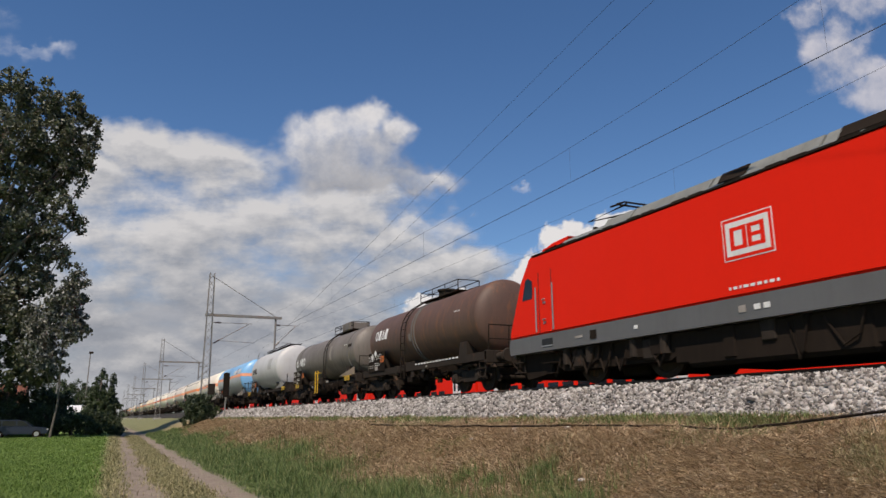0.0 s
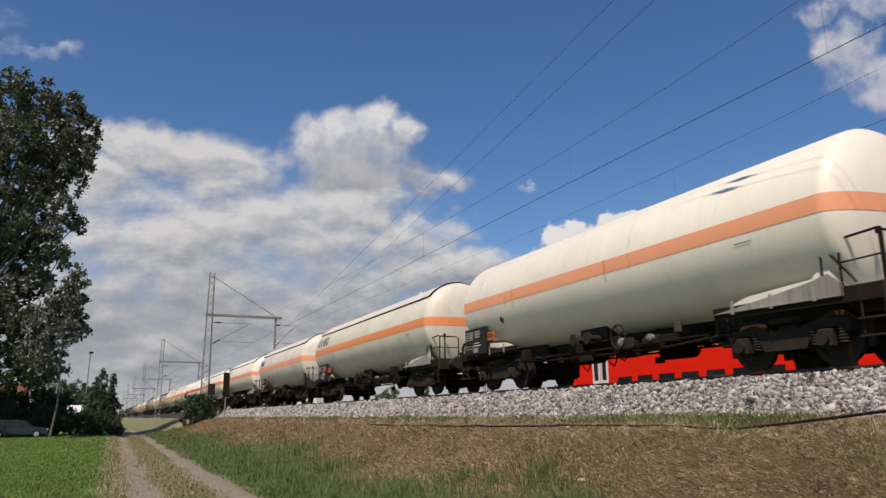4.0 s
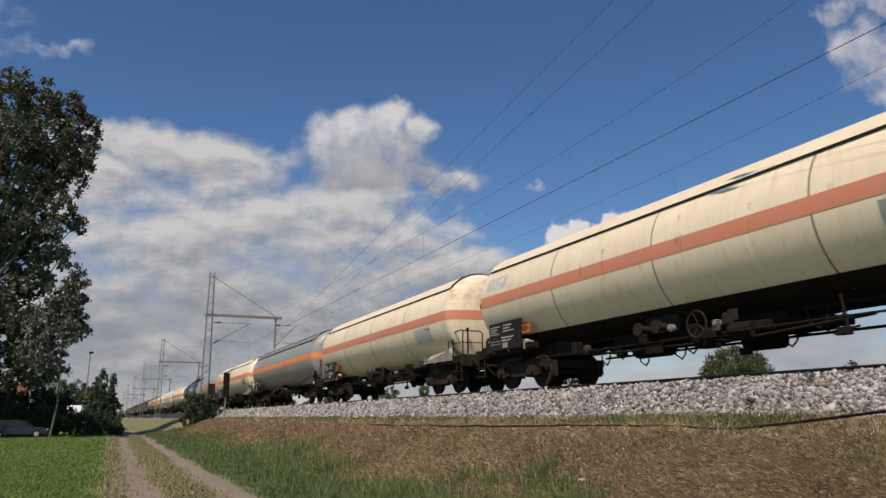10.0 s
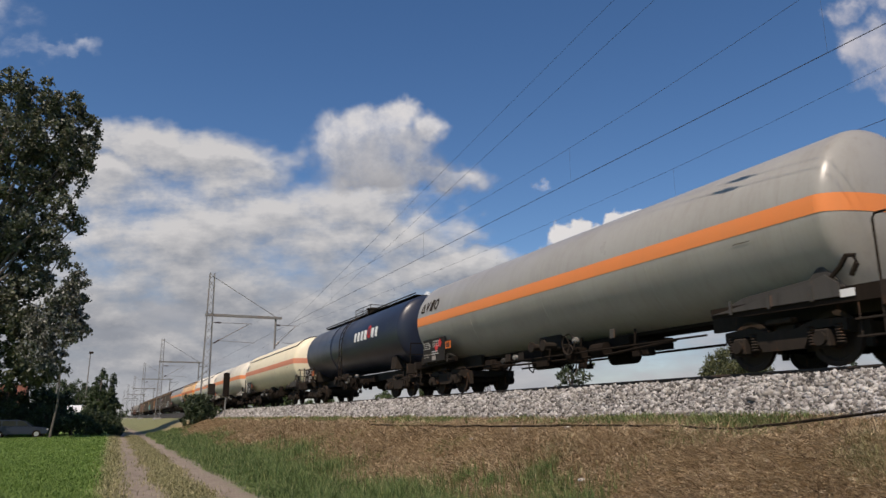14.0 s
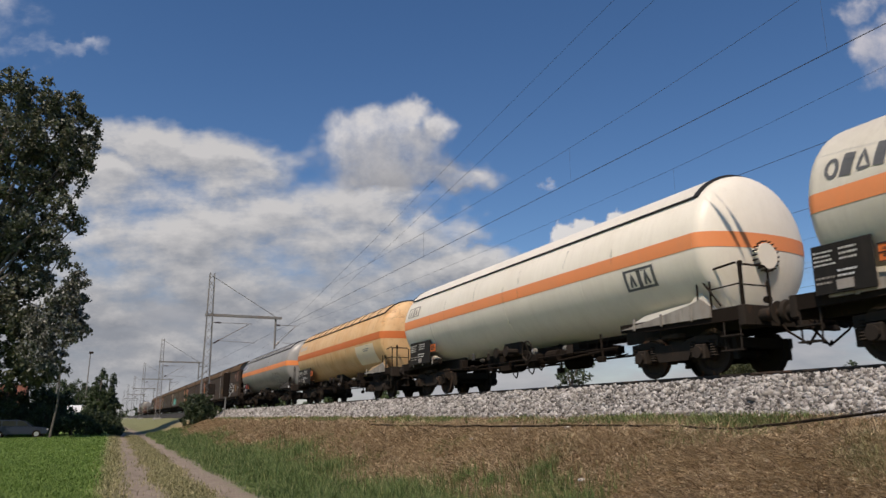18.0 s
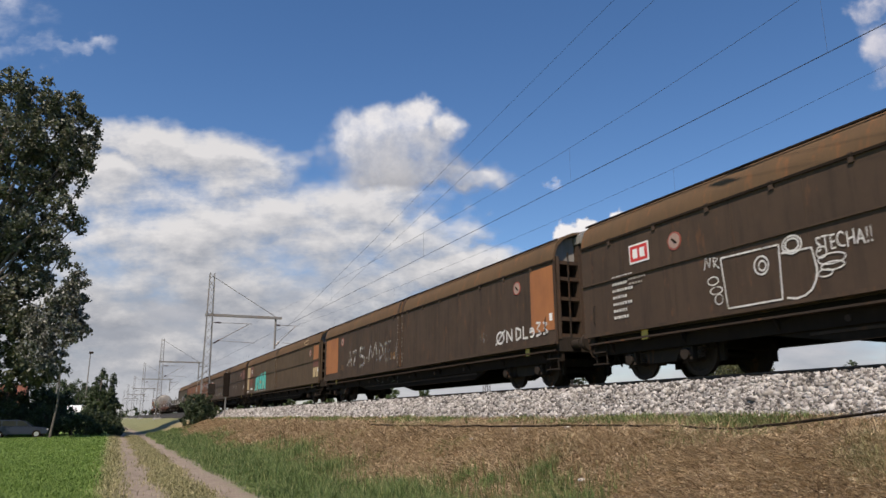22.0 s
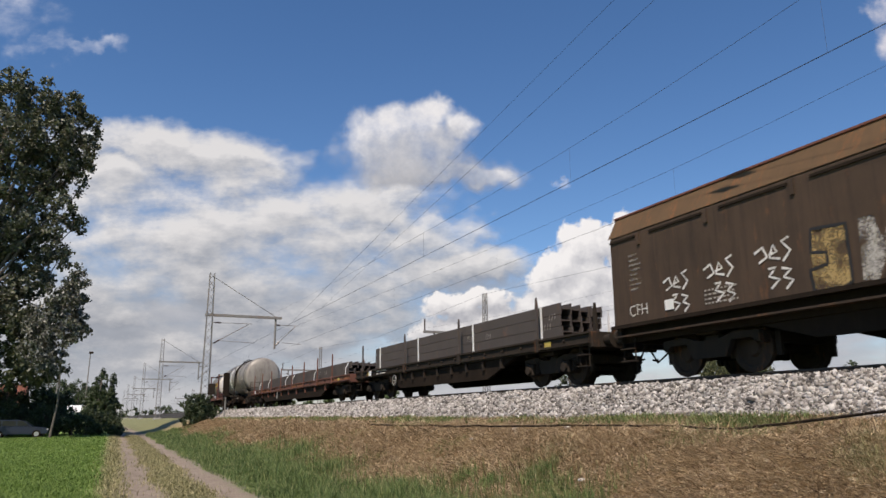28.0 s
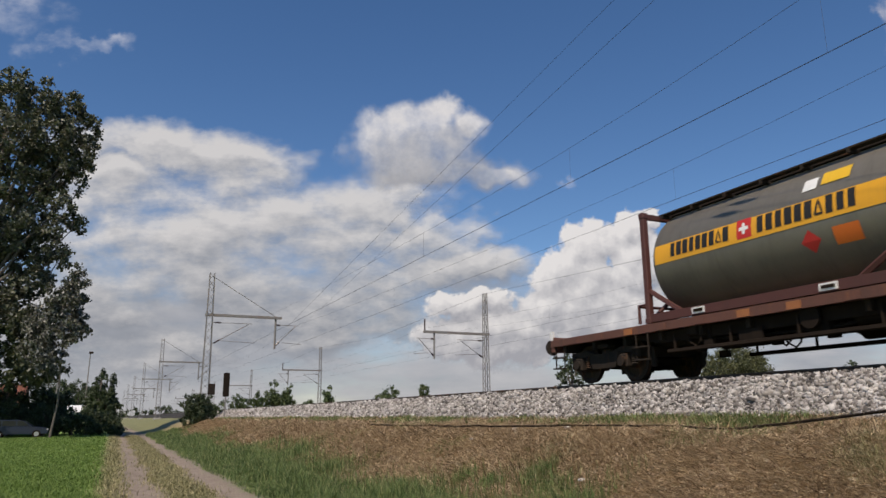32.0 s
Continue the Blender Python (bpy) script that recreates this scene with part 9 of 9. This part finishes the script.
for run in ([(-4.25, 1.62), (-4.2, 2.1)], [(-4.6, 1.6), (-4.75, 2.15)], [(-5.05, 1.65), (-5.1, 2.1)], [(-5.5, 1.68), (-5.65, 2.05)], [(-5.95, 1.6), (-6.0, 1.95)]):
    barrel_strokes(w, GAS_R, GAS_Z, [run], DULLPATCH, "pale fill of the scrawl", 0.36)
for run in ([(-4.05, 1.42), (-3.98, 2.2), (-4.42, 2.25), (-4.3, 1.85), (-4.5, 1.45), (-4.05, 1.42)], [(-4.45, 1.45), (-4.5, 2.2), (-4.72, 1.95), (-4.9, 2.3), (-4.88, 1.5)], ringed(-5.08, 1.86, 0.24, 0.34, 9, 0.4, 5.6),
            [(-5.3, 1.45), (-5.38, 2.2), (-5.75, 2.2), (-5.45, 1.8), (-5.8, 1.5), (-5.3, 1.45)], [(-5.8, 2.12), (-6.2, 2.05), (-5.9, 1.75), (-6.22, 1.45), (-5.85, 1.4)]):
    barrel_strokes(w, GAS_R + 0.004, GAS_Z, [run], LOCOGREY, "dark outlined spray-painted scrawl", 0.055)
barrel_plate(w, "emblem_panel", GAS_R, GAS_Z, h - 1.2, 3.2, 1.9, 0.4, WHITE, "white panel with dark marks")
barrel_marks(w, GAS_R + 0.008, GAS_Z, h - 1.25, 3.2, 1.6, 0.25, 5, NAVYTEXT, "dark blue block marks in place of a name", 25, "bvboo")

w, h = sliding_wall_wagon(406.5, 429.6, "dark brown sliding-wall wagon with white outlined graffiti", seed=49, emblem=True, panel=[(BROWNRED, -11.2, -10.25, 2.4, 3.22), (BEIGE, -11.05, -10.35, 2.85, 2.98)])
fill_patch(w, -1.47, -5.9, 1.7, 5.0, 1.0, BLACK, 31, "dark sprayed ground of the graffiti")
for shape in ([ringed(-2.95, 1.6, 0.25, 0.3, 12)], [[(-3.35, 2.15), (-4.6, 2.2), (-4.65, 1.22), (-3.4, 1.25), (-3.35, 2.15)], [(-4.0, 2.05), (-4.3, 1.7), (-4.0, 1.3), (-3.7, 1.7), (-4.0, 2.05)], [(-4.0, 2.05), (-4.0, 1.3)]],
              [ringed(-5.1, 1.7, 0.32, 0.5)], [ringed(-5.1, 1.7, 0.12, 0.28, 10)], [[(-5.6, 2.2), (-6.85, 2.2), (-6.85, 1.95), (-6.1, 1.5), (-6.85, 1.5), (-6.85, 1.15), (-5.55, 1.2), (-5.55, 1.45), (-6.3, 1.95), (-5.6, 1.95), (-5.6, 2.2)]],
              [[(-7.0, 2.25), (-7.95, 2.3), (-7.95, 2.0), (-7.5, 1.95), (-7.5, 1.75), (-8.1, 1.7), (-8.1, 1.45), (-7.5, 1.4), (-7.1, 1.15), (-7.0, 2.25)]], [ringed(-7.25, 2.02, 0.12, 0.12, 8)],
              [ringed(-8.5, 1.85, 0.4, 0.25, 14, 0.5, 5.2), [(-8.2, 1.5), (-8.7, 1.55), (-9.1, 1.75), (-9.25, 1.5)]], [ringed(-8.95, 2.0, 0.15, 0.12, 8)]):
    strokes(w, -1.474, shape, WHITE, "white outlined graffiti without readable letters", 0.06)
fill_patch(w, -1.466, -9.95, 1.8, 0.55, 0.6, OCHRESPRAY, 90, "faded ochre sprayed patch")
fill_patch(w, -1.466, -1.6, 1.75, 0.5, 0.6, OCHRESPRAY, 91, "faded ochre sprayed patch")
strokes(w, -1.468, [[(6.92, 2.19), (5.55, 2.17), (5.59, 1.19), (6.84, 1.19), (6.92, 2.19)], ringed(5.97, 1.87, 0.16, 0.17), ringed(5.95, 1.86, 0.08, 0.09), ringed(5.28, 2.11, 0.2, 0.16), ringed(5.28, 2.11, 0.14, 0.11),
                    [(5.52, 2.0), (4.9, 1.98), (4.84, 1.6), (4.88, 1.42), (4.98, 1.27), (5.12, 1.19), (5.3, 1.16), (5.5, 1.2)]], CLEARWHITE, "white spray-painted box figure", 0.034)
strokes(w, -1.468, [ringed(7.16, 1.78, 0.14, 0.08), ringed(7.1, 1.58, 0.16, 0.07), ringed(7.05, 1.4, 0.1, 0.1), [(7.36, 2.03), (7.3, 2.28), (7.22, 2.05), (7.18, 2.26)], [(7.1, 2.04), (7.1, 2.24), (6.99, 2.2), (7.08, 2.12), (6.97, 2.0)]],
        CLEARWHITE, "white spray-painted squiggle", 0.024)
strokes(w, -1.468, [ringed(4.55, 1.72, 0.26, 0.09), ringed(4.55, 1.6, 0.22, 0.07), ringed(4.7, 1.5, 0.14, 0.06), ringed(4.72, 1.86, 0.1, 0.1)], CLEARWHITE, "white spray-painted petals", 0.024)
words(w, "STECHA!!", -1.468, 4.3, 1.86, 0.38, CLEARWHITE, "white spray-painted word", 1.0, 0.05, -0.004)
w, h = sliding_wall_wagon(430.8, 453.6, "brown sliding-wall wagon with an orange end panel", seed=50, midrail=False, post="double", panel=[(OCHRE, -11.3, -10.15, 1.45, 3.2), (OCHRE, 8.85, 11.0, 1.42, 3.2), (BROWN, 9.9, 9.96, 1.42, 3.205)])
round_sign(w, 8.05, 2.9)
for run in (ringed(-8.35, 1.5, 0.22, 0.17), [(-8.05, 1.3), (-8.65, 1.72)], [(-8.75, 1.32), (-8.75, 1.68), (-9.05, 1.34), (-9.05, 1.7)], [(-9.3, 1.34), (-9.3, 1.7), (-9.55, 1.62), (-9.55, 1.42), (-9.3, 1.34)],
            [(-9.7, 1.7), (-9.7, 1.36), (-9.95, 1.36)], [(-10.05, 1.5), (-10.28, 1.52)] + ringed(-10.15, 1.48, 0.13, 0.12, 10, 0.3, 5.0), [(-10.4, 1.72), (-10.62, 1.7), (-10.45, 1.55), (-10.65, 1.4), (-10.4, 1.36)],
            [(-10.75, 1.68), (-10.95, 1.66), (-10.8, 1.54), (-10.98, 1.42), (-10.76, 1.38)]):
    strokes(w, -1.468, [run], CLEARWHITE, "white sprayed hand-drawn word", 0.065)
scrawl(w, -1.468, -7.3, 1.6, 0.7, 0.3, 3, THINWHITE, 41, "faint white sprayed scribble", 0.035)
for run in ([(6.95, 1.6), (6.7, 2.3), (6.45, 1.6)], [(6.95, 1.85), (6.4, 1.9)], [(6.3, 2.22), (5.75, 2.3), (6.1, 1.6)], [(7.15, 1.72), (7.1, 1.66)], [(4.55, 2.3), (5.1, 2.35), (5.3, 2.05), (4.5, 1.85), (4.55, 1.55), (5.2, 1.5)], [(4.2, 1.85), (4.15, 1.8)],
            [(3.95, 1.55), (3.7, 2.35), (3.4, 1.8), (3.0, 2.4), (2.75, 1.6)], [(2.5, 1.6), (2.45, 2.3), (2.1, 2.2), (2.0, 1.85), (2.5, 1.6)], [(1.1, 2.3), (1.75, 2.25), (1.8, 1.55), (1.05, 1.55)], [(1.7, 1.9), (1.2, 1.95)],
            [(0.42, 2.4), (0.4, 1.9), (0.5, 1.6), (0.85, 1.6)]):
    strokes(w, -1.468, [run], HAZEWHITE if run[0][0] > 2.6 else THINWHITE, "hazy white sprayed letters", 0.13)
scrawl(w, -1.47, 0.8, 1.66, 0.55, 0.3, 3, OCHRESPRAY, 38, "orange spray-painted tag", 0.05)
scrawl(w, -1.47, 7.95, 1.6, 0.6, 0.25, 3, OCHRESPRAY, 37, "faded orange scribble", 0.03)
scrawl(w, -1.246, h - 9.5, 0.76, 3.0, 0.24, 5, THINWHITE, 39, "faint grey tag on the sole beam", 0.022)
w, h = sliding_wall_wagon(454.7, 477.7, "brown sliding-wall wagon with turquoise graffiti", wall=BROWNWARM, seed=51, post="double",
                          panel=[(BEIGE, 9.95, 11.2, 2.38, 3.22), (BEIGE, 10.35, 11.15, 1.42, 2.3), (BROWNRED, 9.98, 10.33, 1.9, 2.3), (BROWNRED, 8.7, 9.9, 2.42, 3.2), (BROWNRED, 8.9, 9.85, 1.62, 2.28), (SPRAY, 8.95, 9.45, 2.66, 2.94), (SPRAY, 8.8, 9.6, 1.36, 1.5), (SPRAY, 10.4, 11.0, 1.2, 1.32), (OCHRE, -11.3, -10.25, 2.42, 3.2), (BROWNRED, -11.3, -10.25, 1.98, 2.38), (BEIGE, -11.3, -10.25, 1.42, 1.95)])
strokes(w, -1.466, [[(7.75, 1.2), (7.5, 2.2)], [(7.6, 1.22), (3.4, 1.2)], [(6.35, 2.38), (6.0, 2.42)], [(4.8, 2.55), (4.35, 2.25), (4.05, 2.6)]], HAZEWHITE, "pale sprayed ground of the graffiti", 0.16)
for shape in ([(7.6, 1.22), (7.35, 2.25), (6.45, 2.36), (6.5, 1.78), (6.95, 1.72), (6.72, 1.6), (6.75, 1.25)], [(6.42, 1.3), (6.38, 2.32), (6.08, 2.36), (6.02, 1.55), (5.72, 1.26)],
              [(5.68, 1.3), (5.95, 2.38), (4.95, 2.52), (4.9, 1.28)], [(4.84, 1.25), (4.86, 2.5), (4.58, 2.5), (4.35, 2.1), (4.1, 2.58), (3.45, 2.5), (3.75, 1.9), (3.35, 1.22), (4.0, 1.28), (4.2, 1.6), (4.4, 1.24)]):
    outline_patch(w, -1.47, shape, TURQUOISE, LINE, "turquoise sprayed block letters with dark outlines")
for y0, y1, z0, z1 in ((5.2, 5.6, 1.72, 1.95), (6.55, 6.68, 1.28, 1.6), (4.25, 4.35, 1.3, 1.85)):
    plate(w, "graffiti", -1.473, (y0 + y1) / 2, (z0 + z1) / 2, y1 - y0, z1 - z0, BEIGE, "bare gap in the turquoise letters")
strokes(w, -1.475, [[(-8.15, 3.42), (-8.05, 3.62), (-9.05, 3.68), (-9.1, 3.45), (-8.15, 3.42)]], BEIGE, "pale sprayed frame on the roof's edge", 0.03)
w, h = sliding_wall_wagon(478.8, 502.1, "brown sliding-wall wagon with faint grey tags", seed=53, emblem=True, post="double", panel=[(BROWNRED, -11.5, -10.35, 2.4, 3.2)])
scrawl(w, -1.47, -11.0, 2.85, 0.8, 0.16, 4, SMUDGE, 43, "worn pale scribble", 0.025)
for y, wide, tall in ((7.0, 0.95, 0.75), (4.97, 1.1, 0.7), (3.16, 0.95, 0.65), (2.06, 0.95, 0.65), (0.95, 0.95, 0.75)):
    for k, (dy, dz, a, b) in enumerate(((0.3, 0.0, 0.34, 1.0), (-0.28, 0.05, 0.3, 0.9), (0.02, -0.22, 0.5, 0.35))):
        fill_patch(w, -1.466 - 0.001 * k, y + dy * wide, 1.66 + dz * tall, a * wide, b * tall, THINWHITE, int(80 + 3 * y + k), "faint grey sprayed shape without meaning")
for y in (-5.96, -7.3):
    strokes(w, -1.466, [[(y + 0.22, 1.78), (y + 0.08, 1.95), (y - 0.12, 2.0), (y - 0.2, 1.88)]], SMEARPALE, "small scuffed bare patch", 0.1)
panels = [(GREYDIRT, -10.85, -10.2, 2.52, 3.0), (GREYDIRT, -5.9, -5.2, 2.5, 3.05), (GREYDIRT, 0.6, 1.5, 2.5, 3.05)]
panels += [(OCHREDULL if k % 3 else BROWNRED, -9.0 + 1.62 * k, -7.75 + 1.62 * k, 2.48, 3.1) for k in range(12) if k not in (2, 6)]
panels += [(OCHREDULL if k % 2 else BROWNRED, -9.0 + 1.62 * k, -7.6 + 1.62 * k, 1.45, 2.25) for k in range(12)]
w, h = sliding_wall_wagon(503.0, 525.9, "rust-patched brown sliding-wall wagon", wall=RUSTY, seed=54, post=True, panel=panels)
scrawl(w, -1.47, -9.0, 1.7, 1.0, 0.35, 3, SMUDGE, 44, "faint pale tag", 0.04)
hood_wagon(526.5, 541.6)
beam_stack(544.2, 559.2, 1.27, 3, 6, "tall stack of dark steel beams with pale straps", (545.1, 549.35, 554.1, 558.5))
stake_wagon(542.6, 561.3, "dark flat wagon with stakes, loaded with steel beams", GRIME, (545.0, 550.0, 555.0, 560.3), 61)
stake_wagon(562.3, 589.1, "red-brown flat wagon with stakes, loaded with steel beams", RUSTFRAME, (565.4, 568.4, 571.5, 574.6, 577.9, 581.05, 584.4, 587.55), 62, True)
beam_stack(563.3, 586.9, 1.28, 2, 6, "low stack of dark steel beams with pale straps", (563.7, 569.9, 575.4, 577.4, 583.2, 586.5))
w, h = oil_tank_wagon(591.7, 604.3, TANKGREY, "light grey ringed tank wagon with an end box", 1.52, 2.7, 65, 0.0, rings=((-5.76, 0.16), (-3.5, 0.12), (2.95, 0.1), (5.0, 0.1)), ring_mat=TANKRING,
                      walkway=True, walk_from=1.75, walk_to=-2.15, dome_box=False, red=True, sill=False)
put("ladder", ladder_mesh(0.5, 4.2, 0.0, 1.52, 2.7), w, (-1.62, -1.86, 0))
bm = bmesh.new()
pipe(bm, [(-1.6 - 0.06 * (k % 2) + max(0.0, 0.11 * k - 0.75) ** 2 * 0.55, -1.86 + (0.17 if k % 2 else -0.17), 1.6 + 0.21 * k) for k in range(12)], 0.026, 6)
part("cable", bm, BLACK, w, "dark cable wound through the ladder")
bm = bmesh.new()
for y in (-1.52, -2.2):
    pipe(bm, [(-1.56 + max(0.0, 0.2 * k - 0.95) ** 2 * 0.5, y, 1.9 + 0.2 * k) for k in range(12)], 0.03, 6)
part("pipe", bm, GRIME, w, "dark pipe beside the ladder")
bm = bmesh.new()
bm.faces.new([bm.verts.new(p) for p in ((-1.5, -5.6, 2.2), (-1.5, -5.84, 2.2), (-1.12, -6.15, 1.25), (-1.12, -5.35, 1.25))])
bmesh.ops.solidify(bm, geom=bm.faces[:], thickness=0.03)
part("saddle_sheet", bm, TANKGREY, w, "grey tapered saddle sheet under the ring")
bm = bmesh.new()
prism_x(bm, [(-5.4, 1.25), (-6.9, 1.25), (-6.9, 1.31), (-5.6, 1.29)], -1.28, -1.1)
part("side_plate", bm, SAND, w, "stained beige sheet over the bogie")
tagged(put("lettering", bars_mesh(0.8, 0.12, 2, 77, WHITE), w, (-1.53, -5.15, 2.48), 0.0, "unreadable small lettering"), kind="stuff")
barrel_plate(w, "label", 1.52, 2.7, -0.37, 2.36, 0.3, 0.12, SMUDGE, "small worn label")
# Two dark bars shaped for the shadow of the overhead insulators on the barrel.
for x, y in ((-1.08, -3.1), (-1.08, -3.85)):
    bm = bmesh.new()
    pipe(bm, [(x, y - 0.25, 3.79), (x + 0.06, y + 0.3, 3.84)], 0.035, 5)
    part("lifting_eye", bm, GRIME, w, "dark bar drawn for the overhead insulators' shadow")
barrel_marks(w, 1.52, 2.7, h - 1.3, 3.05, 1.75, 0.42, 4, WHITE, "white emblem and block marks", 26, "vkbo")
bm = bmesh.new()
for s in (-1, 1):
    wrap(bm, 1.54, 2.7, 1.1, 1.42, -62, 90, s, 20, 0.02)
part("white_ring", bm, WHITE, w, "broad white ring round the barrel", True)
barrel_plate(w, "hazard_plate", 1.52, 2.7, -2.55, 2.72, 0.2, 0.32, BROWNRED, "small red hazard plate")
barrel_plate(w, "hazard_plate", 1.52, 2.7, -2.55, 2.96, 0.14, 0.12, YELLOWOLD, "small yellow warning plate")
container_wagon(605.4, 619.8)
tank_container(609.85, 615.9, 1.2)

# ---- the regional train ----
red_engine(26.0)
for k in range(-1, 6):
    coach(62.6 + 26.8 * k)


# ---- beside the line ----
def parked_car():
    c = tagged(new("parked_car"), "dark estate car parked under the trees", "car")
    c.location = (-6.5, 73.0, 0.0)
    bm = bmesh.new()
    prism_y(bm, [(-2.25, 0.3), (2.15, 0.3), (2.25, 0.55), (2.15, 0.78), (1.25, 0.92), (-2.2, 0.98), (-2.28, 0.6)], -0.86, 0.86)
    bmesh.ops.recalc_face_normals(bm, faces=bm.faces)
    bmesh.ops.bevel(bm, geom=bm.edges[:], offset=0.05, segments=2, affect="EDGES")
    part("body", bm, NAVY, c)
    bm = bmesh.new()
    prism_y(bm, [(-2.1, 0.95), (1.15, 0.9), (0.35, 1.42), (-0.2, 1.5), (-1.75, 1.5)], -0.74, 0.74)
    bmesh.ops.recalc_face_normals(bm, faces=bm.faces)
    bmesh.ops.bevel(bm, geom=bm.edges[:], offset=0.05, segments=2, affect="EDGES")
    part("cabin", bm, NAVY, c)
    for x0, x1, x2, x3 in ((-0.1, 0.85, 0.3, -0.1), (-1.2, -0.2, -0.2, -1.2), (-1.95, -1.3, -1.3, -1.7)):
        bm = bmesh.new()
        v = [bm.verts.new((x, -0.752, z)) for x, z in ((x0, 1.0), (x1, 0.98), (x2, 1.4), (x3, 1.42))]
        bm.faces.new(v)
        part("side_window", bm, GLASSDARK, c)
    for x in (-1.4, 1.4):
        for y in (-0.8, 0.8):
            bm = bmesh.new()
            cyl(bm, (x, y - 0.1, 0.32), (x, y + 0.1, 0.32), 0.32, 20)
            wh = part("wheel", bm, BLACK, c)
            bm = bmesh.new()
            cyl(bm, (x, y - 0.11, 0.32), (x, y + 0.11, 0.32), 0.19, 16)
            part("rim", bm, GALV, wh)
    bm = bmesh.new()
    box(bm, 2.1, 2.26, -0.78, -0.5, 0.6, 0.74, 0.02)
    part("headlight", bm, WHITE, c)


def house():
    hs = tagged(new("house"), "low brick house with an orange tiled roof behind trees", "house")
    hs.location = (-12.5, 90.0, 0.0)
    bm = bmesh.new()
    box(bm, -4.5, 4.5, -4, 4, 0, 2.9)
    part("wall", bm, earth("brick_wall", [(0.3, (0.20, 0.08, 0.05)), (0.7, (0.32, 0.15, 0.10))], 8.0), hs)
    bm = bmesh.new()
    prism_x(bm, [(-4.5, 2.8), (4.5, 2.8), (0, 5.2)], -4.9, 4.9)
    part("roof", bm, earth("roof_tiles", [(0.3, (0.12, 0.042, 0.026)), (0.7, (0.20, 0.08, 0.05))], 7.0), hs)
    for x in (-2.5, 0.3, 2.8):
        bm = bmesh.new()
        box(bm, x - 0.55, x + 0.55, -4.03, -3.98, 1.0, 2.2)
        part("window", bm, GLASSDARK, hs)
    b = tagged(new("shed"), "long white-roofed shed behind the hedge", "shed")
    b.location = (-4.2, 118, 0)
    bm = bmesh.new()
    box(bm, -4, 4, -3, 3, 0, 2.5)
    part("wall", bm, CONCRETE, b)
    bm = bmesh.new()
    prism_x(bm, [(-3.3, 2.45), (3.3, 2.45), (0, 3.4)], -4.3, 4.3)
    part("roof", bm, WHITE, b)


def street_lamp(x, y, h):
    s = tagged(new("street_lamp"), "thin grey lamp post with a small head", "street lamp", group="street lamps")
    s.location = (x, y, 0)
    bm = bmesh.new()
    cyl(bm, (0, 0, 0), (0.12, 0, h), 0.11, 8, 0.07)
    part("pole", bm, MAST, s)
    bm = bmesh.new()
    box(bm, -0.1, 0.55, -0.18, 0.18, h - 0.05, h + 0.28, 0.04)
    part("lamp_head", bm, GRIME, s)


def signal():
    s = tagged(new("railway_signal"), "slim dark railway signal seen from behind", "signal")
    s.location = (9.55, 66.5, 1.45)
    bm = bmesh.new()
    cyl(bm, (0, 0, 0), (0, 0, 4.0), 0.07, 10)
    part("post", bm, MAST, s)
    bm = bmesh.new()
    box(bm, -0.26, 0.26, -0.12, 0.12, 1.9, 3.95, 0.04)
    part("screen", bm, BLACK, s)
    b = tagged(new("switch_box"), "grey switch box fixed to the mast", "switch box")
    b.location = (8.75, 70.1, 3.6)
    bm = bmesh.new()
    box(bm, -0.3, 0.3, -0.3, 0.1, 0, 1.0, 0.03)
    part("case", bm, GRIME, b)


def cable():
    bm = bmesh.new()
    way = ((4.2, 8.5, 1.74), (5.7, 8.38, 1.62), (7.07, 8.35, 1.47), (8.05, 8.3, 0), (9.9, 8.2, 0), (12.4, 8.0, 0), (14.7, 7.85, 0), (17.0, 7.78, 0), (19.5, 7.7, 0), (23.0, 7.75, 0))
    pts = []
    for (ya, xa, za), (yb, xb, zb) in zip(way, way[1:]):
        for k in range(6):
            t = k / 6
            y, x = ya + (yb - ya) * t, xa + (xb - xa) * t + 0.02 * math.sin(ya * 3 + k)
            lie = ground_height(x, y) + 0.085
            za2, zb2 = (z if z else ground_height(q, p) + 0.085 for p, q, z in ((ya, xa, za), (yb, xb, zb)))
            pts.append((x, y, max(lie, za2 + (zb2 - za2) * t)))
    pipe(bm, pts, 0.02, 6)
    tagged(part("cable", bm, BLACK, None), "black cable lying along the foot of the ballast", "cable")
    for x, y in ((7.9, 13.6), (7.2, 14.2), (6.3, 9.0), (8.0, 11.8)):
        bm = bmesh.new()
        bmesh.ops.create_icosphere(bm, subdivisions=1, radius=0.05, matrix=Matrix.Diagonal((1.4, 1.0, 0.5, 1)))
        ob = part("litter_scrap", bm, WHITE, None)
        ob.location = (x, y, ground_height(x, y) + 0.05)
        tagged(ob, "small scrap of pale litter in the dry grass", "litter", group="litter")


parked_car()
house()
street_lamp(-6.7, 122.0, 11.2)
street_lamp(-2.9, 128.0, 11.6)
signal()
cable()


# ---- what moves ----
def motions():
    for ob, x, y, z, v in MOVING:
        walk(ob, [(t, pose(x, y - v * t, z)) for t in (0, 8, 16, 24, 32)])
    right = STAND.to_3x3() @ Vector((1, 0, 0))
    up = STAND.to_3x3() @ Vector((0, 1, 0))
    for ob, depth, (dx, dy) in CLOUDS:
        rows = []
        for t in (0, 16, 32):
            m = STAND.copy()
            m.translation = EYE + (AHEAD * FAR + right * UNIT * dx * t / 32 + up * UNIT * dy * t / 32) * depth
            rows.append((t, m))
        walk(ob, rows)


motions()
